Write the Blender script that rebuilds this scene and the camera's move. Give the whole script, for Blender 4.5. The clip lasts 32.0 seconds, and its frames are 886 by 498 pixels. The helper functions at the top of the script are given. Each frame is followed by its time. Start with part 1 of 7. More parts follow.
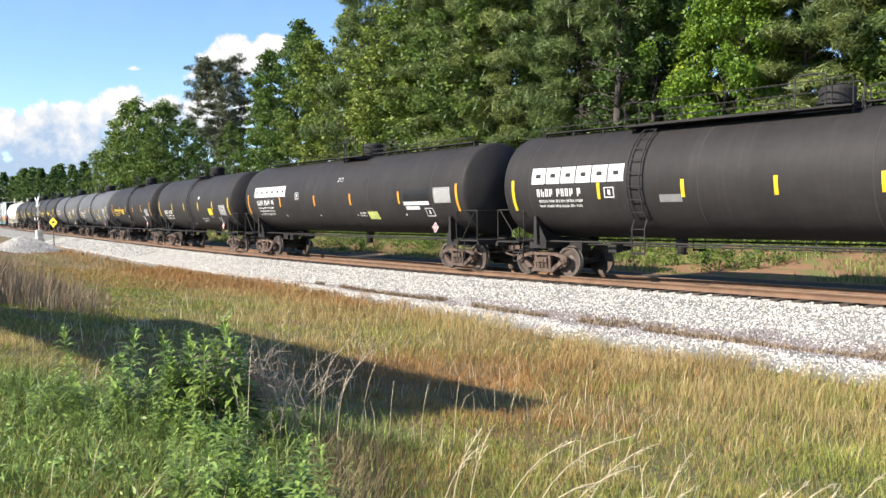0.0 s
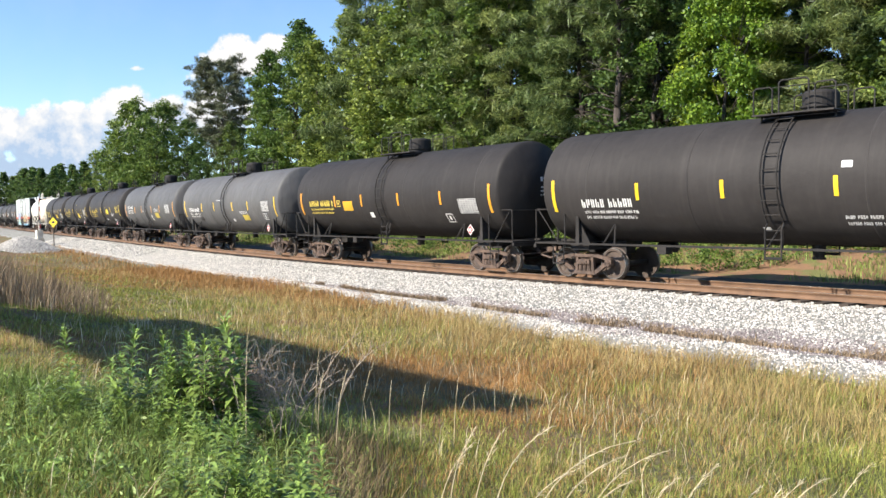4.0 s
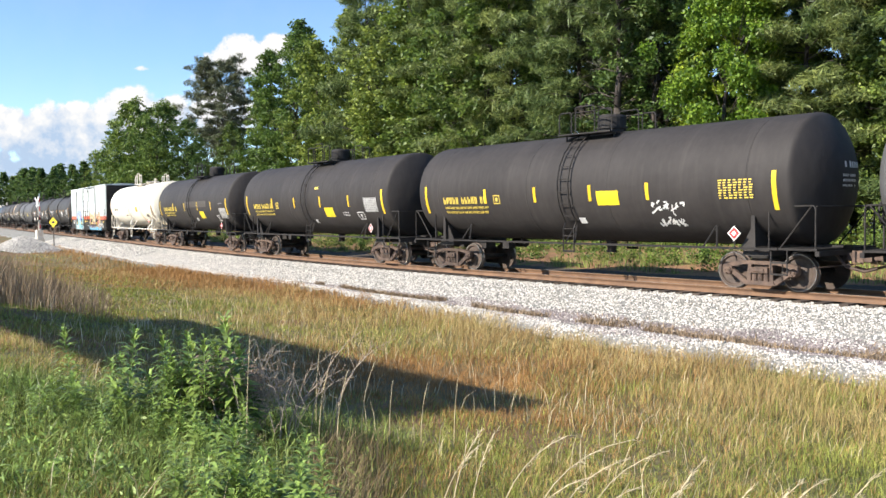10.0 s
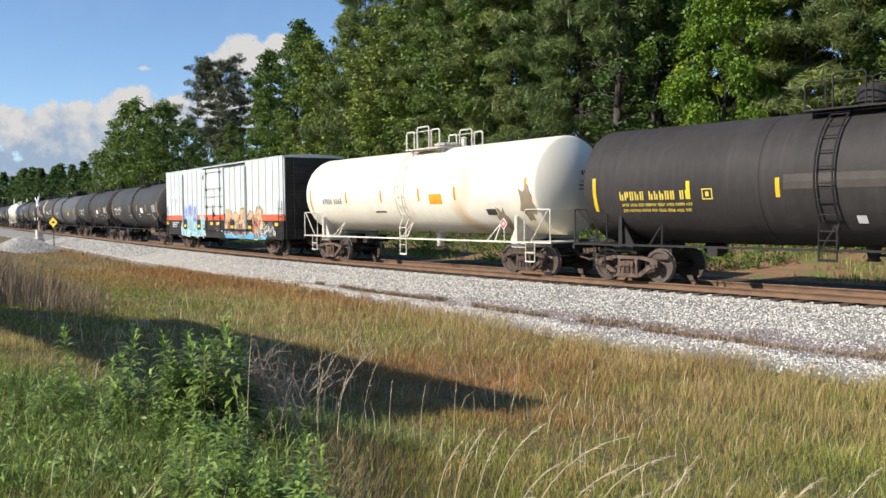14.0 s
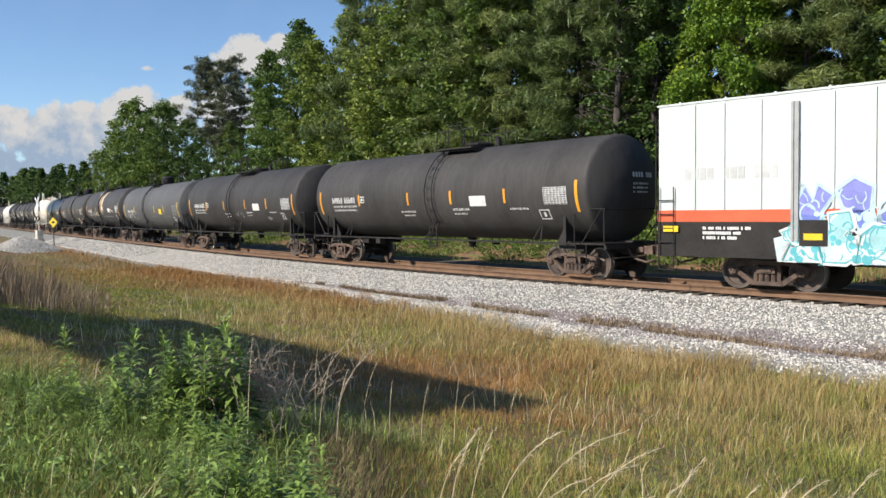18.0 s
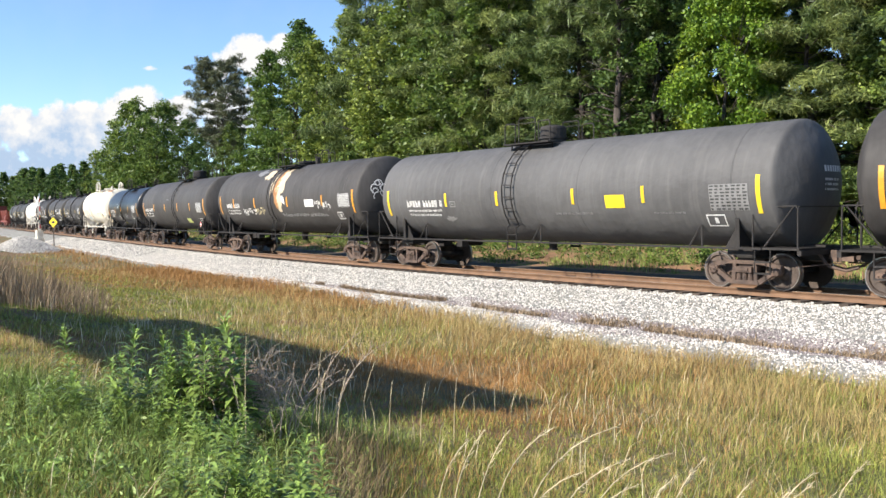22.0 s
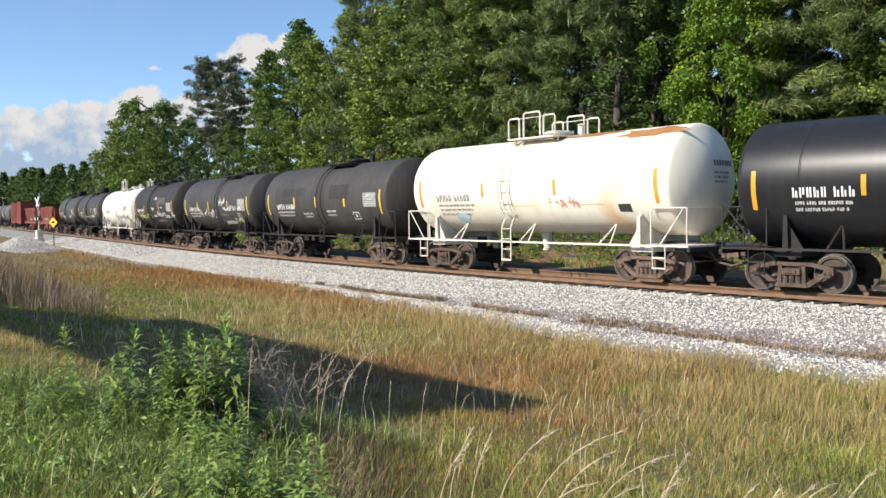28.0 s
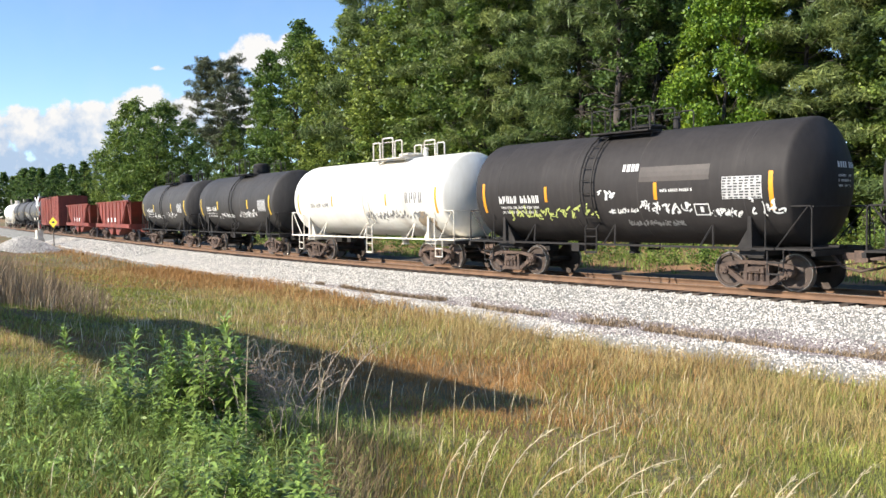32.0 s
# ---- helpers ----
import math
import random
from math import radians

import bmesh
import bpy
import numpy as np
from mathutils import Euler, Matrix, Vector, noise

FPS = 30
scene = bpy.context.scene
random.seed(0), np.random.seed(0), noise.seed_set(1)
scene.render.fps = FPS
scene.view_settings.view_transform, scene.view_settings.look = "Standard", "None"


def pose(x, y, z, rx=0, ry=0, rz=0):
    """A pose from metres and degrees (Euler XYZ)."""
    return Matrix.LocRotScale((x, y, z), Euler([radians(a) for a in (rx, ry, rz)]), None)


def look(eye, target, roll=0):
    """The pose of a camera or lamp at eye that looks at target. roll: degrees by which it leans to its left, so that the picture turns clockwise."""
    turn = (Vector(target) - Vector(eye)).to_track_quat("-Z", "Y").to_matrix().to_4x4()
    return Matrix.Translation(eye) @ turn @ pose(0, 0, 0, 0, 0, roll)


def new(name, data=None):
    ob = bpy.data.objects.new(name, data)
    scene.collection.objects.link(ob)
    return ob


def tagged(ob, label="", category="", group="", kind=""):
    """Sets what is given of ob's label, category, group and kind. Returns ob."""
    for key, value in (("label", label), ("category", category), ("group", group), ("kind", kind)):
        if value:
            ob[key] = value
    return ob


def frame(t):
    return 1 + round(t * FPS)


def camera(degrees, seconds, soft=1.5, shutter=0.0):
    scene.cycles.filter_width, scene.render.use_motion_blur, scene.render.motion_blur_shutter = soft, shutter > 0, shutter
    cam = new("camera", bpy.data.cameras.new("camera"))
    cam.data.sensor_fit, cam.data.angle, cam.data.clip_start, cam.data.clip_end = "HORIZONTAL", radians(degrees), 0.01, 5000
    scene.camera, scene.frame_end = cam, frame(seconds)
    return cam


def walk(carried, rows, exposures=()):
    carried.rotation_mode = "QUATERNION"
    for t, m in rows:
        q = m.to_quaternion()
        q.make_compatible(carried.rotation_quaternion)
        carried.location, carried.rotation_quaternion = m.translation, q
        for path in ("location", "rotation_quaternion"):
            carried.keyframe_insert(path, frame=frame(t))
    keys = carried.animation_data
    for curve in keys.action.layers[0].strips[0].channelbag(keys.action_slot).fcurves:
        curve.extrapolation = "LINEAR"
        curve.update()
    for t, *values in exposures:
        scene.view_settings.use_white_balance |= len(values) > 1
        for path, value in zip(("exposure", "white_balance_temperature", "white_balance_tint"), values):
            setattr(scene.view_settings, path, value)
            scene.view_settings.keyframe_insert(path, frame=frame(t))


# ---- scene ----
# World: x to the right of the camera, y ahead of it, z = 0 at the rail tops.
CLIP = 32.0
EYE = (0.0, 0.0, 2.003)
cam = camera(53.56, CLIP)
VIEW = look(EYE, (0.0, 10.0, EYE[2] - 10 * math.tan(0.0417)), roll=-0.613)
walk(cam, [(0.0, VIEW), (CLIP, VIEW)], exposures=[(0.0, 0.84), (11.5, 0.84), (13.0, 0.68), (14.0, 0.28), (14.6, 0.18), (16.5, 0.06), (17.3, 0.10), (18.0, 0.24), (18.6, 0.70), (19.2, 0.80), (26.0, 0.82), (27.3, 0.62), (28.0, 0.46), (28.6, 0.36), (29.2, 0.36), (29.6, 0.56), (30.0, 0.76), (CLIP, 0.76)])

# ---- light ----
SUN_WAY = Vector((-0.92, -0.39, 0.0)).normalized()   # level way towards the sun
SUN_UP = radians(33)
to_sun = Vector((SUN_WAY.x * math.cos(SUN_UP), SUN_WAY.y * math.cos(SUN_UP), math.sin(SUN_UP)))
world = bpy.data.worlds.new("world")
scene.world = world
world.use_nodes = True
wn = world.node_tree.nodes
sky = wn.new("ShaderNodeTexSky")
sky.sky_type, sky.sun_disc = "NISHITA", False
sky.sun_elevation, sky.sun_rotation = SUN_UP, math.atan2(SUN_WAY.x, SUN_WAY.y)
sky.altitude, sky.air_density, sky.dust_density, sky.ozone_density = 1400.0, 1.0, 0.1, 4.0
wn["Background"].inputs["Strength"].default_value = 0.132
world.node_tree.links.new(sky.outputs[0], wn["Background"].inputs["Color"])
sun = new("sun", bpy.data.lights.new("sun", "SUN"))
sun.data.energy, sun.data.angle, sun.data.color = 5.0, radians(0.55), (1.0, 0.93, 0.82)
sun.matrix_world = look(to_sun * 50, (0, 0, 0))

# ---- materials ----
def tree_of(name):
    m = bpy.data.materials.new(name)
    m.use_nodes = True
    return m, m.node_tree.nodes, m.node_tree.links, m.node_tree.nodes["Principled BSDF"]


def surface(name, light, dark, size=1.0, rough=0.7, metal=0.0, bump=0.0, bump_size=0.02, vary=0.0, island=0.0, streak=0.0, coat=0.0, thin=0.0, hue=0.0, stain=None, stain_at=0.62, spec=0.5, runs=None):
    """A two-scale mottled surface. size: metres of the large mottle; streak: stretch along z; vary: by object; island: by piece."""
    m, n, l, p = tree_of(name)
    p.inputs["Roughness"].default_value, p.inputs["Metallic"].default_value = rough, metal
    p.inputs["Coat Weight"].default_value = coat
    p.inputs["Specular IOR Level"].default_value = spec
    co = n.new("ShaderNodeTexCoord")
    mp = n.new("ShaderNodeMapping")
    l.new(co.outputs["Object"], mp.inputs["Vector"])
    mp.inputs["Scale"].default_value = (1, 1, 1 / (1 + streak))
    big, fine = n.new("ShaderNodeTexNoise"), n.new("ShaderNodeTexNoise")
    for t, s, d in ((big, 1 / size, 4), (fine, 9 / size, 3)):
        t.inputs["Scale"].default_value, t.inputs["Detail"].default_value = s, d
        l.new(mp.outputs[0], t.inputs["Vector"])
    add = n.new("ShaderNodeMath")
    add.operation = "MULTIPLY_ADD"
    l.new(fine.outputs[0], add.inputs[0])
    add.inputs[1].default_value = 0.45
    l.new(big.outputs[0], add.inputs[2])
    ramp = n.new("ShaderNodeMapRange")
    l.new(add.outputs[0], ramp.inputs[0])
    ramp.inputs[1].default_value, ramp.inputs[2].default_value = 0.5, 0.95
    mix = n.new("ShaderNodeMix")
    mix.data_type = "RGBA"
    l.new(ramp.outputs[0], mix.inputs[0])
    mix.inputs[6].default_value, mix.inputs[7].default_value = (*dark, 1), (*light, 1)
    out = mix.outputs[2]
    if stain:
        sn, sr, sm = n.new("ShaderNodeTexNoise"), n.new("ShaderNodeMapRange"), n.new("ShaderNodeMix")
        sm.data_type = "RGBA"
        sn.inputs["Scale"].default_value, sn.inputs["Detail"].default_value = 0.55 / size, 6
        l.new(mp.outputs[0], sn.inputs["Vector"])
        l.new(sn.outputs[0], sr.inputs[0])
        sr.inputs[1].default_value, sr.inputs[2].default_value = stain_at - 0.06, stain_at + 0.06
        l.new(sr.outputs[0], sm.inputs[0])
        l.new(out, sm.inputs[6])
        sm.inputs[7].default_value = (*stain, 1)
        out = sm.outputs[2]
    if runs:
        # thin dirt runs down the side
        rm, rn, rr2, rx = n.new("ShaderNodeMapping"), n.new("ShaderNodeTexNoise"), n.new("ShaderNodeMapRange"), n.new("ShaderNodeMix")
        rx.data_type = "RGBA"
        rm.inputs["Scale"].default_value = (7.0, 0.4, 0.4)
        rn.inputs["Scale"].default_value, rn.inputs["Detail"].default_value = 1.0, 5
        l.new(co.outputs["Object"], rm.inputs["Vector"])
        l.new(rm.outputs[0], rn.inputs["Vector"])
        l.new(rn.outputs[0], rr2.inputs[0])
        rr2.inputs[1].default_value, rr2.inputs[2].default_value, rr2.inputs[4].default_value = 0.52, 0.8, 0.24
        l.new(rr2.outputs[0], rx.inputs[0])
        l.new(out, rx.inputs[6])
        rx.inputs[7].default_value = (*runs, 1)
        out = rx.outputs[2]
    for amount, source in ((vary, ("ShaderNodeObjectInfo", "Random")), (island, ("ShaderNodeNewGeometry", "Random Per Island"))):
        if amount:
            r, hsv, rr = n.new(source[0]), n.new("ShaderNodeHueSaturation"), n.new("ShaderNodeMapRange")
            l.new(r.outputs[source[1]], rr.inputs[0])
            rr.inputs[3].default_value, rr.inputs[4].default_value = 1 - amount, 1 + amount
            l.new(rr.outputs[0], hsv.inputs["Value"])
            if hue:
                hr = n.new("ShaderNodeMapRange")
                l.new(r.outputs[source[1]], hr.inputs[0])
                hr.inputs[3].default_value, hr.inputs[4].default_value = 0.5 + hue, 0.5 - hue
                l.new(hr.outputs[0], hsv.inputs["Hue"])
            l.new(out, hsv.inputs["Color"])
            out = hsv.outputs[0]
    l.new(out, p.inputs["Base Color"])
    if bump:
        bn, b = n.new("ShaderNodeTexNoise"), n.new("ShaderNodeBump")
        bn.inputs["Scale"].default_value, bn.inputs["Detail"].default_value = 1 / bump_size, 4
        l.new(co.outputs["Object"], bn.inputs["Vector"])
        l.new(bn.outputs[0], b.inputs["Height"])
        b.inputs["Strength"].default_value, b.inputs["Distance"].default_value = bump, bump_size
        l.new(b.outputs[0], p.inputs["Normal"])
    if thin:
        tr, ms = n.new("ShaderNodeBsdfTranslucent"), n.new("ShaderNodeMixShader")
        l.new(out, tr.inputs["Color"])
        ms.inputs[0].default_value = thin
        l.new(p.outputs[0], ms.inputs[1])
        l.new(tr.outputs[0], ms.inputs[2])
        l.new(ms.outputs[0], n["Material Output"].inputs["Surface"])
    return m


M = {}
M["tank_black"] = surface("black tank paint", (0.046, 0.041, 0.039), (0.030, 0.027, 0.026), 1.4, 0.62, streak=2, vary=0.2, bump=0.06, bump_size=0.5, spec=0.18, runs=(0.085, 0.075, 0.068))
M["tank_grey"] = surface("faded grey tank paint", (0.108, 0.105, 0.104), (0.072, 0.070, 0.070), 1.6, 0.62, streak=3, vary=0.15, bump=0.12, bump_size=0.6, spec=0.3, runs=(0.20, 0.19, 0.18))
M["tank_worn"] = surface("worn charcoal tank paint", (0.072, 0.067, 0.064), (0.042, 0.039, 0.037), 1.2, 0.6, streak=3, vary=0.15, bump=0.06, bump_size=0.5, spec=0.2, runs=(0.115, 0.105, 0.098))
M["tank_gloss"] = surface("glossy black tank paint", (0.020, 0.020, 0.022), (0.012, 0.012, 0.013), 2.0, 0.36, vary=0.1, spec=0.4, runs=(0.05, 0.048, 0.046))
M["tank_cream"] = surface("cream tank paint", (0.88, 0.83, 0.71), (0.80, 0.73, 0.58), 1.5, 0.45, streak=3, stain=(0.62, 0.40, 0.18), stain_at=0.70, runs=(0.62, 0.50, 0.33))
M["tank_white"] = surface("white tank paint", (0.82, 0.80, 0.74), (0.68, 0.65, 0.57), 1.3, 0.45, streak=3, stain=(0.40, 0.34, 0.27), stain_at=0.70, runs=(0.55, 0.50, 0.42))
M["frame_black"] = surface("black frame paint", (0.042, 0.037, 0.034), (0.020, 0.018, 0.017), 0.5, 0.65, bump=0.1, vary=0.2, spec=0.25)
M["frame_white"] = surface("white frame paint", (0.78, 0.74, 0.66), (0.55, 0.48, 0.38), 0.4, 0.5, vary=0.1)
M["truck_iron"] = surface("dusty rusted truck casting", (0.15, 0.098, 0.072), (0.05, 0.034, 0.027), 0.22, 0.8, bump=0.3, bump_size=0.03, vary=0.3)
M["wheel_steel"] = surface("brown wheel steel", (0.12, 0.088, 0.07), (0.055, 0.041, 0.034), 0.3, 0.6, metal=0.3, bump=0.1, vary=0.2)
M["tread_steel"] = surface("worn bright tread steel", (0.45, 0.42, 0.39), (0.28, 0.25, 0.23), 0.2, 0.35, metal=0.9)
M["yellow"] = surface("yellow reflective sheet", (0.85, 0.58, 0.03), (0.70, 0.44, 0.02), 0.3, 0.4, vary=0.12)
M["panel_grey"] = surface("dull white data panel", (0.56, 0.55, 0.53), (0.42, 0.41, 0.40), 0.3, 0.55)
M["orange"] = surface("orange reflective sheet", (0.80, 0.36, 0.03), (0.65, 0.27, 0.02), 0.3, 0.4, vary=0.1)
M["label_yellow"] = surface("yellow label", (0.86, 0.66, 0.03), (0.74, 0.52, 0.02), 0.4, 0.5)
M["lemon"] = surface("lemon lettering", (0.80, 0.62, 0.10), (0.66, 0.48, 0.07), 0.3, 0.55)
M["letter_white"] = surface("white lettering", (0.80, 0.79, 0.76), (0.60, 0.59, 0.57), 0.2, 0.55)
M["letter_dark"] = surface("dark lettering", (0.05, 0.05, 0.05), (0.03, 0.03, 0.03), 0.2, 0.6)
M["label_red"] = surface("red placard", (0.62, 0.05, 0.05), (0.5, 0.04, 0.04), 0.2, 0.5)
M["rust_red"] = surface("oxide red car paint", (0.27, 0.052, 0.032), (0.14, 0.032, 0.022), 0.8, 0.7, streak=3, bump=0.1, stain=(0.12, 0.05, 0.03), stain_at=0.64)
M["box_white"] = surface("white car side paint", (0.63, 0.675, 0.66), (0.55, 0.58, 0.56), 1.2, 0.5, streak=5, stain=(0.46, 0.43, 0.38), stain_at=0.7, runs=(0.52, 0.51, 0.46))
M["box_orange"] = surface("faded orange band paint", (0.72, 0.13, 0.05), (0.58, 0.10, 0.04), 0.6, 0.5)
M["rail_rust"] = surface("rusted rail steel", (0.205, 0.115, 0.064), (0.12, 0.068, 0.04), 0.4, 0.8, bump=0.1, bump_size=0.02)
M["rail_top"] = surface("polished rail head", (0.55, 0.52, 0.48), (0.42, 0.38, 0.34), 0.5, 0.3, metal=0.9)
M["tie"] = surface("creosoted tie wood", (0.10, 0.075, 0.055), (0.04, 0.03, 0.024), 0.3, 0.9, bump=0.4, bump_size=0.03, vary=0.3)
M["ballast"] = surface("pale crushed stone bed", (0.34, 0.33, 0.30), (0.13, 0.125, 0.11), 0.10, 0.9, bump=0.9, bump_size=0.05)
M["stone"] = surface("pale crushed stone", (0.62, 0.585, 0.53), (0.43, 0.40, 0.355), 0.05, 0.9, island=0.5)
M["dirt"] = surface("grey-brown dirt and fine gravel", (0.31, 0.265, 0.25), (0.16, 0.135, 0.128), 0.3, 0.95, bump=0.6, bump_size=0.04)
# Dirty track bed, its colour darkened further to paint in the train's shade.
M["oily"] = surface("track dirt with train shade", (0.085, 0.066, 0.052), (0.045, 0.036, 0.03), 0.3, 0.95, bump=0.6, bump_size=0.04)
M["thatch"] = surface("brown withered thatch", (0.48, 0.275, 0.11), (0.26, 0.14, 0.055), 0.8, 0.9, island=0.35, thin=0.15, spec=0.15)
M["bark"] = surface("grey-brown bark", (0.085, 0.068, 0.056), (0.035, 0.028, 0.024), 0.3, 0.95, streak=3, bump=0.6, bump_size=0.05, vary=0.2)
for key, a, b in (("leaf_green", (0.235, 0.32, 0.062), (0.06, 0.105, 0.022)), ("leaf_bright", (0.26, 0.37, 0.035), (0.10, 0.18, 0.02)),
                  ("leaf_dark", (0.13, 0.20, 0.045), (0.045, 0.085, 0.02)), ("needle", (0.25, 0.31, 0.095), (0.085, 0.125, 0.04)),
                  ("needle_grey", (0.165, 0.185, 0.10), (0.068, 0.08, 0.045))):
    M[key] = surface(key.replace("_", " "), a, b, 1.1, 0.5, island=0.6, thin=0.34, vary=0.22, hue=0.018, spec=0.35)
M["straw"] = surface("golden dry grass", (0.57, 0.445, 0.20), (0.36, 0.26, 0.11), 1.6, 0.8, island=0.45, thin=0.2, spec=0.2)
M["straw_pale"] = surface("pale seed stalk", (0.76, 0.66, 0.46), (0.58, 0.46, 0.27), 0.6, 0.8, island=0.2, thin=0.3, spec=0.2)
M["grass"] = surface("green grass", (0.34, 0.355, 0.085), (0.17, 0.20, 0.042), 1.3, 0.7, island=0.62, thin=0.22, spec=0.25)
M["weed"] = surface("green weed leaf", (0.36, 0.47, 0.12), (0.15, 0.235, 0.048), 0.3, 0.4, island=0.55, thin=0.26, spec=0.5)
M["lush"] = surface("fresh yellow-green grass", (0.31, 0.375, 0.10), (0.12, 0.17, 0.04), 0.4, 0.5, island=0.65, thin=0.2, spec=0.25)
M["dead_weed"] = surface("purple-brown dead weed", (0.40, 0.30, 0.19), (0.22, 0.155, 0.10), 0.6, 0.9, island=0.4, thin=0.2)
M["brown_stem"] = surface("dark dead stem", (0.26, 0.19, 0.10), (0.10, 0.075, 0.04), 0.4, 0.9, island=0.6)
M["twig"] = surface("dead grey-brown twig", (0.46, 0.37, 0.28), (0.25, 0.19, 0.145), 0.3, 0.9, island=0.25)

# ---- helpers of shape ----
MESHES = {}


def mesh_of(name, bm, material, smooth=False):
    me = bpy.data.meshes.new(name)
    bm.to_mesh(me)
    bm.free()
    for mt in (material if isinstance(material, (list, tuple)) else [material]):
        me.materials.append(mt)
    if smooth:
        me.polygons.foreach_set("use_smooth", [True] * len(me.polygons))
    return me


def array_mesh(name, verts, faces, material, smooth=False):
    """A mesh from numpy arrays: verts (n, 3), faces (k, 3) or (k, 4)."""
    me = bpy.data.meshes.new(name)
    verts, faces = np.asarray(verts, np.float32), np.asarray(faces, np.int32)
    k, w = faces.shape
    me.vertices.add(len(verts))
    me.vertices.foreach_set("co", verts.ravel())
    me.loops.add(k * w)
    me.loops.foreach_set("vertex_index", faces.ravel())
    me.polygons.add(k)
    me.polygons.foreach_set("loop_start", np.arange(k, dtype=np.int32) * w)
    if smooth:
        me.polygons.foreach_set("use_smooth", np.ones(k, bool))
    for mt in (material if isinstance(material, (list, tuple)) else [material]):
        me.materials.append(mt)
    me.update(calc_edges=True)
    return me


def part(name, bm, material, parent, label="", at=None, key=None, smooth=False):
    """One mesh object under a thing or a part. key: share the mesh under that key."""
    if key is not None and key in MESHES:
        me = MESHES[key]
        if bm is not None and not callable(bm):
            bm.free()
    else:
        me = mesh_of(name, bm() if callable(bm) else bm, material, smooth)
        if key is not None:
            MESHES[key] = me
    ob = new(name, me)
    ob.parent = parent
    if at is not None:
        ob.matrix_basis = at
    return tagged(ob, label)


def box(bm, x0, x1, y0, y1, z0, z1, m=None, mat=0):
    vs = [bm.verts.new((x, y, z)) for x in (x0, x1) for y in (y0, y1) for z in (z0, z1)]
    fs = [bm.faces.new([vs[i] for i in q]) for q in ((0, 1, 3, 2), (4, 6, 7, 5), (0, 4, 5, 1), (2, 3, 7, 6), (0, 2, 6, 4), (1, 5, 7, 3))]
    for f in fs:
        f.material_index = mat
    if m is not None:
        for v in vs:
            v.co = m @ v.co
    return vs


def rod(bm, a, b, r, sides=6, r2=None, mat=0):
    a, b = Vector(a), Vector(b)
    q = (b - a).to_track_quat("Z", "Y")
    r2 = r if r2 is None else r2
    rings = []
    for c, rr in ((a, r), (b, r2)):
        rings.append([bm.verts.new(c + q @ Vector((rr * math.cos(t), rr * math.sin(t), 0))) for t in (2 * math.pi * i / sides for i in range(sides))])
    for i in range(sides):
        j = (i + 1) % sides
        bm.faces.new((rings[0][i], rings[0][j], rings[1][j], rings[1][i])).material_index = mat
    bm.faces.new(rings[0][::-1]).material_index = mat
    bm.faces.new(rings[1]).material_index = mat


def pipe(bm, points, r, sides=6):
    """One bent tube through the points."""
    pts = [Vector(p) for p in points]
    ways = [(b - a).normalized() for a, b in zip(pts[:-1], pts[1:])]
    q = ways[0].to_track_quat("Z", "Y")
    rings = []
    for i, p in enumerate(pts):
        w0, w1 = ways[max(i - 1, 0)], ways[min(i, len(ways) - 1)]
        if i:
            q = ways[max(i - 2, 0)].rotation_difference(w0) @ q if i > 1 else q
        mid = (w0 + w1).normalized() if (w0 + w1).length > 1e-4 else w0
        ring = []
        for k in range(sides):
            t = 2 * math.pi * k / sides
            o = q @ Vector((r * math.cos(t), r * math.sin(t), 0))
            ring.append(bm.verts.new(p + o - w0 * (o.dot(mid) / max(0.35, w0.dot(mid)))))
        rings.append(ring)
    for A, B in zip(rings[:-1], rings[1:]):
        for k in range(sides):
            j = (k + 1) % sides
            bm.faces.new((A[k], A[j], B[j], B[k]))
    bm.faces.new(rings[0][::-1])
    bm.faces.new(rings[-1])


def lathe(bm, profile, sides=32, axis="x", centre=(0, 0, 0), mat=0, caps=True):
    """Turns (along, radius) pairs about an axis."""
    rings = []
    for u, r in profile:
        ring = []
        for i in range(sides):
            t = 2 * math.pi * i / sides
            c, s = r * math.cos(t), r * math.sin(t)
            p = {"x": (u, c, s), "y": (c, u, s), "z": (c, s, u)}[axis]
            ring.append(bm.verts.new((p[0] + centre[0], p[1] + centre[1], p[2] + centre[2])))
        rings.append(ring)
    for A, B in zip(rings[:-1], rings[1:]):
        for i in range(sides):
            j = (i + 1) % sides
            f = bm.faces.new((A[i], A[j], B[j], B[i]))
            f.material_index = mat
    if caps:
        bm.faces.new(rings[0][::-1]).material_index = mat
        bm.faces.new(rings[-1]).material_index = mat


def prism(bm, outline, y0, y1, mat=0):
    """An outline of (x, z) pairs, extruded from y0 to y1."""
    A = [bm.verts.new((x, y0, z)) for x, z in outline]
    B = [bm.verts.new((x, y1, z)) for x, z in outline]
    n = len(outline)
    for i in range(n):
        bm.faces.new((A[i], A[(i + 1) % n], B[(i + 1) % n], B[i])).material_index = mat
    bm.faces.new(A[::-1]).material_index = mat
    bm.faces.new(B).material_index = mat


# ---- the line of the track ----
STEP = 0.25
S_AT = np.arange(-520.0, 480.0, STEP)
bend = np.where(S_AT < -50.5, 0.0, np.where(S_AT < 20, -0.003844 - 7.611e-5 * S_AT, np.where(S_AT < 150, -0.005366, 0.0)))
turn = np.cumsum(bend) * STEP
zero = int(np.argmin(abs(S_AT)))
turn = turn - turn[zero] + 0.93497
line_x = np.cumsum(np.cos(turn)) * STEP
line_x -= line_x[zero]
line_y = -np.cumsum(np.sin(turn)) * STEP
line_y += 33.224 - line_y[zero]


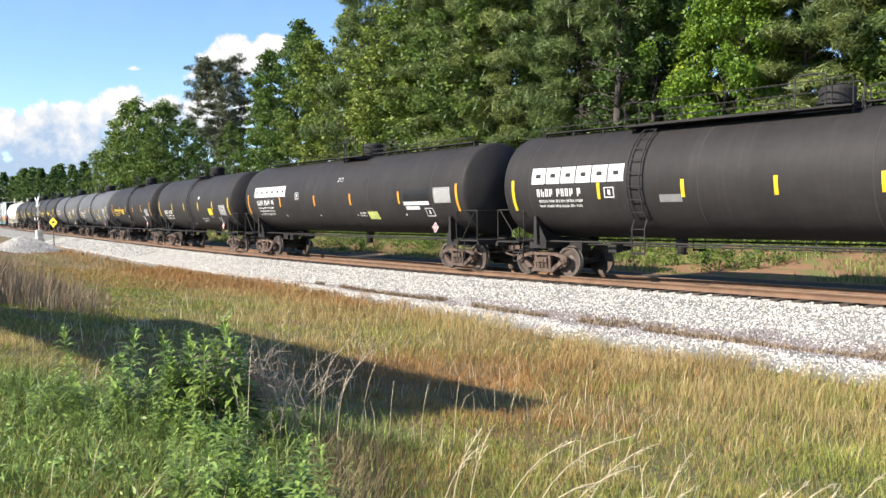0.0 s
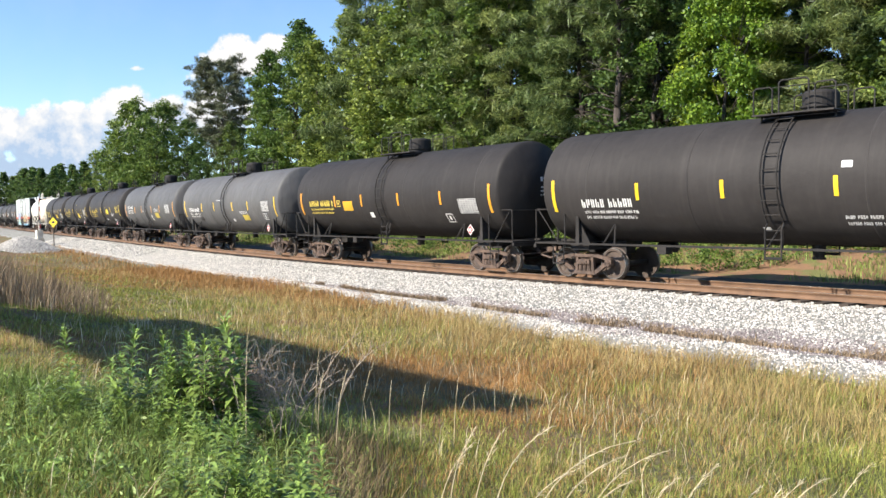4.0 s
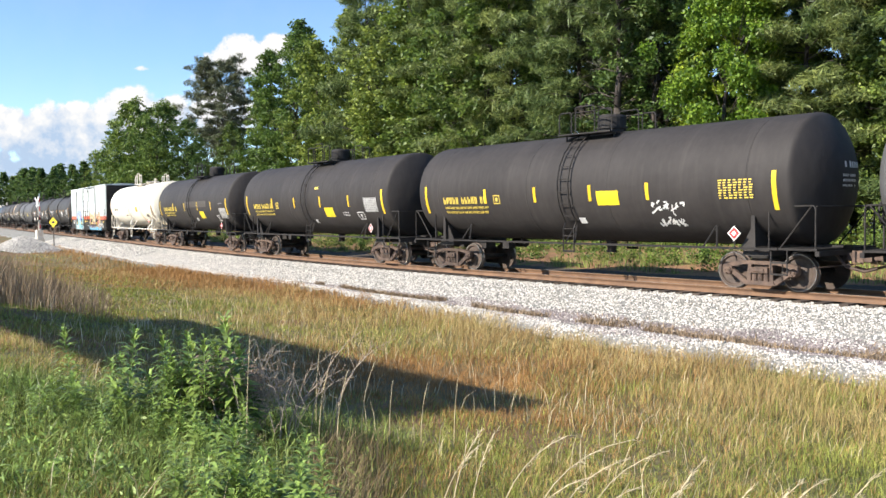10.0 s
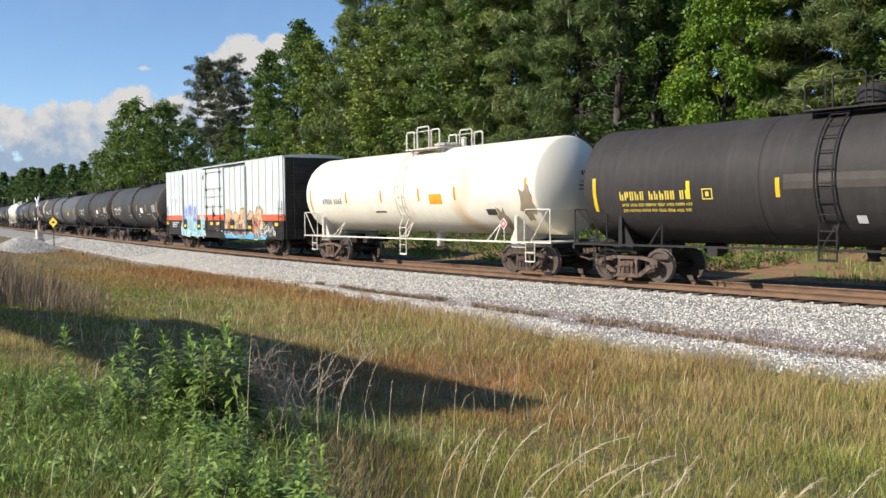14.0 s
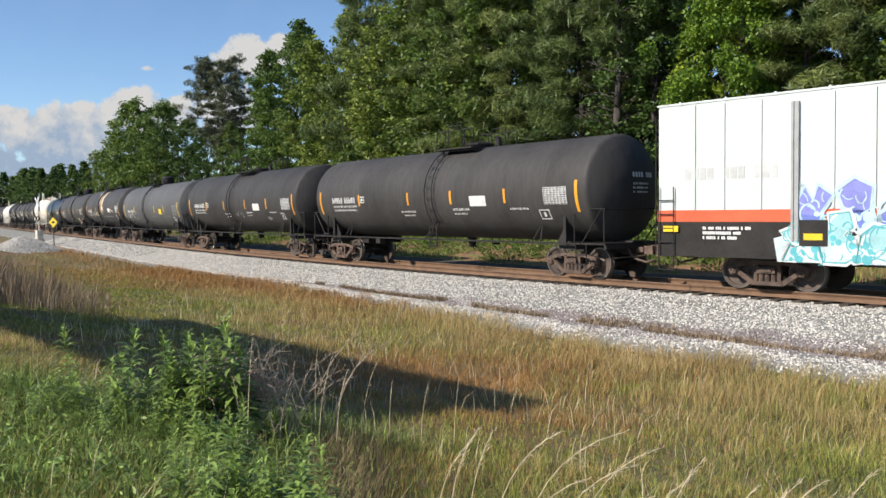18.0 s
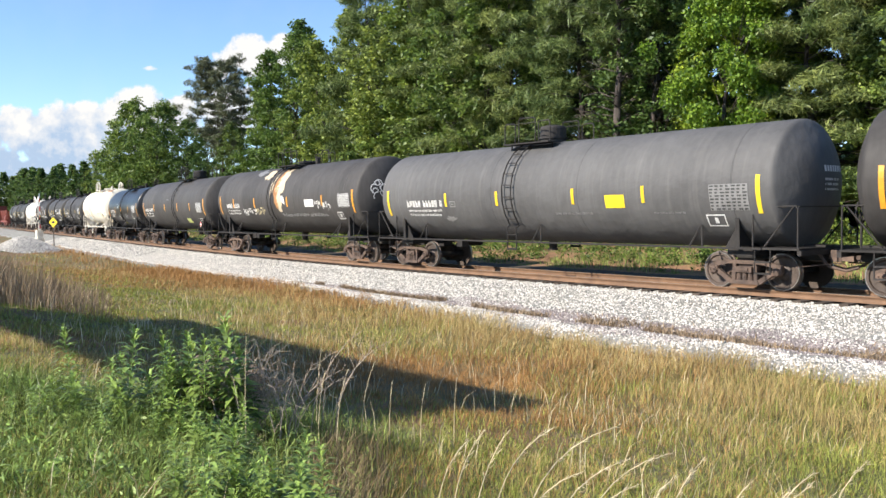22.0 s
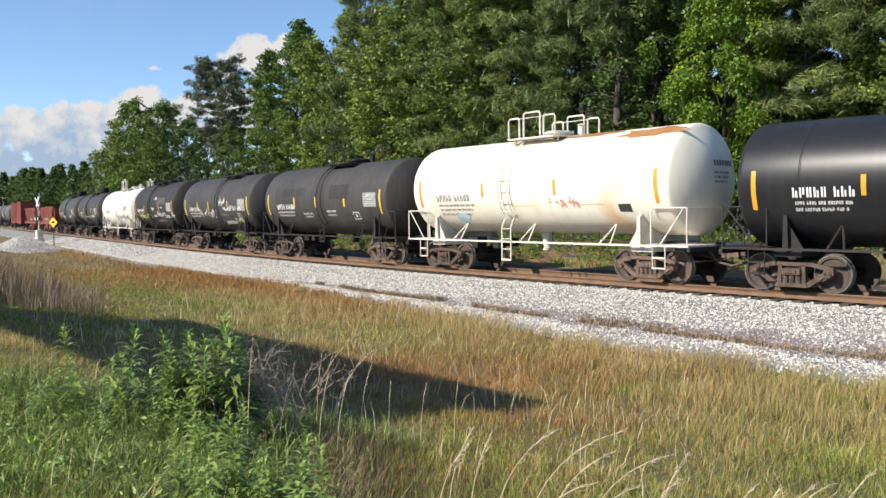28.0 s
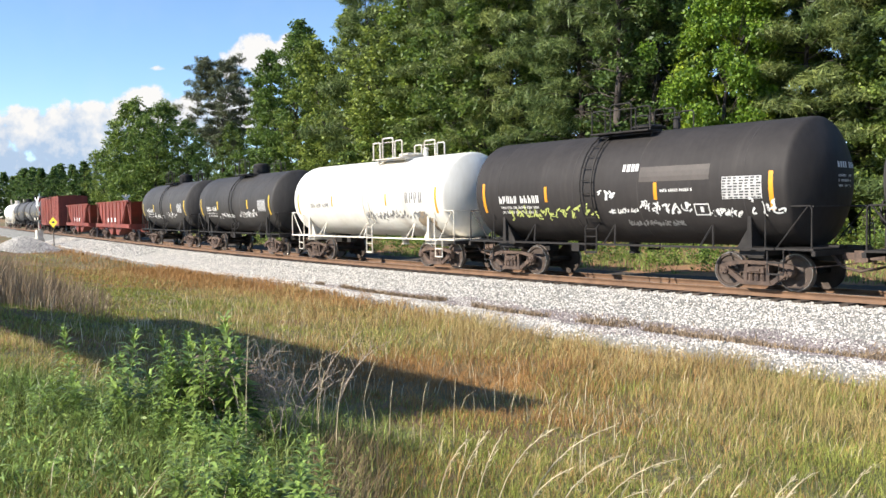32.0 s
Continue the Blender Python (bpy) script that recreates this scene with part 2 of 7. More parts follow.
def on_line(s, d=0.0):
    """The plan point at s metres along the track, d metres towards the camera's side."""
    x, y, a = np.interp(s, S_AT, line_x), np.interp(s, S_AT, line_y), np.interp(s, S_AT, turn)
    return x - d * np.sin(a), y - d * np.cos(a)


def heading(s):
    return -float(np.interp(s, S_AT, turn))


def off_line(x, y):
    """For plan points: s along the track and d, positive towards the camera's side."""
    x, y = np.asarray(x, float).ravel(), np.asarray(y, float).ravel()
    k = slice(0, len(S_AT), 8)
    px, py, ps, pt = line_x[k], line_y[k], S_AT[k], turn[k]
    s, d = np.empty(len(x)), np.empty(len(x))
    for i in range(0, len(x), 4000):
        j = slice(i, i + 4000)
        n = ((x[j, None] - px) ** 2 + (y[j, None] - py) ** 2).argmin(1)
        dx, dy = x[j] - px[n], y[j] - py[n]
        s[j] = ps[n] + dx * np.cos(pt[n]) - dy * np.sin(pt[n])
        d[j] = -dx * np.sin(pt[n]) - dy * np.cos(pt[n])
    return s, d


def edge_d(s):
    """Where the ballast ends and the grass begins, on the camera's side."""
    return np.interp(s, (-40, -5, 5, 12, 18), (4.0, 3.9, 4.8, 5.9, 6.3))


def ground_z(x, y):
    shape = np.shape(x)
    x, y = np.asarray(x, float).ravel(), np.asarray(y, float).ravel()
    s, d = off_line(x, y)
    e = edge_d(s)
    near = np.interp(d - e, (-3.5, -0.6, 0.0, 1.0, 4.0, 8.0, 13.0, 40.0), (-0.95, -0.95, -0.86, -0.95, -1.0, -0.62, 0.25, 0.8))
    far = np.interp(-d, (0.0, 2.2, 4.0, 7.0, 12.0, 16.0, 60.0), (-0.45, -0.55, -0.4, -0.3, 0.25, 0.6, 1.2))
    z = np.where(d > 0, near, far)
    z = z + 0.05 * np.sin(0.9 * x + 1.3 * y) * np.sin(0.7 * y - 0.4 * x) * np.clip(abs(d) / 6 - 0.6, 0, 1)
    return z.reshape(shape)


# ---- ground ----
def ground_material():
    m, n, l, p = tree_of("earth under grass")
    co = n.new("ShaderNodeTexCoord")
    cols = ((0.25, 0.19, 0.085), (0.20, 0.20, 0.07), (0.30, 0.17, 0.08))
    out = None
    for i, (c, sc, lo, hi) in enumerate(zip(cols, (0.3, 0.35, 0.16), (0, 0.45, 0.54), (1, 0.6, 0.6))):
        if out is None:
            rgb = n.new("ShaderNodeRGB")
            rgb.outputs[0].default_value = (*c, 1)
            out = rgb.outputs[0]
            continue
        t, r, mx = n.new("ShaderNodeTexNoise"), n.new("ShaderNodeMapRange"), n.new("ShaderNodeMix")
        mx.data_type = "RGBA"
        t.inputs["Scale"].default_value, t.inputs["Detail"].default_value = sc, 6
        l.new(co.outputs["Object"], t.inputs["Vector"])
        l.new(t.outputs[0], r.inputs[0])
        r.inputs[1].default_value, r.inputs[2].default_value = lo, hi
        l.new(r.outputs[0], mx.inputs[0])
        l.new(out, mx.inputs[6])
        mx.inputs[7].default_value = (*c, 1)
        out = mx.outputs[2]
    f, mul = n.new("ShaderNodeTexNoise"), n.new("ShaderNodeMix")
    mul.data_type, mul.blend_type = "RGBA", "MULTIPLY"
    f.inputs["Scale"].default_value, f.inputs["Detail"].default_value = 14, 5
    l.new(co.outputs["Object"], f.inputs["Vector"])
    mul.inputs[0].default_value = 0.7
    l.new(out, mul.inputs[6])
    l.new(f.outputs[0], mul.inputs[7])
    l.new(mul.outputs[2], p.inputs["Base Color"])
    p.inputs["Roughness"].default_value = 0.95
    b = n.new("ShaderNodeBump")
    b.inputs["Strength"].default_value, b.inputs["Distance"].default_value = 0.8, 0.05
    l.new(f.outputs[0], b.inputs["Height"])
    l.new(b.outputs[0], p.inputs["Normal"])
    return m


M["earth"] = ground_material()
M["clay"] = surface("red clay with weeds", (0.34, 0.185, 0.092), (0.21, 0.118, 0.062), 0.6, 0.95, bump=0.8, bump_size=0.06, stain=(0.17, 0.17, 0.05), stain_at=0.58)


def make_ground():
    u = np.linspace(-1, 1, 281)
    gx = 2.0 + 28 * u + 3000 * np.sign(u) * abs(u) ** 9
    gy = 22.0 + 34 * u + 3000 * np.sign(u) * abs(u) ** 9
    X, Y = np.meshgrid(gx, gy)
    Z = ground_z(X, Y)
    n = len(gx)
    i = np.arange(n * n).reshape(n, n)
    faces = np.stack([i[:-1, :-1], i[:-1, 1:], i[1:, 1:], i[1:, :-1]], -1).reshape(-1, 4)
    ob = new("ground", array_mesh("ground", np.stack([X, Y, Z], -1).reshape(-1, 3), faces, [M["earth"], M["clay"], M["oily"]], True))
    cs, cd = off_line(X[:-1, :-1], Y[:-1, :-1])
    # The near-black strip beyond the rails has the cars' shadow painted in.
    ob.data.polygons.foreach_set("material_index", np.where((cd < -1.5) & (cd > -5.6), 2, (cd <= -5.6) & (cd > -13.5)).astype(np.int32))
    tagged(ob, "uneven earth with dry and green grass beside the track", "ground", kind="structure")


make_ground()

# ---- the track ----
def sweep(profile, s0, s1, step, closed=True):
    """Sweeps (d, z) pairs along the track; d towards the camera's side."""
    ss = np.arange(s0, s1 + 0.01, step)
    pr = np.array(profile)
    v = []
    for d, z in pr:
        x, y = on_line(ss, d)
        v.append(np.stack([x, y, np.full(len(ss), z)], -1))
    v = np.stack(v, 1)
    k = len(pr)
    i = np.arange(len(ss) * k).reshape(len(ss), k)
    cols = range(k if closed else k - 1)
    faces = np.concatenate([np.stack([i[:-1, c], i[:-1, (c + 1) % k], i[1:, (c + 1) % k], i[1:, c]], -1) for c in cols])
    return v.reshape(-1, 3), faces[:, ::-1]


def rail_profile(c):
    h = [(-0.036, 0.0), (0.036, 0.0), (0.036, -0.035), (0.009, -0.05), (0.009, -0.14), (0.07, -0.158), (0.07, -0.171), (-0.07, -0.171), (-0.07, -0.158), (-0.009, -0.14), (-0.009, -0.05), (-0.036, -0.035)]
    return [(c - a, z) for a, z in h]


BED_TOP = -0.232


def make_track():
    bed_top = BED_TOP
    ss = np.arange(-500, 420, 1.0)
    rows = []
    for s in ss:
        e = float(edge_d(s))
        k = max(0.0, (e - 3.9) / 2.4) ** 0.7
        d = np.array([-4.4, -1.8, 0.9, 1.9, 2.4 + (e - 3.9) * 0.2, e - 0.1 - 2.1 * k, e - 0.05 - 1.4 * k, e - 0.02 - 0.65 * k, e + 0.12, e + 0.5])
        z = np.array([-0.8, bed_top, bed_top, bed_top, -0.42, -0.68 + 0.08 * k, -0.70 - 0.06 * k, -0.72 + 0.08 * k, -0.74, -1.05])
        x, y = on_line(s, d)
        rows.append(np.stack([x, y, z], -1))
    v = np.array(rows)
    k = v.shape[1]
    i = np.arange(len(ss) * k).reshape(len(ss), k)
    faces = np.stack([i[:-1, :-1], i[1:, :-1], i[1:, 1:], i[:-1, 1:]], -1).reshape(-1, 4)
    bed = new("ballast_bed", array_mesh("ballast_bed", v.reshape(-1, 3), faces, [M["ballast"], M["dirt"], M["oily"]], True))
    # Far shoulder and track middle take the dirt with painted-in shade.
    bed.data.polygons.foreach_set("material_index", np.concatenate([np.array([2, 2, 0, 0, 0, w, w, 0, 0], np.int32) for w in (edge_d(ss[:-1]) > 4.25).astype(int)]))
    tagged(bed, "pale crushed-stone ballast bed under the railway track", "ballast", kind="structure")
    track = new("railway_track")
    track.location = (0, 33.2, 0)
    tagged(track, "single railway track of rusted rails on dark timber ties", "railway track", kind="structure")
    for c in (-0.7535, 0.7535):
        for name, prof2, mt in (("rail", rail_profile(c), M["rail_rust"]), ("rail_head", [(c + 0.034, 0.0005), (c - 0.034, 0.0005), (c - 0.034, 0.003), (c + 0.034, 0.003)], M["rail_top"])):
            vv, ff = sweep(prof2, -500, 420, 1.0)
            vv = vv - np.array([0, 33.2, 0])
            ob = new(name, array_mesh(name, vv, ff, mt))
            ob.parent = track
    bm = bmesh.new()
    vs = box(bm, -0.115, 0.115, -1.3, 1.3, -0.32, -0.172)
    bmesh.ops.bevel(bm, geom=bm.edges[:], offset=0.012, segments=1, affect="EDGES")
    tie = mesh_of("tie", bm, M["tie"])
    for j in range(300):
        s = 27 - j * 0.545
        x, y = on_line(s)
        ob = new("tie", tie)
        ob.parent = track
        ob.matrix_basis = pose(x, y - 33.2, random.uniform(-0.012, 0.006), 0, 0, math.degrees(heading(s)) + random.uniform(-1, 1)) @ Matrix.Translation((0, random.uniform(-0.05, 0.05), 0))


make_track()


def scatter_stones(name, count, s0, s1, d_of, z_of, size, seed, label, material="stone"):
    rng = np.random.default_rng(seed)
    s = rng.uniform(s0, s1, count)
    d = d_of(s, rng.random(count))
    x, y = on_line(s, d)
    z = z_of(s, d)
    base = np.array([(1, 0, -0.3), (-0.4, 0.9, -0.2), (-0.5, -0.85, -0.3), (0.25, 0.3, 0.85), (-0.5, -0.1, 0.7), (0.3, -0.6, 0.5)])
    tri = np.array([(0, 1, 3), (1, 4, 3), (1, 2, 4), (2, 5, 4), (2, 0, 5), (0, 3, 5), (3, 4, 5), (0, 2, 1)])
    r = size * rng.uniform(0.55, 1.5, (count, 1, 1)) * rng.uniform(0.7, 1.2, (count, 1, 3))
    q = rng.normal(size=(count, 4))
    q /= np.linalg.norm(q, axis=1, keepdims=True)
    a, b, c, w = q.T
    R = np.stack([1 - 2 * (b * b + c * c), 2 * (a * b - c * w), 2 * (a * c + b * w), 2 * (a * b + c * w), 1 - 2 * (a * a + c * c), 2 * (b * c - a * w),
                  2 * (a * c - b * w), 2 * (b * c + a * w), 1 - 2 * (a * a + b * b)], -1).reshape(-1, 3, 3)
    v = np.einsum("nij,nkj->nki", R, base[None] * r) + np.stack([x, y, z], -1)[:, None]
    f = (tri[None] + 6 * np.arange(count)[:, None, None]).reshape(-1, 3)
    ob = new(name, array_mesh(name, v.reshape(-1, 3), f, M[material]))
    return tagged(ob, label, "gravel", kind="stuff")


def bed_z(s, d):
    e = edge_d(s)
    k = np.clip((e - 3.9) / 2.4, 0, 1) ** 0.7
    one = np.ones_like(e)
    pts = (-1.8 * one, 1.9 * one, 2.4 + (e - 3.9) * 0.2, e - 0.1 - 2.1 * k, e - 0.05 - 1.4 * k, e - 0.02 - 0.65 * k, e + 0.12, e + 0.5)
    zz = (BED_TOP * one, BED_TOP * one, -0.42 * one, -0.68 + 0.08 * k, -0.70 - 0.06 * k, -0.72 + 0.08 * k, -0.74 * one, -1.05 * one)
    out = np.full(len(d), BED_TOP)
    for i in range(7):
        t = (d - pts[i]) / (pts[i + 1] - pts[i])
        on = (t >= 0) & (t <= 1)
        out = np.where(on, zz[i] + (zz[i + 1] - zz[i]) * t, out)
    return out


def stone_d(s, r):
    # thin in the weedy dip between the shoulder and the lower ridge
    e = edge_d(s)
    k = np.clip((e - 3.9) / 2.4, 0, 1) ** 0.7
    wob = 0.45 * np.sin(1.7 * s) * np.sin(0.6 * s + 1) + 0.16 * np.sin(5.1 * s) + 0.25 * (r * 37 % 1)
    main = e + 0.1 - 2.25 * k - 1.0 + k * wob
    return np.where(r < 0.70, 0.86 + (main + 0.14) * (r / 0.70), np.where(r < 0.95, e - 0.12 - 0.62 * k + 0.6 * k * wob + (0.28 + 0.62 * k) * (r - 0.70) / 0.25, e + 0.1 - 2.3 * k + 2.0 * k * (r - 0.95) / 0.05))


scatter_stones("ballast_stones", 80000, -30, 21, stone_d, bed_z, 0.030, 3, "loose pale grey and white crushed stones on the track shoulder")
scatter_stones("ballast_stones", 11000, -75, -30, stone_d, bed_z, 0.05, 4, "loose pale grey and white crushed stones on the track shoulder")

def dip_d(s, r):
    # the dip itself, with ragged edges that run up into the white stone
    e = edge_d(s)
    k = np.clip((e - 3.9) / 2.4, 0, 1) ** 0.7
    ragged = 0.5 * np.sin(2.3 * s) * np.sin(0.9 * s) + 0.35 * np.sin(0.45 * s + 2)
    return e - 1.2 * k + k * (ragged * 0.6 + (r - 0.62) * 1.9)


M["grit"] = surface("grey-violet fine gravel", (0.34, 0.295, 0.285), (0.19, 0.16, 0.155), 0.1, 0.95, island=0.5)
scatter_stones("fine_gravel", 30000, -6, 21, dip_d, bed_z, 0.026, 9, "dirty grey gravel in the dip of the stone shoulder", "grit")

# ---- the train ----
# Train coordinate u: metres along the train; a point of the train stands at s = u + run(t).
def run(t):
    k = (t - 16) / 10
    return 102.6445 * k + 1.66205 * k * k + 0.06882 * k ** 3 + 0.04576 * k ** 4


WHEEL_R = 0.457
AXLE = 0.889      # half the truck's wheelbase
CARS = []         # (thing, u of the left truck, u of the right truck, wheelsets)


def wheelset_mesh():
    bm = bmesh.new()
    lathe(bm, [(-1.05, 0.07), (1.05, 0.07)], 10, "y")
    for s in (-1, 1):
        prof = [(0.685, 0.12), (0.685, 0.40), (0.680, 0.487), (0.708, 0.487), (0.725, 0.462)]
        lathe(bm, [(s * a, r) for a, r in prof], 28, "y", mat=1, caps=False)
        lathe(bm, [(s * 0.725, 0.462), (s * 0.815, 0.455)], 28, "y", mat=2, caps=False)
        lathe(bm, [(s * 0.815, 0.455), (s * 0.8155, 0.432)], 28, "y", mat=2, caps=False)
        prof = [(0.8155, 0.432), (0.815, 0.375), (0.775, 0.35), (0.765, 0.20), (0.80, 0.13), (0.82, 0.11), (0.82, 0.0)]
        lathe(bm, [(s * a, r) for a, r in prof], 28, "y", mat=1, caps=False)
        for k in range(3):
            a = 2 * math.pi * k / 3
            box(bm, -0.02, 0.02, s * 0.765 - 0.012, s * 0.765 + 0.012, 0.2, 0.32, Matrix.Rotation(a, 4, "Y"), 1)
    bmesh.ops.recalc_face_normals(bm, faces=bm.faces[:])
    return bm


def side_frame_mesh():
    """Cast side frame, in its plane: x along, z up, at y = 0, 0.15 thick."""
    bm = bmesh.new()
    y0, y1 = -0.055, 0.055
    # top chord, ends and diagonal struts leave the two windows of the casting open
    prism(bm, [(-1.02, 0.58), (-0.98, 0.63), (-0.5, 0.73), (0.5, 0.73), (0.98, 0.63), (1.02, 0.58), (0.85, 0.55), (0.45, 0.635), (-0.45, 0.635), (-0.85, 0.55)], y0, y1)
    for k in (-1, 1):
        prism(bm, [(k * 1.02, 0.60), (k * 1.02, 0.46), (k * 0.96, 0.37), (k * 0.82, 0.37), (k * 0.76, 0.46), (k * 0.79, 0.58), (k * 0.9, 0.62)], y0 - 0.02, y1)
        prism(bm, [(k * 0.82, 0.40), (k * 0.76, 0.50), (k * 0.33, 0.22), (k * 0.34, 0.13), (k * 0.42, 0.13)], y0, y1)
        prism(bm, [(k * 0.24, 0.66), (k * 0.33, 0.66), (k * 0.36, 0.2), (k * 0.26, 0.2)], y0, y1)
        lathe(bm, [(-0.13, 0.085), (-0.11, 0.105), (y0, 0.11)], 14, "y", (k * AXLE, 0, 0.457))
        for a in range(3):
            t = 2 * math.pi * a / 3 + 0.5
            lathe(bm, [(-0.165, 0.022), (-0.14, 0.022)], 6, "y", (k * AXLE + 0.06 * math.cos(t), 0, 0.457 + 0.06 * math.sin(t)))
    prism(bm, [(-0.42, 0.13), (0.42, 0.13), (0.36, 0.23), (-0.36, 0.23)], y0 - 0.03, y1 + 0.03)
    for x in (-0.16, 0, 0.16):
        lathe(bm, [(0.23, 0.068), (0.255, 0.075), (0.28, 0.066), (0.305, 0.075), (0.33, 0.066), (0.355, 0.075), (0.38, 0.066), (0.405, 0.075), (0.43, 0.068)], 9, "z", (x, -0.02, 0))
    box(bm, -0.24, 0.24, -0.13, 0.10, 0.43, 0.57)
    box(bm, -0.15, 0.15, -0.16, -0.12, 0.47, 0.54)
    bmesh.ops.recalc_face_normals(bm, faces=bm.faces[:])
    return bm


def bolster_mesh():
    bm = bmesh.new()
    box(bm, -0.2, 0.2, -0.98, 0.98, 0.45, 0.68)
    box(bm, -0.5, 0.5, -0.3, 0.3, 0.42, 0.5)
    lathe(bm, [(0.68, 0.2), (0.78, 0.2)], 14, "z")
    for x in (-0.55, 0.55):
        rod(bm, (x, -0.8, 0.36), (x, 0.8, 0.36), 0.05)
        for y in (-0.74, 0.74):
            box(bm, x - 0.07, x + 0.07, y - 0.06, y + 0.06, 0.26, 0.5)
    return bm


def truck(parent, x, sets, tint="truck_iron"):
    tr = part("truck", bolster_mesh, M["truck_iron"], parent, "rusted two-axle truck", pose(x, 0, 0), key="bolster")
    for y, r in ((-1.0, 0), (1.0, 180)):
        part("side_frame", side_frame_mesh, M[tint], tr, at=pose(0, y, 0, 0, 0, r), key="side_frame" + tint)
    for k in (-1, 1):
        w = part("wheelset", wheelset_mesh, [M["frame_black"], M["wheel_steel"], M["tread_steel"]], tr, at=pose(k * AXLE, 0, WHEEL_R), key="wheelset", smooth=False)
        sets.append((w, x + k * AXLE))
    return tr


def coupler_mesh():
    bm = bmesh.new()
    box(bm, -0.1, 0.62, -0.09, 0.09, 0.78, 0.94)
    prism(bm, [(0.55, 0.74), (0.85, 0.74), (0.85, 0.98), (0.55, 0.98)], -0.16, 0.02)
    box(bm, 0.66, 0.92, -0.02, 0.16, 0.72, 1.0)
    box(bm, -0.3, 0.1, -0.2, 0.2, 0.72, 1.02)
    pipe(bm, [(0.1, -0.35, 0.9), (0.35, -0.38, 0.62), (0.75, -0.3, 0.52), (1.0, -0.2, 0.6)], 0.035, 6)
    pipe(bm, [(0.02, -1.2, 0.62), (0.3, -0.5, 0.66), (0.6, -0.1, 0.7)], 0.015, 5)
    bmesh.ops.recalc_face_normals(bm, faces=bm.faces[:])
    return bm


RIM = 0.19        # the heads begin this far inside the nominal length


def head_x(r, R):
    """How far a dished head stands out over its rim at the distance r from the axis."""
    k, dish = 0.16, 1.65 * R
    c = (dish - k) * math.cos(math.asin((R - k) / (dish - k)))
    if r < dish * (R - k) / (dish - k):
        return math.sqrt(dish * dish - r * r) - c
    return math.sqrt(max(0.0, k * k - (r - R + k) ** 2))


def shell_mesh(length, R, zc, slope=0.0):
    """A tank of two heads and rings; slope: how much lower the middle lies than the ends."""
    L = length / 2 - RIM
    prof = []
    for q in (0.012, 0.15, 0.3, 0.45, 0.6, 0.72, 0.8, 0.86, 0.9, 0.935, 0.965, 0.985, 0.997, 1.0):
        prof.append((-L - head_x(q * R, R), q * R))
    for i in range(1, 7):
        prof.append((-L + 2 * L * i / 7, R))
    full = prof + [(-u, r) for u, r in prof[13::-1]]
    bm = bmesh.new()
    lathe(bm, full, 56, "x", (0, 0, zc))
    for v in bm.verts:
        v.co.z -= slope * max(0.0, 1 - abs(v.co.x) / L)
    bmesh.ops.recalc_face_normals(bm, faces=bm.faces[:])
    return bm


def shell_side(x, z, R, zc, lift=0.008):
    """The point of the camera-side shell at length x and height z, and the skin's tilt about x."""
    a = math.asin(max(-0.98, min(0.98, (z - zc) / R)))
    return Vector((x, -(R + lift) * math.cos(a), zc + (R + lift) * math.sin(a))), a


def on_shell(bm, x0, x1, z0, z1, R, zc, lift=0.008, lean=0.0, mat=0):
    """A thin sheet that lies on the camera side of the tank."""
    n = max(1, int(abs(z1 - z0) / 0.12))
    prev = None
    for i in range(n + 1):
        z = z0 + (z1 - z0) * i / n
        p, a = shell_side(0, z, R, zc, lift)
        dx = lean * i / n
        row = [bm.verts.new((x0 + dx, p.y, p.z)), bm.verts.new((x1 + dx, p.y, p.z))]
        if prev:
            bm.faces.new((prev[0], prev[1], row[1], row[0])).material_index = mat
        prev = row


def letters(bm, x0, x1, z0, z1, R, zc, seed, mat=0, slot=0.0):
    """Writing as plain bars: a block for each character, in words."""
    rng = random.Random(seed)
    w = slot or (z1 - z0) * 0.74
    x, run_of = x0, 0
    while x < x1 - 0.3 * w:
        run_of += 1
        if run_of > rng.randint(3, 6):
            run_of = 0
            x += w * 0.7
            continue
        # two upright bars for a character, the second of them shorter
        h, k = z1 - z0, rng.random()
        on_shell(bm, x, x + w * 0.27, z0, z1, R, zc, mat=mat)
        on_shell(bm, x + w * 0.42, x + w * rng.uniform(0.64, 0.74), z0 + h * (0.3 if k < 0.3 else 0), z1 - h * (0.34 if k > 0.72 else 0), R, zc, mat=mat)
        x += w


def rail_loop(bm, pts, r=0.02):
    pipe(bm, pts, r, 6)


def rung_mesh():
    bm = bmesh.new()
    rod(bm, (-0.21, 0, 0), (0.21, 0, 0), 0.016, 5)
    return bm


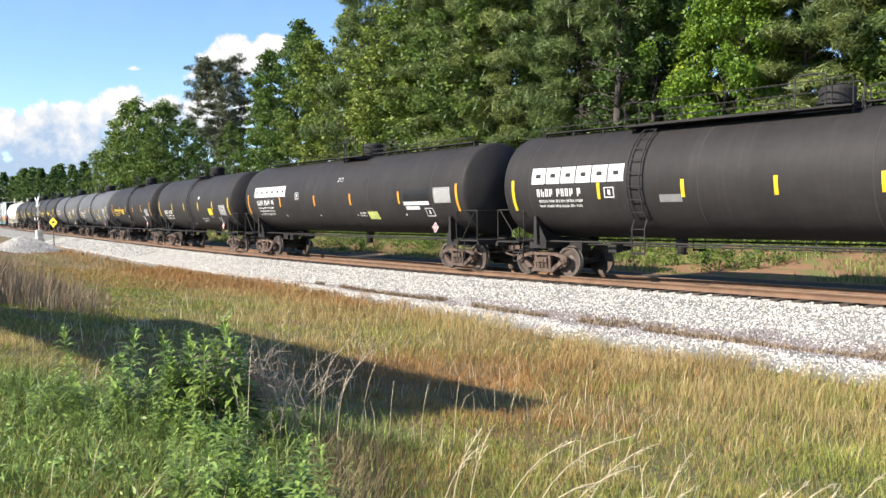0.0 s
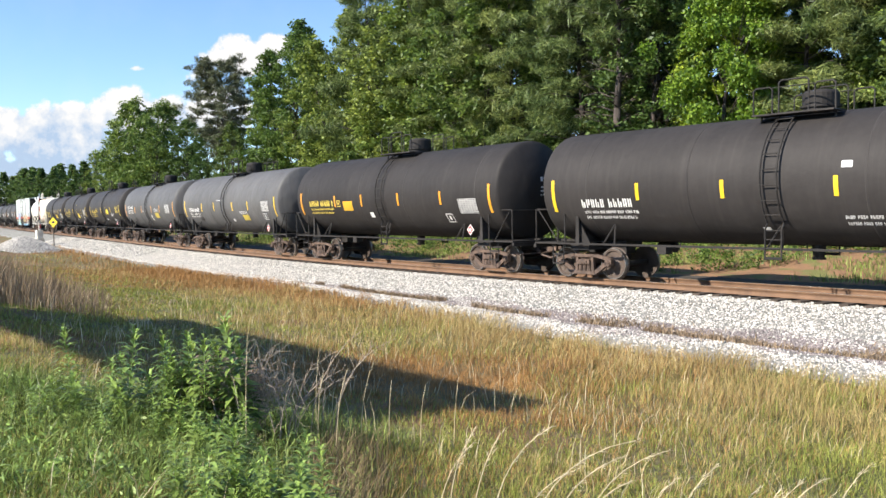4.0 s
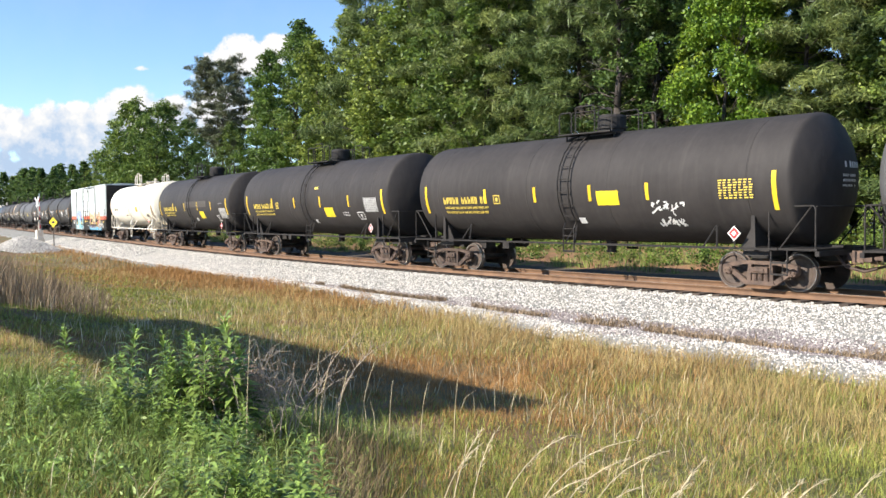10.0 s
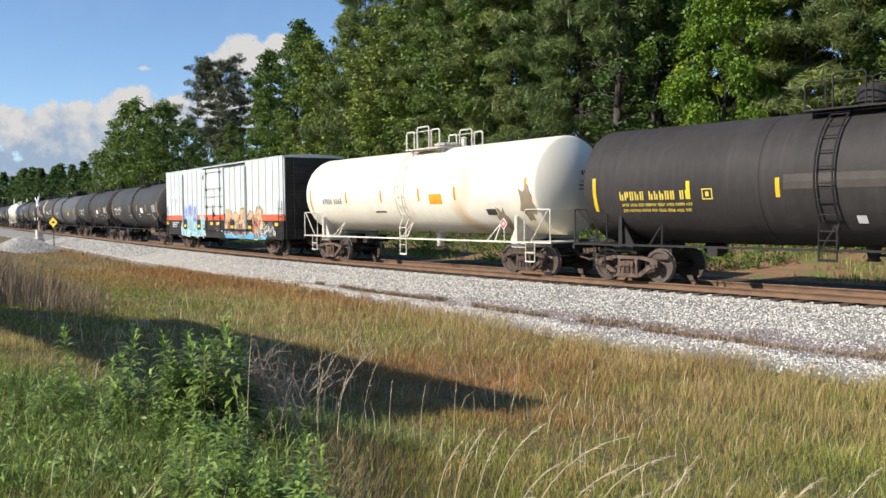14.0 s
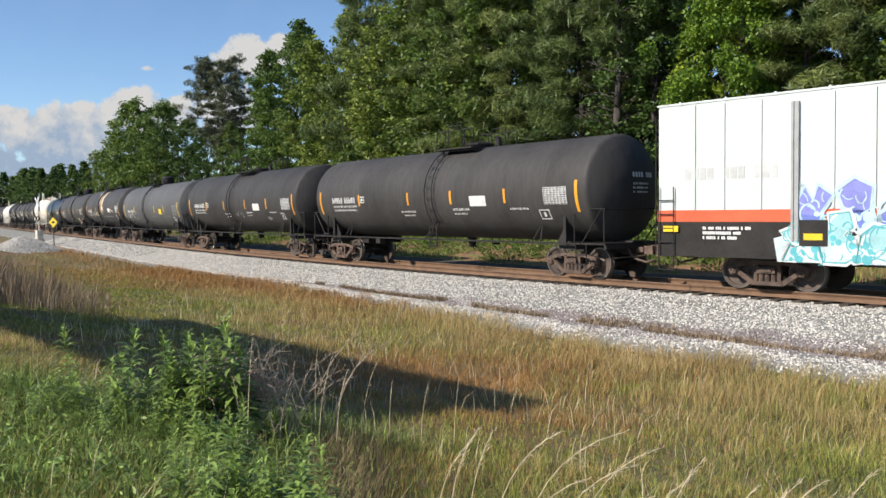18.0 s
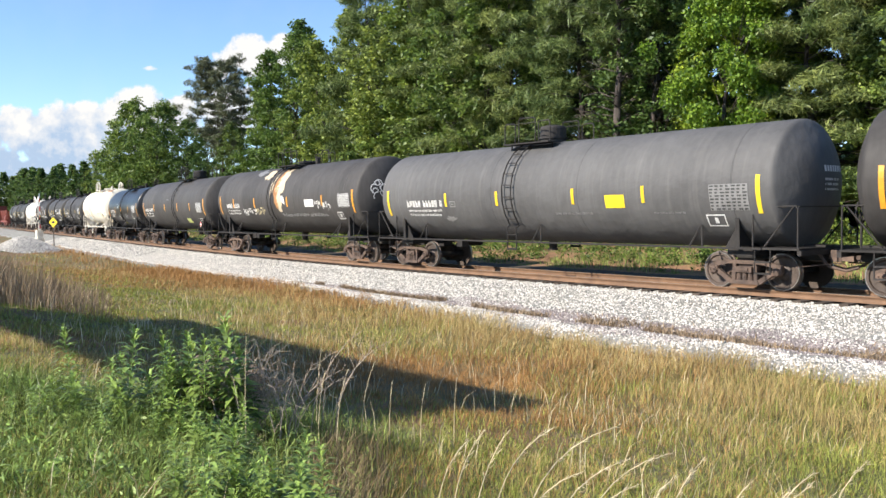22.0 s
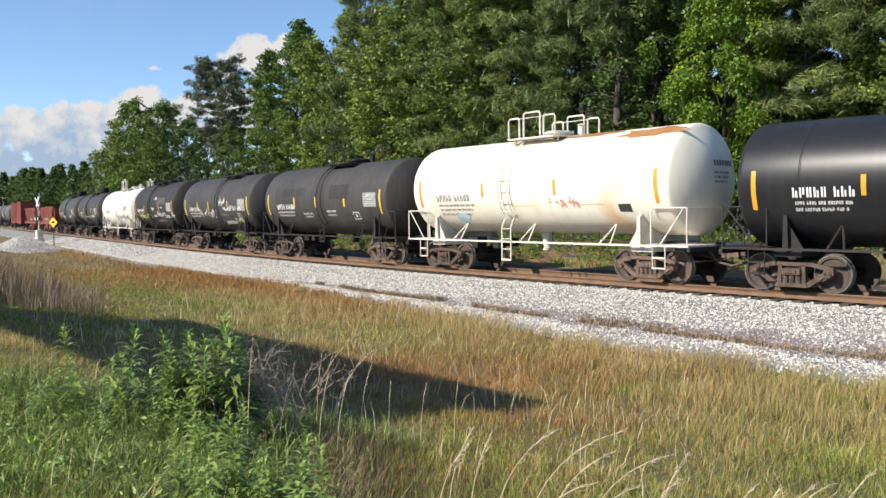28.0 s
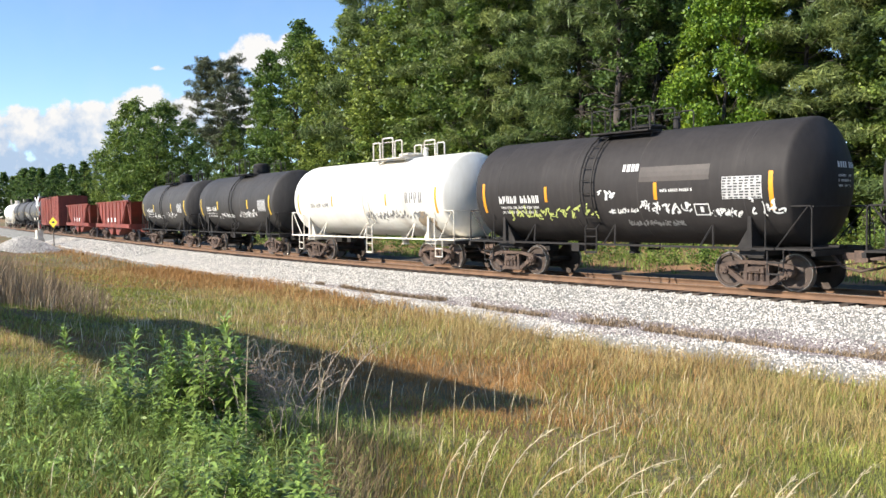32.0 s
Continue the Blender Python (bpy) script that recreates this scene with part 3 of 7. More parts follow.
def tank_car(name, uL, uR, tank, frame_mat, label, R=1.62, zc=2.86, over=1.2, shift=-0.03, dome="housing", stripes="yellow", slope=0.0, platform=True, ladder_x=0.0, ladder=True, dome_x=None, end_ink='letter_white',
             marks=(), stripe_x=None, gap=2.12, trucks="truck_iron", skirt=False, dz=-0.14):
    """dz: how much higher the tank and all that is painted on it sit."""
    zc += dz
    tc = uR - uL
    half = tc / 2
    length = tc + 2 * over
    L = length / 2
    car = new(name)
    tagged(car, label, "tank car", group="tank cars of the freight train")
    sets = []
    F = M[frame_mat]
    part("tank_shell", shell_mesh(length, R, zc, slope=slope), M[tank], car, at=pose(shift, 0, 0), smooth=True)
    # ring seams of the shell
    for k in range(4):
        bm = bmesh.new()
        x = -L + 1.2 + (length - 2.4) * (k + 0.5 * ((k + int(uL)) % 2) * 0.3) / 3.15
        lathe(bm, [(x - 0.03, R - 0.01), (x - 0.025, R + 0.002), (x + 0.025, R + 0.002), (x + 0.03, R - 0.01)], 56, "x", (shift, 0, zc - slope * max(0.0, 1 - abs(x) / L)), caps=False)
        part("weld_seam", bm, M[tank], car, smooth=True)
    # underframe
    end = half + gap - 0.45
    for s in (-1, 1):
        bm = bmesh.new()
        box(bm, s * (half - 0.9), s * end, -0.22, 0.22, 0.74, 1.12)
        part("stub_sill", bm, M["frame_black"], car)
    for s in (-1, 1):
        bm = bmesh.new()
        # saddle: an upright web that holds the tank over the truck, with flanges
        pts = []
        for i in range(9):
            a = math.radians(-145 + 110 * i / 8)
            pts.append((math.cos(a) * (R + 0.02), zc + math.sin(a) * (R + 0.02)))
        outline = [(-1.30, 1.10)] + pts + [(1.30, 1.10)]
        A = [bm.verts.new((s * half - 0.035, y, z)) for y, z in outline]
        B = [bm.verts.new((s * half + 0.035, y, z)) for y, z in outline]
        k = len(outline)
        for i in range(k):
            bm.faces.new((A[i], A[(i + 1) % k], B[(i + 1) % k], B[i]))
        bm.faces.new(A[::-1])
        bm.faces.new(B)
        for y in (-1.34, 1.34):
            x1 = s * half
            prism(bm, [(x1 - 0.07, 1.05), (x1 + 0.07, 1.05), (x1 + 0.05, 1.85), (x1 - 0.05, 1.85)], y - 0.03, y + 0.03)
            ins = x1 - s * 0.40
            prism(bm, [(x1, 1.06), (x1, 1.70), (ins, 1.06)], y * 0.93 - 0.02, y * 0.93 + 0.02)
        box(bm, s * half - 0.35, s * half + 0.35, -1.25, 1.25, 0.86, 1.06)
        bmesh.ops.recalc_face_normals(bm, faces=bm.faces[:])
        part("saddle", bm, F, car)
        truck(car, s * half, sets, trucks)
        part("coupler", coupler_mesh, M["truck_iron"], car, at=pose(s * end - s * 0.2, 0, 0, 0, 0, 0 if s > 0 else 180), key="coupler")
        # end platform with handrails, steps
        bm = bmesh.new()
        box(bm, s * (L - 0.55), s * end, -1.42, 1.42, 1.02, 1.07)
        part("end_platform", bm, F, car)
        bm = bmesh.new()
        box(bm, s * (end - 0.05), s * (end + 0.05), -1.42, 1.42, 0.90, 1.015)
        part("end_beam", bm, M["frame_black"], car)
        for y in (-1.4, 1.4):
            bm = bmesh.new()
            x0, x1 = s * (L - 0.75), s * (end - 0.05)
            xm = (x0 + x1) / 2
            rail_loop(bm, [(x0, y, 1.05), (x0, y, 1.98), (x0 + s * 0.06, y, 2.06), (x1 - s * 0.04, y, 2.06), (x1, y, 1.98), (x1, y, 1.05)], 0.022)
            if y < 0 or s > 0:
                rod(bm, (x1 - s * 0.1, y, 2.05), (x0 + s * 0.28, y * 0.98, 1.07), 0.02)
            part("handrail", bm, F, car)
            bm = bmesh.new()
            xs = x0 + s * 0.05
            for k in (0, 0.42):
                rod(bm, (xs + s * k, y, 1.04), (xs + s * k, y, 0.42), 0.018)
            for z in (0.44, 0.72):
                box(bm, min(xs, xs + s * 0.42), max(xs, xs + s * 0.42), y - 0.03, y + 0.03, z - 0.02, z + 0.02)
            part("sill_step", bm, F, car)
        bm = bmesh.new()
        rail_loop(bm, [(s * (end - 0.03), -1.4, 2.05), (s * (end - 0.03), 1.4, 2.05)], 0.02)
        part("end_rail", bm, F, car)
    # brake wheel on the left end
    bm = bmesh.new()
    lathe(bm, [(-0.02, 0.24), (0.02, 0.24), (0.02, 0.28), (-0.02, 0.28), (-0.02, 0.24)], 18, "x", (-end + 0.1, -0.5, 1.9), caps=False)
    for a in range(3):
        t = math.pi * a / 3
        rod(bm, (-end + 0.1, -0.5 - 0.26 * math.cos(t), 1.9 - 0.26 * math.sin(t)), (-end + 0.1, -0.5 + 0.26 * math.cos(t), 1.9 + 0.26 * math.sin(t)), 0.014)
    rod(bm, (-end + 0.12, -0.5, 1.05), (-end + 0.12, -0.5, 1.9), 0.03)
    part("brake_wheel", bm, F, car)
    # side sills (running pipe) with brackets to the tank
    for y in (-1.42, 1.42):
        bm = bmesh.new()
        if skirt:
            rod(bm, (-half, y * 0.75, 1.08), (half, y * 0.75, 1.08), 0.03)
        else:
            box(bm, -L + 0.5, L - 0.5, y - 0.03, y + 0.03, 1.015, 1.07)
            m = max(3, int(tc / 3.6))
            for i in range(m):
                x = -half + 1.2 + (tc - 2.4) * i / (m - 1)
                q = shell_side(0, 1.62, R, zc)[0]
                rod(bm, (x - 0.18, y, 1.05), (x + 0.06, math.copysign(abs(q.y), y), 1.60), 0.026, 5)
                rod(bm, (x + 0.22, y, 1.05), (x + 0.08, math.copysign(abs(q.y), y), 1.60), 0.026, 5)
        part("side_sill", bm, F, car)
    # brake gear under the tank
    bm = bmesh.new()
    rod(bm, (-half + 1.3, -0.4, 0.98), (half - 1.3, -0.4, 0.98), 0.02)
    for i in range(3):
        x = -half + 2.6 + (tc - 5.2) * i / 2
        rod(bm, (x + 0.3, -0.4, 0.96), (x + 0.3, -0.4, 1.4), 0.02)
    lathe(bm, [(-half + 1.5, 0.12), (-half + 1.54, 0.15), (-half + 2.1, 0.15), (-half + 2.14, 0.12)], 14, "x", (0, 0.55, 0.92))
    box(bm, -half + 2.4, -half + 2.7, -0.8, -0.5, 0.78, 1.0)
    bmesh.ops.recalc_face_normals(bm, faces=bm.faces[:])
    part("brake_gear", bm, M["frame_black"], car)
    bm = bmesh.new()
    lathe(bm, [(0.78, 0.12), (1.0, 0.16), (1.45, 0.2)], 12, "z", (ladder_x + 0.4, 0, 0))
    lathe(bm, [(0.74, 0.16), (0.8, 0.16)], 12, "z", (ladder_x + 0.4, 0, 0))
    part("outlet", bm, F, car)
    top = zc + R - slope
    # ladder that follows the skin, on both sides
    foot = 0.45 if frame_mat == "frame_white" else 0.8
    for sy in (-1, 1) if ladder else ():
        bm = bmesh.new()
        # both stiles and the foot bar are one bent tube
        arc = [math.radians(-38 + 115 * i / 8) for i in range(9)]
        stile = [(sy * 1.46, foot), (sy * 1.46, 1.5)] + [(sy * (R + 0.11) * math.cos(a), zc - slope + (R + 0.11) * math.sin(a)) for a in arc]
        pipe(bm, [(ladder_x - 0.21, y, z) for y, z in stile[::-1]] + [(ladder_x + 0.21, y, z) for y, z in stile], 0.024, 5)
        steps = part("ladder", bm, F, car)
        for i in range(12):
            if i < 4:
                y, z = 1.46, foot + 0.03 + (1.5 - foot) * 0.31 * i
            else:
                a = math.radians(-30 + 100 * (i - 4) / 8)
                y, z = (R + 0.11) * math.cos(a), zc - slope + (R + 0.11) * math.sin(a)
            part("rung", rung_mesh, F, steps, at=pose(ladder_x, sy * y, z), key="rung " + frame_mat)
    # manway, walkway and rails
    mx = ladder_x + (0.42 if dome == "housing" else 0.9) if dome_x is None else dome_x
    if dome == "housing":
        bm = bmesh.new()
        lathe(bm, [(top - 0.15, 0.42), (top + 0.12, 0.42), (top + 0.12, 0.48), (top + 0.17, 0.48), (top + 0.17, 0.43), (top + 0.46, 0.43), (top + 0.53, 0.38), (top + 0.56, 0.22)], 24, "z", (mx, 0, 0))
        part("manway_housing", bm, F, car, smooth=False)
    elif dome == "low":
        bm = bmesh.new()
        lathe(bm, [(top - 0.15, 0.42), (top + 0.10, 0.42), (top + 0.10, 0.5), (top + 0.15, 0.5), (top + 0.2, 0.35)], 20, "z", (mx, 0, 0))
        for a in range(8):
            t = 2 * math.pi * a / 8
            rod(bm, (mx + 0.47 * math.cos(t), 0.47 * math.sin(t), top + 0.02), (mx + 0.47 * math.cos(t), 0.47 * math.sin(t), top + 0.2), 0.02, 5)
        lathe(bm, [(top - 0.1, 0.1), (top + 0.28, 0.1), (top + 0.3, 0.14), (top + 0.36, 0.05)], 10, "z", (mx + 1.0, 0, 0))
        part("manway", bm, F, car)
    if platform:
        bm = bmesh.new()
        x0, x1 = (ladder_x - 0.8 if dome == "housing" else ladder_x - 0.35) if ladder else mx - 1.25, mx + 0.85
        for y in (-0.78, 0.78):
            box(bm, x0, x1, y - 0.3, y + 0.3, top - 0.06, top - 0.02)
            for x in (x0 + 0.1, x1 - 0.1):
                rod(bm, (x, y, top - 0.25), (x, y, top - 0.04), 0.025, 5)
        part("top_walkway", bm, F, car)
        for y in (-1.0, 1.0):
            za, zb = top - 0.05, top + 0.62
            spans = ((x0, x0 + 0.5), (mx - 0.55, mx + 0.2), (x1 - 0.5, x1))
            for a, b in spans:
                bm = bmesh.new()
                hb = zb + (0.14 if a == mx - 0.55 else 0)
                rail_loop(bm, [(a, y, za), (a, y, hb - 0.06), (a + 0.06, y, hb), (b - 0.06, y, hb), (b, y, hb - 0.06), (b, y, za)], 0.021 if frame_mat != "frame_white" else 0.03)
                part("top_rail", bm, F, car)
            bm = bmesh.new()
            rail_loop(bm, [(x0 + 0.5, y, zb - 0.02), (x1 - 0.5, y, zb - 0.02)], 0.014)
            part("top_rail", bm, F, car)
    if skirt:
        # a long grating walk along the top, with a low handrail
        for x0, x1 in ((-L + 0.9, mx - 0.9), (mx + 0.9, L - 0.7)):
            bm = bmesh.new()
            box(bm, x0, x1, -0.62, -0.22, top + 0.03, top + 0.06)
            n = int((x1 - x0) / 1.1)
            for i in range(n + 1):
                x = x0 + 0.05 + (x1 - x0 - 0.1) * i / n
                box(bm, x - 0.02, x + 0.02, -0.6, -0.56, top - 0.12, top + 0.03)
            part("running_board", bm, F, car)
            bm = bmesh.new()
            pipe(bm, [(x0, -0.66, top - 0.1), (x0, -0.66, top + 0.2), (x1, -0.66, top + 0.2), (x1, -0.66, top - 0.12)], 0.016, 5)
            part("top_rail", bm, F, car)
    # reflective strips
    sx = stripe_x or [-half + 1.6, -half + 3.2, half * 0.16, half * 0.5]
    for x in [-half - 0.72] + list(sx) + [half + 0.7]:
        tall = abs(x) > half + 0.3
        bm = bmesh.new()
        if tall:
            on_shell(bm, x - 0.06, x + 0.06, 2.12 + dz, 3.05 + dz, R, zc)
        else:
            on_shell(bm, x - 0.055, x + 0.055, 2.42 + dz, 2.88 + dz, R, zc)
        part("reflector_strip", bm, M[stripes], car)
    for i, mk in enumerate(marks):
        bm = bmesh.new()
        kind, a = mk[0], list(mk[1:])
        for j in {"placard": (1,), "blob": (1,), "headtag": (0, 1)}.get(kind, (2, 3)):
            a[j] += dz
        if kind == "text":       # x0, x1, z0, z1, material
            letters(bm, a[0], a[1], a[2], a[3], R, zc, hash_of(name) + i)
            tagged(part("lettering", bm, M[a[4]], car), kind="stuff")
        elif kind == "panel":    # x0, x1, z0, z1, material
            on_shell(bm, a[0], a[1], a[2], a[3], R, zc)
            part("label_panel", bm, M[a[4]], car)
        elif kind == "table":    # a ruled data panel
            x0, x1, z0, z1 = a[:4]
            w, h = x1 - x0, z1 - z0
            on_shell(bm, x0, x1, z0, z1, R, zc, 0.007)
            cells = bmesh.new()
            cols, rows = 7, 8
            for r in range(rows):
                for c in range(cols):
                    zz = z0 + h * (r + 0.18) / rows
                    on_shell(cells, x0 + w * (c + 0.12) / cols, x0 + w * (c + 0.55 + 0.33 * ((r * 5 + c * 3) % 4) / 3) / cols, zz, zz + h * 0.5 / rows, R, zc, 0.011)
            tagged(part("panel_print", cells, M["letter_dark" if a[4] != "lemon" else "lemon"], car), kind="stuff")
            part("data_panel", bm, M["panel_grey" if a[4] == "letter_white" else "frame_black" if a[4] == "lemon" else a[4]], car)
        elif kind == "frame":    # an outlined square
            x0, x1, z0, z1 = a[:4]
            for p in ((x0, x1, z0, z0 + 0.03), (x0, x1, z1 - 0.03, z1), (x0, x0 + 0.03, z0 + 0.03, z1 - 0.03), (x1 - 0.03, x1, z0 + 0.03, z1 - 0.03), ((x0 + x1) / 2 - 0.05, (x0 + x1) / 2 + 0.05, z0 + 0.08, z1 - 0.08)):
                on_shell(bm, *p, R, zc)
            part("stencil_frame", bm, M[a[4]], car)
        elif kind == "block":    # a hollow block, one of a name drawn as plain shapes
            x0, x1, z0, z1 = a[:4]
            for p in ((x0, x1, z0, z0 + 0.18), (x0, x1, z1 - 0.18, z1), (x0, x0 + 0.17, z0 + 0.18, z1 - 0.18), (x1 - 0.17, x1, z0 + 0.18, z1 - 0.18)):
                on_shell(bm, *p, R, zc)
            part("name_block", bm, M[a[4]], car)
        elif kind == "placard":  # a diamond on a holder
            x, z = a[:2]
            for r, mt, yy in ((0.19, "letter_white", -1.50), (0.15, "label_red", -1.504), (0.07, "letter_white", -1.508)):
                b2 = bmesh.new()
                prism(b2, [(x - r, z), (x, z - r), (x + r, z), (x, z + r)], yy - 0.003, yy)
                part("placard", b2, M[mt], car)
            rod(bm, (x, -1.47, 1.05), (x, -1.47, z), 0.02)
            part("placard_holder", bm, F, car)
        elif kind == "blob":     # a ragged patch of bare metal or old paint: x, z, half width, half height, material, seed
            blob(bm, *a[:4], R, zc, a[5])
            part("bare_patch", bm, M[a[4]], car, "patch of peeled paint")
        elif kind == "headtag":  # z0, z1, material, seed: loops sprayed on the right head
            rng2 = random.Random(a[3])
            for q in range(26):
                cy, cz, r = rng2.uniform(-1.0, 0.15), rng2.uniform(a[0], a[1]), rng2.uniform(0.05, 0.15)
                a0, a1 = rng2.uniform(0, 6.3), rng2.uniform(1.8, 4.5)
                ring = []
                for t in range(8):
                    ang = a0 + a1 * t / 7
                    for rr in (r - 0.016, r + 0.016):
                        yy, zz = cy + rr * math.cos(ang), cz + 1.3 * rr * math.sin(ang)
                        ring.append(bm.verts.new((shift + length / 2 - RIM + head_x(min(math.hypot(yy, zz - zc), 0.99 * R), R) + 0.012 + 0.0003 * q, yy, zz)))
                for t in range(7):
                    bm.faces.new((ring[2 * t], ring[2 * t + 1], ring[2 * t + 3], ring[2 * t + 2]))
            tagged(part("graffiti", bm, M[a[2]], car, "spray-painted tag on the tank's head"), kind="stuff")
        elif kind == "scrawl":   # x0, x1, z0, z1, material, seed
            scrawl(bm, *a[:4], R, zc, a[5])
            tagged(part("graffiti", bm, M[a[4]], car, "spray-painted tag"), kind="stuff")
    # small stencils on the head
    bm = bmesh.new()
    rng = random.Random(int(uL * 7))
    for line, (z, h) in enumerate(((3.12, 0.15), (2.9, 0.06), (2.78, 0.06), (2.66, 0.05))):
        y, z = -0.15, z + dz
        while y < (0.85 if line == 0 else 0.55):
            w = h * rng.uniform(0.5, 0.65)
            if rng.random() > 0.15:
                q = []
                for yy, zz in ((y, z), (y + w, z), (y + w, z + h), (y, z + h)):
                    k = min(0.98, math.hypot(yy, zz - zc) / R)
                    q.append(bm.verts.new((shift + length / 2 - RIM + head_x(k * R, R) + 0.012, yy, zz)))
                bm.faces.new(q)
            y += w * 1.5
    tagged(part("end_lettering", bm, M[end_ink], car), kind="stuff")
    CARS.append((car, uL, uR, sets))
    return car


def blob(bm, cx, cz, rx, rz, R, zc, seed):
    rng = random.Random(seed)
    k, rings = 18, 5
    edge = [rng.uniform(0.6, 1.25) for _ in range(k)]
    lift = 0.009 + 0.0004 * (seed % 5)
    mid = bm.verts.new(shell_side(cx, cz, R, zc, lift)[0])
    prev = None
    for r in range(1, rings + 1):
        row = []
        for i in range(k):
            a = 2 * math.pi * i / k
            q = edge[i] * r / rings
            row.append(bm.verts.new(shell_side(cx + rx * q * math.cos(a), min(zc + R * 0.985, cz + rz * q * math.sin(a)), R, zc, lift)[0]))
        for i in range(k):
            j = (i + 1) % k
            bm.faces.new((mid, row[i], row[j]) if prev is None else (prev[i], row[i], row[j], prev[j]))
        prev = row


def hash_of(text):
    return sum((i + 1) * ord(c) for i, c in enumerate(text))


def scrawl(bm, x0, x1, z0, z1, R, zc, seed, wide=0.042):
    """Spray-painted strokes: small hooks and bars in loose clusters, with no letters in them."""
    rng = random.Random(seed)
    h = z1 - z0
    x = x0
    while x < x1:
        w = rng.uniform(0.28, 0.5) * min(h, 0.5)
        up, tall = rng.uniform(0, 0.25) * h, rng.uniform(0.55, 0.8) * h
        for stroke in range(rng.randint(2, 4)):
            ax0, az0 = x + rng.uniform(-0.1, 1) * w, z0 + up + rng.random() * tall
            bx0, bz0 = x + rng.uniform(0, 1.15) * w, z0 + up + rng.random() * tall
            sag = rng.uniform(-0.5, 0.5) * w
            pts = []
            for i in range(7):
                t = i / 6
                k = 4 * t * (1 - t)
                pts.append((ax0 + (bx0 - ax0) * t + sag * k, az0 + (bz0 - az0) * t + 0.6 * sag * k))
            thick = wide * rng.uniform(0.7, 1.3)
            for (ax, az), (bx, bz) in zip(pts[:-1], pts[1:]):
                q = []
                dx, dz = bx - ax, bz - az
                ln = math.hypot(dx, dz) or 1
                nx, nz = -dz / ln * thick / 2, dx / ln * thick / 2
                lift = 0.011 + 0.0005 * rng.random()
                for px, pz in ((ax + nx, az + nz), (ax - nx, az - nz), (bx - nx, bz - nz), (bx + nx, bz + nz)):
                    p, _ = shell_side(px, pz, R, zc, lift) if R else (Vector((px, zc - lift, pz)), 0)
                    q.append(bm.verts.new(p))
                bm.faces.new(q)
        x += w * rng.uniform(0.75, 1.2) + (0.3 * h if rng.random() < 0.12 else 0)




def box_car(name, uL, uR, x0, x1, top, sill, side, label, band=False, category="boxcar"):
    """A closed car with ribs, a sliding door and a roof. x0, x1: its ends, from the middle between the trucks."""
    half = (uR - uL) / 2
    car = new(name)
    tagged(car, label, category)
    sets = []
    F = M["frame_black"]
    Y = 1.58
    lo = sill + (0.62 if band else 0.12)
    bm = bmesh.new()
    box(bm, x0, x1, -Y, Y, lo, top - 0.08)
    bmesh.ops.bevel(bm, geom=[e for e in bm.edges if abs(e.verts[0].co.x - e.verts[1].co.x) < 0.01 and abs(e.verts[0].co.y - e.verts[1].co.y) < 0.01], offset=0.06, segments=2, affect="EDGES")
    part("body", bm, M[side], car)
    bm = bmesh.new()
    prism(bm, [(-Y - 0.02, top - 0.1), (Y + 0.02, top - 0.1), (Y + 0.02, top - 0.05), (0.3, top + 0.03), (-0.3, top + 0.03), (-Y - 0.02, top - 0.05)], x0, x1)
    for v in bm.verts:
        v.co = Vector((v.co.y, -v.co.x, v.co.z))
    bmesh.ops.recalc_face_normals(bm, faces=bm.faces[:])
    part("roof", bm, M[side], car)
    bm = bmesh.new()
    box(bm, x0 + 0.02, x1 - 0.02, -Y + 0.02, Y - 0.02, sill, lo)
    part("side_sill", bm, F if band else M[side], car)
    if band:
        bm = bmesh.new()
        box(bm, x0 + 0.01, x1 - 0.01, -Y - 0.006, Y + 0.006, lo - 0.004, lo + 0.24)
        part("colour_band", bm, M["box_orange"], car, "faded orange band")
    n = 13
    d0, d1, slide = x0 + (x1 - x0) * 0.345, x0 + (x1 - x0) * 0.505, x0 + (x1 - x0) * 0.64
    for i in range(1, n + 1):
        x = x0 + (x1 - x0) * i / (n + 1)
        if d0 - 0.15 < x < d1 + 0.1:
            continue
        bm = bmesh.new()
        prism(bm, [(x - 0.05, lo + 0.25), (x + 0.05, lo + 0.25), (x + 0.05, top - 0.2), (x - 0.05, top - 0.2)], -Y - 0.028, -Y)
        part("side_rib", bm, M[side], car, key=None)
    for x in (x0 + 2.75, slide):
        bm = bmesh.new()
        box(bm, x - 0.08, x + 0.08, -Y - 0.06, -Y - 0.03, lo - 0.45 if band else lo, top - 0.35)
        part("side_post", bm, M["frame_white" if band else side], car, "grey upright post")
    bm = bmesh.new()
    box(bm, d0, d1, -Y - 0.08, -Y - 0.02, lo + 0.22, top - 0.24)
    bmesh.ops.bevel(bm, geom=bm.edges[:], offset=0.02, segments=1, affect="EDGES")
    door = part("sliding_door", bm, M[side], car, "white plug door" if band else "red sliding door")
    bm = bmesh.new()
    for x in (d0 + 0.35, d1 - 0.35):
        rod(bm, (x, -Y - 0.12, lo + 0.05), (x, -Y - 0.12, top - 0.22), 0.03)
        for z in (lo + 0.6, top - 1.0):
            box(bm, x - 0.08, x + 0.08, -Y - 0.14, -Y - 0.07, z - 0.06, z + 0.06)
    for z in (lo + 0.9, lo + 1.7, top - 0.45):
        rod(bm, (d0 + 0.1, -Y - 0.1, z), (d1 - 0.1, -Y - 0.1, z), 0.018)
    part("door_bars", bm, M["frame_black"] if band else M[side], door)
    bm = bmesh.new()
    box(bm, d0 - 0.1, slide + 0.1, -Y - 0.12, -Y - 0.02, top - 0.2, top - 0.15)
    part("door_track", bm, F, car)
    bm = bmesh.new()
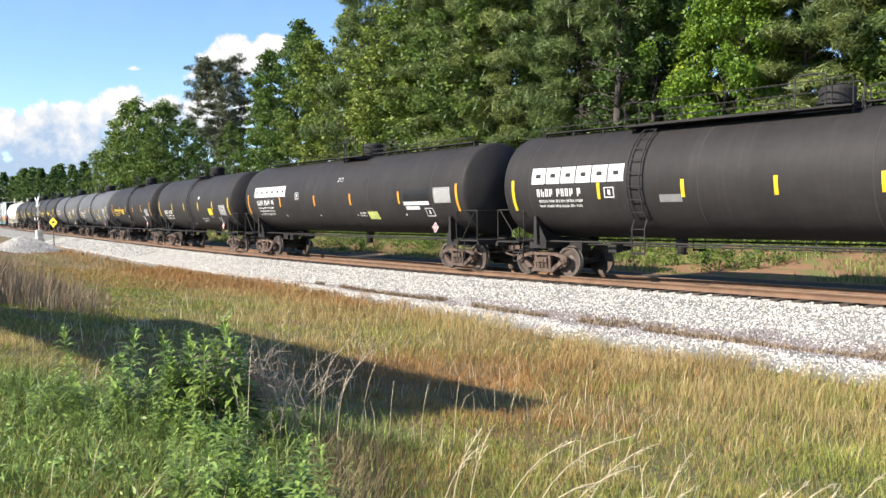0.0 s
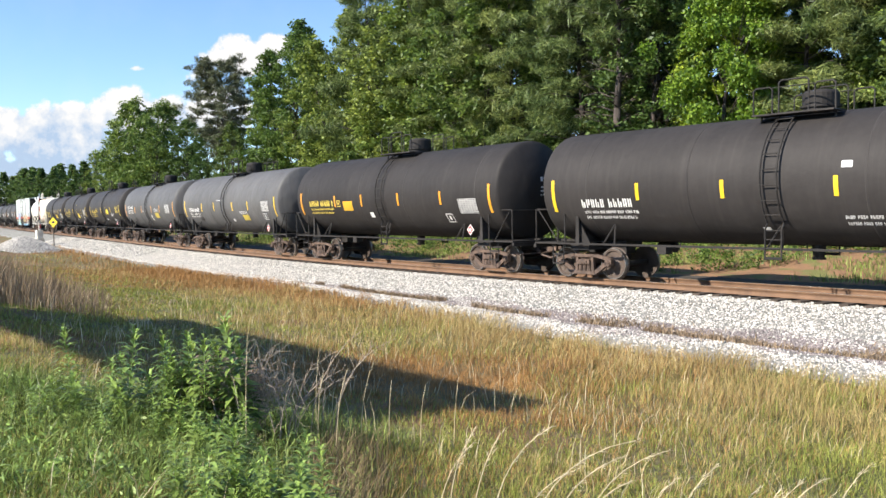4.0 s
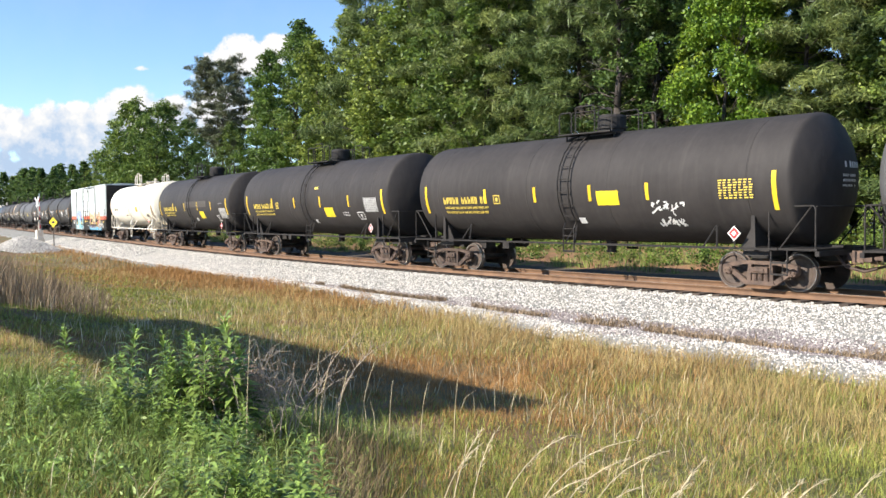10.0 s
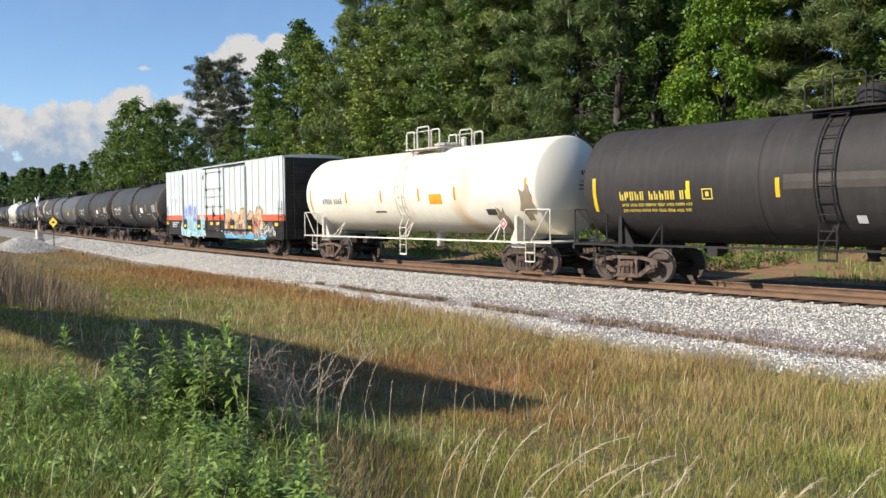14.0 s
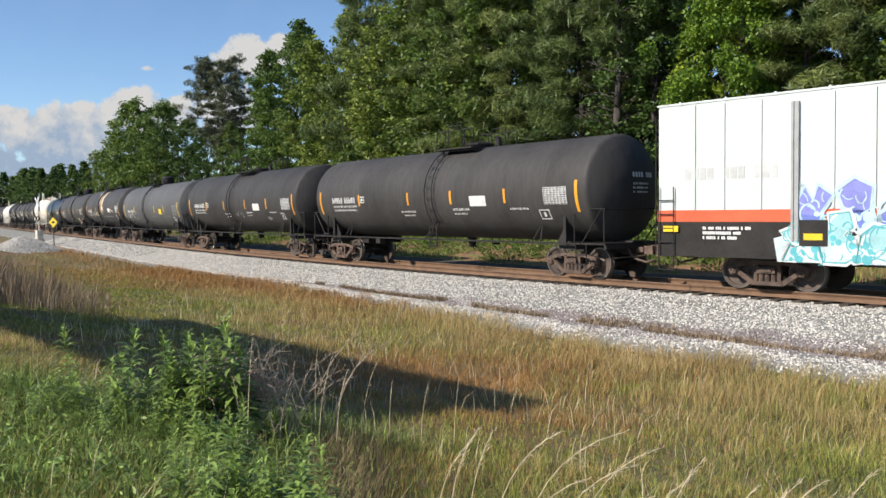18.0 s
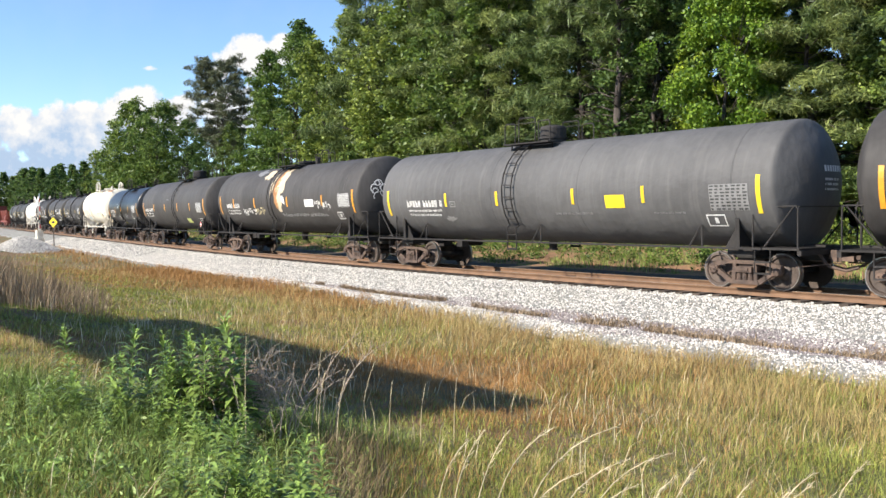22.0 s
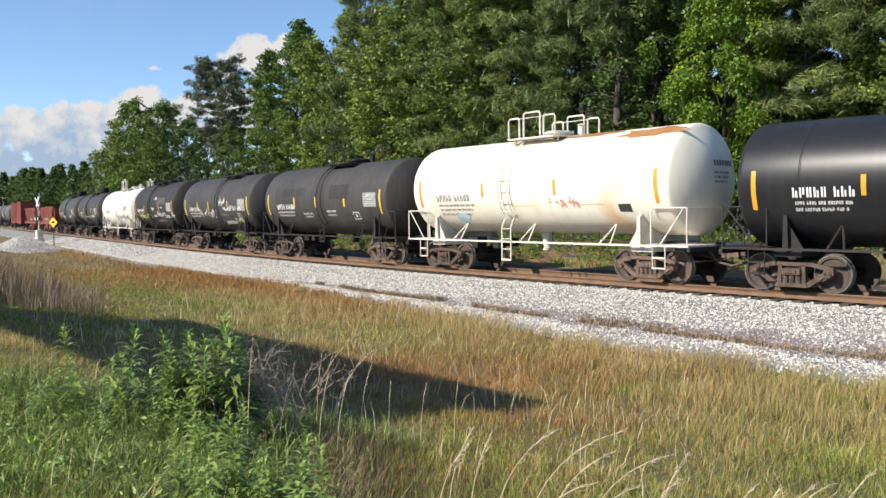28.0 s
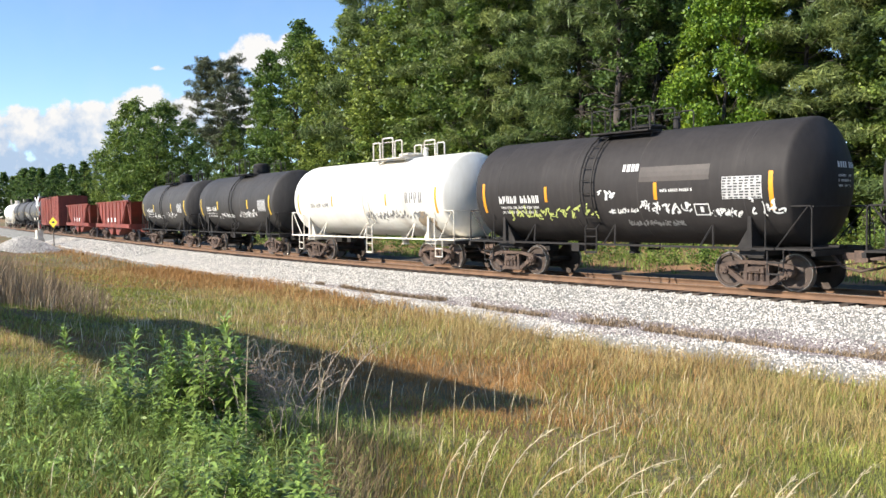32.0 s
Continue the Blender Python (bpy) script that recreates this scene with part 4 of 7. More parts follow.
    box(bm, d0 - 0.1, slide + 0.3, -Y - 0.10, -Y + 0.04, lo - 0.16, lo - 0.04) if band else box(bm, d0 - 0.1, slide, -Y - 0.1, -Y - 0.005, lo, lo + 0.06)
    part("lower_track", bm, F, car)
    for s, xe in ((-1, x0), (1, x1)):
        bm = bmesh.new()
        for i in range(6):
            z = lo + 0.3 + (top - lo - 0.6) * i / 5
            box(bm, xe - 0.03 if s < 0 else xe + 0.004, xe - 0.004 if s < 0 else xe + 0.03, -1.2, 1.2, z - 0.05, z + 0.05)
        part("end_rib", bm, M[side], car)
        for y in (-1.45, 1.45):
            bm = bmesh.new()
            for yy in (y - 0.2, y + 0.2):
                if abs(yy) < 1.6:
                    rod(bm, (xe + s * 0.09, yy, sill), (xe + s * 0.09, yy, lo + 1.5), 0.016, 5)
            for i in range(7):
                z = sill + 0.15 + 0.3 * i
                rod(bm, (xe + s * 0.09, y - 0.2, z), (xe + s * 0.09, min(y + 0.2, 1.6), z), 0.014, 5)
            part("end_ladder", bm, F, car)
        truck(car, s * half, sets)
        part("coupler", coupler_mesh, M["truck_iron"], car, at=pose(xe - s * 0.25, 0, 0, 0, 0, 0 if s > 0 else 180), key="coupler")
        bm = bmesh.new()
        box(bm, s * half - 0.3, s * half + 0.3, -1.4, 1.4, 0.72, sill)
        part("bolster_beam", bm, F, car)
        part_end = bmesh.new()
        box(part_end, xe - 0.02 * s - 0.004, xe - 0.02 * s + 0.004, -Y + 0.06, Y - 0.06, sill + 0.02, top - 0.14)
        for v in part_end.verts:
            v.co.x += s * 0.026
        part("end_wall", part_end, M[side], car)
    bm = bmesh.new()
    box(bm, -half, half, -0.25, 0.25, 0.62, sill)
    box(bm, -1.2, 0.4, -1.0, -0.4, 0.55, sill)
    rod(bm, (-half, -0.9, 0.8), (half, -0.9, 0.8), 0.03)
    part("underframe", bm, F, car)
    if band:
        for x in (x0 + 0.55, x0 + 3.1, x0 + 5.95, d0 + 1.2, d0 + 2.3, slide - 1.9, slide + 0.9, x1 - 1.2):
            bm = bmesh.new()
            box(bm, x - 0.34, x + 0.34, -Y - 0.012, -Y - 0.004, lo - 0.36, lo - 0.002)
            plate = part("sign_plate", bm, F, car, "black plate")
            bm = bmesh.new()
            box(bm, x - 0.22, x + 0.22, -Y - 0.018, -Y - 0.012, lo - 0.28, lo - 0.17)
            part("reflector_strip", bm, M["yellow"], plate)
        for i in range(3):
            bm = bmesh.new()
            z = lo - 0.2 - 0.09 * i
            letters_flat(bm, x0 + 1.1, x0 + 2.2, z, z + 0.06, -Y - 0.004, 40 + i)
            tagged(part("lettering", bm, M["letter_white"], car), kind="stuff")
    CARS.append((car, uL, uR, sets))
    return car


def letters_flat(bm, x0, x1, z0, z1, y, seed):
    rng = random.Random(seed)
    h = z1 - z0
    x = x0
    while x < x1:
        w = h * 0.7
        if rng.random() > 0.15:
            box(bm, x, x + w * 0.8, y - 0.004, y, z0, z1)
        x += w


def ribbon(bm, pts, wide, y):
    """A painted stroke along (x, z) points."""
    L, R = [], []
    for i, (x, z) in enumerate(pts):
        ax, az = pts[max(i - 1, 0)]
        bx, bz = pts[min(i + 1, len(pts) - 1)]
        ln = math.hypot(bx - ax, bz - az) or 1
        nx, nz = -(bz - az) / ln * wide / 2, (bx - ax) / ln * wide / 2
        L.append(bm.verts.new((x + nx, y, z + nz)))
        R.append(bm.verts.new((x - nx, y, z - nz)))
    for i in range(len(pts) - 1):
        bm.faces.new((L[i], R[i], R[i + 1], L[i + 1]))


# letter-like sprayed forms in a unit square, with no letters meant
FORMS = (((0.0, 0.0), (0.1, 0.75), (0.35, 1.0), (0.7, 0.92), (0.62, 0.6), (0.9, 0.35), (0.75, 0.0), (0.4, 0.15)),
         ((0.05, 0.1), (0.0, 0.6), (0.25, 0.95), (0.45, 0.7), (0.6, 0.98), (0.95, 0.8), (0.7, 0.45), (1.0, 0.1), (0.5, 0.0)),
         ((0.0, 0.0), (0.2, 0.5), (0.0, 0.8), (0.5, 1.0), (0.95, 0.85), (0.8, 0.5), (1.0, 0.0), (0.65, 0.1), (0.5, 0.35), (0.3, 0.05)),
         ((0.1, 0.0), (0.0, 0.45), (0.3, 0.6), (0.25, 0.95), (0.65, 1.0), (0.8, 0.7), (0.6, 0.55), (0.95, 0.2), (0.6, 0.0)))


def mural(car, spans, y, base, upper, lower, line, halo, spots, seed):
    """Sprayed forms side by side: halo, fill, lower fill, outline, inner strokes and spots, each a layer of its own."""
    rng = random.Random(seed)
    layers = {k: bmesh.new() for k in ("halo", "fill", "lower", "line", "stroke", "spot")}
    lift = {"halo": 0.0, "fill": 0.002, "lower": 0.004, "spot": 0.006, "stroke": 0.008, "line": 0.010}
    for n, (x0, x1, z0, z1) in enumerate(spans):
        form = FORMS[(n + seed) % len(FORMS)]
        pts = [(x0 + (x1 - x0) * (a + rng.uniform(-0.05, 0.05)), z0 + (z1 - z0) * b) for a, b in form]
        loop = pts + pts[:2]
        ribbon(layers["halo"], loop, 0.17, y)
        vs = [layers["fill"].verts.new((a, y - lift["fill"] - 0.0002 * n, b)) for a, b in pts]
        layers["fill"].faces.new(vs)
        mid = z0 + (z1 - z0) * rng.uniform(0.38, 0.5)
        low = [(a, min(b, mid + rng.uniform(-0.06, 0.06))) for a, b in pts]
        layers["lower"].faces.new([layers["lower"].verts.new((a, y - lift["lower"] - 0.0002 * n, b)) for a, b in low])
        ribbon(layers["line"], loop, 0.035, y - lift["line"] - 0.0002 * n)
        w, h = x1 - x0, z1 - z0
        for q in range(11):
            cx, cz, r = x0 + w * rng.uniform(0.12, 0.88), z0 + h * rng.uniform(0.1, 0.85), rng.uniform(0.08, 0.26) * w
            a0, a1 = rng.uniform(0, 6.3), rng.uniform(1.5, 3.5)
            arc = [(cx + r * math.cos(a0 + a1 * t / 7), cz + r * 1.2 * math.sin(a0 + a1 * t / 7)) for t in range(8)]
            ribbon(layers["stroke" if q % 2 else "line"], arc, 0.045 if q % 2 else 0.025, y - (lift["stroke"] if q % 2 else lift["line"]) - 0.0002 * q)
        for q in range(7):
            cx, cz, r = x0 + w * rng.uniform(0.1, 0.9), z0 + h * rng.uniform(0.05, 0.5), rng.uniform(0.04, 0.12)
            layers["spot"].faces.new([layers["spot"].verts.new((cx + r * math.cos(0.7 * t), y - lift["spot"] - 0.0003 * q, cz + r * math.sin(0.7 * t))) for t in range(9)])
    if base:
        bm = bmesh.new()
        bx0, bx1, bz0, bz1, mt = base
        k = 14
        up = [(bx0 + (bx1 - bx0) * i / k, bz1 + rng.uniform(-0.16, 0.16)) for i in range(k + 1)]
        bm.faces.new([bm.verts.new((a, y + 0.003, b)) for a, b in [(bx0 + 0.1, bz0), (bx1 - 0.3, bz0)] + up[::-1]])
        tagged(part("graffiti", bm, M[mt], car, "sprayed mural background"), kind="stuff")
    for k, mt in (("halo", halo), ("fill", upper), ("lower", lower), ("line", line), ("stroke", halo), ("spot", spots)):
        tagged(part("graffiti", layers[k], M[mt], car, "spray-painted mural in bright colours"), kind="stuff")


def white_boxcar(name, uL, uR, x0, x1, top, label):
    """An insulated box car: smooth welded side with thin ribs, a plug door with bars, posts, a deep dark sill."""
    half = (uR - uL) / 2
    car = new(name)
    tagged(car, label, "boxcar")
    sets = []
    F, S = M["frame_black"], M["box_white"]
    Y, sill, lo = 1.58, 0.73, 1.70
    bm = bmesh.new()
    box(bm, x0, x1, -Y, Y, lo, top - 0.08)
    bmesh.ops.bevel(bm, geom=[e for e in bm.edges if abs(e.verts[0].co.x - e.verts[1].co.x) < 0.01 and abs(e.verts[0].co.y - e.verts[1].co.y) < 0.01], offset=0.07, segments=3, affect="EDGES")
    part("body", bm, S, car)
    bm = bmesh.new()
    prism(bm, [(-Y - 0.02, top - 0.1), (Y + 0.02, top - 0.1), (Y + 0.02, top - 0.05), (0.3, top + 0.03), (-0.3, top + 0.03), (-Y - 0.02, top - 0.05)], x0, x1)
    for v in bm.verts:
        v.co = Vector((v.co.y, -v.co.x, v.co.z))
    bmesh.ops.recalc_face_normals(bm, faces=bm.faces[:])
    part("roof", bm, S, car)
    for k in range(15):
        bm = bmesh.new()
        x = x0 + 0.7 + (x1 - x0 - 1.4) * k / 14
        box(bm, x - 0.03, x + 0.03, -Y - 0.03, -Y - 0.02, top - 0.11, top - 0.02)
        part("roof_clip", bm, S, car)
    bm = bmesh.new()
    box(bm, x0 + 0.02, x1 - 0.02, -Y, Y, sill + 0.16, lo)
    box(bm, -4.9, 6.0, -Y, Y, sill, sill + 0.16)
    box(bm, x0 + 0.02, -4.9, -Y + 0.001, Y - 0.001, sill + 0.08, sill + 0.16)
    box(bm, 6.0, x1 - 0.02, -Y + 0.001, Y - 0.001, sill + 0.08, sill + 0.16)
    part("side_sill", bm, F, car, "deep black side sill")
    bm = bmesh.new()
    box(bm, x0 + 0.01, x1 - 0.01, -Y - 0.005, Y + 0.005, lo - 0.004, lo + 0.29)
    part("colour_band", bm, M["box_orange"], car, "faded orange band")
    for x in (-8.63, -7.81, -6.84, -5.1, -4.2, -3.3, -2.45, 2.35, 3.18, 4.02, 5.68, 6.55, 7.45, 8.35, 9.15):
        bm = bmesh.new()
        box(bm, x - 0.022, x + 0.022, -Y - 0.022, -Y, lo + 0.3, top - 0.16)
        part("side_rib", bm, S, car)
        bm = bmesh.new()
        box(bm, x + 0.022, x + 0.034, -Y - 0.003, -Y + 0.01, lo + 0.3, top - 0.18)
        part("weld_seam", bm, M["patch_grey"], car)
    for x, z0, z1 in ((-5.98, lo - 0.45, top - 0.3), (4.8, lo - 0.75, top - 0.3)):
        bm = bmesh.new()
        box(bm, x - 0.09, x - 0.03, -Y - 0.07, -Y - 0.02, z0, z1)
        box(bm, x + 0.03, x + 0.09, -Y - 0.07, -Y - 0.02, z0, z1)
        box(bm, x - 0.03, x + 0.03, -Y - 0.045, -Y - 0.02, z0, z1)
        part("side_post", bm, M["patch_post"], car, "grey upright post")
    d0, d1 = -1.78, 1.53
    bm = bmesh.new()
    box(bm, d0, d1, -Y - 0.06, -Y - 0.02, lo + 0.3, top - 0.2)
    bmesh.ops.bevel(bm, geom=bm.edges[:], offset=0.02, segments=1, affect="EDGES")
    door = part("sliding_door", bm, S, car, "white plug door")
    bm = bmesh.new()
    box(bm, d0, d1, -Y - 0.064, -Y - 0.02, lo + 0.005, lo + 0.3)
    part("door_band", bm, M["box_orange"], door, "faded orange band")
    bm = bmesh.new()
    box(bm, d0, d1, -Y - 0.062, -Y - 0.005, lo - 0.62, lo + 0.005)
    part("door_foot", bm, F, door, "black lower door panel")
    for x in (d0 + 0.05, -0.02, d1 - 0.05):
        bm = bmesh.new()
        box(bm, x - 0.035, x + 0.035, -Y - 0.085, -Y - 0.06, lo + 0.32, (top - 0.25 if abs(x) > 0.5 else lo + 1.75))
        part("door_stile", bm, S, door)
    for x in (-1.26, 1.05):
        bm = bmesh.new()
        rod(bm, (x, -Y - 0.12, lo - 0.6), (x, -Y - 0.12, top - 0.22), 0.024, 8)
        for z in (lo + 0.1, lo + 0.75, lo + 1.7, top - 0.45):
            box(bm, x - 0.05, x + 0.05, -Y - 0.14, -Y - 0.06, z - 0.05, z + 0.05)
        part("lock_bar", bm, F, door, "black upright locking bar")
    for z in (lo + 0.75, lo + 1.3, lo + 1.75, top - 0.42):
        bm = bmesh.new()
        rod(bm, (d0 + 0.1, -Y - 0.10, z), (d1 - 0.1, -Y - 0.10, z), 0.011, 6)
        part("cross_bar", bm, F, door)
    bm = bmesh.new()
    rod(bm, (-0.1, -Y - 0.13, lo - 0.1), (-0.1, -Y - 0.13, lo + 0.85), 0.025, 6)
    rod(bm, (-0.1, -Y - 0.13, lo + 0.35), (0.35, -Y - 0.15, lo + 0.28), 0.02, 6)
    box(bm, -0.2, 0.0, -Y - 0.12, -Y - 0.06, lo + 0.2, lo + 0.45)
    part("handle", bm, F, door, "black door lever")
    for z0, z1, e in ((top - 0.19, top - 0.14, 4.75), (lo - 0.55, lo - 0.45, 5.0)):
        bm = bmesh.new()
        box(bm, d0 - 0.1, e, -Y - 0.11, -Y - 0.002, z0, z1)
        part("door_track", bm, F, car)
    bm = bmesh.new()
    box(bm, d0 - 0.35, d0 - 0.28, -Y - 0.03, -Y - 0.002, top - 0.75, top - 0.5)
    part("latch", bm, F, car)
    for s, xe in ((-1, x0), (1, x1)):
        for i in range(8):
            bm = bmesh.new()
            z = lo - 0.3 + (top - lo) * i / 7.6
            lathe(bm, [(-1.25, 0.05), (1.25, 0.05)], 8, "y", (xe + s * 0.005, 0, z))
            part("end_rib", bm, F, car)
        bm = bmesh.new()
        for yy in (-1.5, -1.08):
            rod(bm, (xe + s * 0.1, yy, sill + 0.1), (xe + s * 0.1, yy, top - 0.3), 0.016, 5)
        for i in range(11):
            z = sill + 0.2 + 0.34 * i
            rod(bm, (xe + s * 0.1, -1.5, z), (xe + s * 0.1, -1.08, z), 0.014, 5)
        part("end_ladder", bm, F, car)
        bm = bmesh.new()
        xs = xe - s * 0.3
        for q in (-0.22, 0.22):
            rod(bm, (xs + q, -Y - 0.06, 0.42), (xs + q, -Y - 0.06, lo + 0.9), 0.016, 5)
        for i in range(6):
            rod(bm, (xs - 0.22, -Y - 0.06, 0.45 + 0.36 * i), (xs + 0.22, -Y - 0.06, 0.45 + 0.36 * i), 0.016, 5)
        part("side_ladder", bm, F, car)
        truck(car, s * half, sets)
        part("coupler", coupler_mesh, M["truck_iron"], car, at=pose(xe - s * 0.25, 0, 0, 0, 0, 0 if s > 0 else 180), key="coupler")
        bm = bmesh.new()
        box(bm, s * half - 0.3, s * half + 0.3, -1.4, 1.4, 0.76, sill + 0.2)
        part("bolster_beam", bm, F, car)
        bm = bmesh.new()
        a, b = sorted((xe - s * 0.004, xe + s * 0.008))
        box(bm, a, b, -Y + 0.08, Y - 0.08, sill + 0.1, top - 0.14)
        part("end_wall", bm, F, car, "dark end wall")
    bm = bmesh.new()
    box(bm, -half, half, -0.25, 0.25, 0.62, sill + 0.2)
    box(bm, -1.2, 0.4, -1.0, -0.4, 0.55, sill + 0.2)
    rod(bm, (-half, -0.9, 0.8), (half, -0.9, 0.8), 0.03)
    part("underframe", bm, F, car)
    for x, plated in ((-9.3, 0), (-5.54, 1), (-2.9, 1), (-0.56, 0), (0.46, 0), (2.77, 1), (5.35, 1), (8.9, 0)):
        on_door = abs(x) < 1
        owner = car
        if plated:
            bm = bmesh.new()
            box(bm, x - 0.33, x + 0.33, -Y - 0.055, -Y - 0.045, lo - 0.56, lo + 0.04)
            owner = part("sign_plate", bm, F, car, "black plate")
        bm = bmesh.new()
        z = lo - 0.42 if plated else lo - 0.26
        yy = -Y - (0.07 if on_door else 0.064)
        box(bm, x - 0.22, x + 0.22, yy, yy + 0.01, z, z + 0.15)
        part("reflector_strip", bm, M["yellow"], owner)
    for i in range(3):
        bm = bmesh.new()
        z = lo - 0.2 - 0.12 * i
        letters_flat(bm, -8.4, -7.1 - 0.2 * i, z, z + 0.075, -Y - 0.003, 40 + i)
        tagged(part("lettering", bm, M["letter_white"], car), kind="stuff")
    bm = bmesh.new()
    letters_flat(bm, -8.9, -6.3, 2.75, 3.05, -Y - 0.004, 77)
    tagged(part("lettering", bm, M["faint_white"], car), kind="stuff")
    g = -Y - 0.026
    # blue and teal piece
    mural(car, [(-6.0 + 0.95 * i, -5.1 + 0.95 * i, 1.3, 2.55 + 0.12 * (i % 2)) for i in range(3)], g, None, "paint_violet", "paint_blue", "paint_pale", "paint_pale", "paint_pale", 5)
    mural(car, [(-6.3 + 0.88 * i, -5.3 + 0.88 * i, 0.78, 1.62 + 0.3 * (i % 3 == 1)) for i in range(5)], g - 0.013, (-6.5, -1.85, 0.76, 1.35, "paint_frost"), "paint_aqua", "paint_frost", "paint_teal", "letter_white", "paint_teal", 6)
    # red, cream and blue piece
    mural(car, [(1.65 + 1.02 * i, 2.7 + 1.02 * i, 0.98, 2.34 - 0.2 * (i % 2)) for i in range(3)] + [(4.95, 6.1, 1.0, 2.2), (6.1, 7.1, 1.1, 2.45)], g, (1.5, 7.7, 0.76, 1.02, "paint_sky"), "paint_peach", "paint_crimson", "letter_dark", "paint_cream", "paint_coral", 9)
    mural(car, [(1.5, 2.3, 0.95, 1.6), (2.9, 3.5, 0.9, 1.7), (4.3, 4.7, 0.8, 1.8), (5.9, 6.5, 0.8, 1.3), (6.6, 7.5, 0.9, 1.6)], g - 0.013, None, "paint_cream", "paint_crimson", "letter_dark", "paint_cream", "paint_sky", 12)
    bm = bmesh.new()
    bm.faces.new([bm.verts.new((8.0 + 0.6 * math.cos(0.42 * k), g, 1.25 + (0.36 + 0.04 * math.sin(5 * k)) * math.sin(0.42 * k))) for k in range(15)])
    tagged(part("graffiti", bm, M["paint_slate"], car, "dark grey sprayed patch"), kind="stuff")
    for x0_, x1_, z0_, z1_, mt, sd, w in ((7.4, 8.7, 0.9, 1.6, "letter_white", 3, 0.05), (7.6, 8.4, 1.05, 1.5, "soot", 8, 0.03), (0.25, 1.35, 1.08, 1.3, "letter_white", 21, 0.045), (0.6, 1.0, 1.5, 1.62, "letter_white", 23, 0.04)):
        bm = bmesh.new()
        scrawl(bm, x0_, x1_, z0_, z1_, 0, g - (0.03 if mt == "letter_white" else 0.02) - (0.03 if x1_ < 2 else 0), sd, w)
        tagged(part("graffiti", bm, M[mt], car, "spray-painted tag"), kind="stuff")
    CARS.append((car, uL, uR, sets))
    return car


for key, c in (("paint_blue", (0.16, 0.22, 0.62)), ("paint_violet", (0.26, 0.27, 0.68)), ("paint_aqua", (0.38, 0.66, 0.68)), ("paint_frost", (0.62, 0.72, 0.74)), ("paint_coral", (0.75, 0.20, 0.10)), ("paint_peach", (0.80, 0.50, 0.28)), ("paint_slate", (0.10, 0.09, 0.085)), ("paint_sky", (0.10, 0.42, 0.72)), ("patch_post", (0.42, 0.42, 0.41)), ("faint_white", (0.62, 0.62, 0.60)), ("paint_teal", (0.12, 0.50, 0.55)), ("paint_pale", (0.55, 0.72, 0.78)), ("paint_red", (0.70, 0.12, 0.05)),
               ("paint_cream", (0.78, 0.66, 0.38)), ("paint_crimson", (0.32, 0.04, 0.07)), ("paint_lime", (0.62, 0.68, 0.20)), ("bare_cream", (0.66, 0.54, 0.37)), ("bare_rust", (0.42, 0.20, 0.07)), ("patch_grey", (0.24, 0.235, 0.23)),
               ("patch_brown", (0.075, 0.060, 0.050)), ("label_dull", (0.55, 0.42, 0.06)), ("label_orange", (0.80, 0.42, 0.03)), ("soot", (0.36, 0.28, 0.19)), ("paint_pink", (0.70, 0.38, 0.30))):
    M[key] = surface(key.replace("_", " "), c, tuple(v * 0.7 for v in c), 0.4, 0.55)


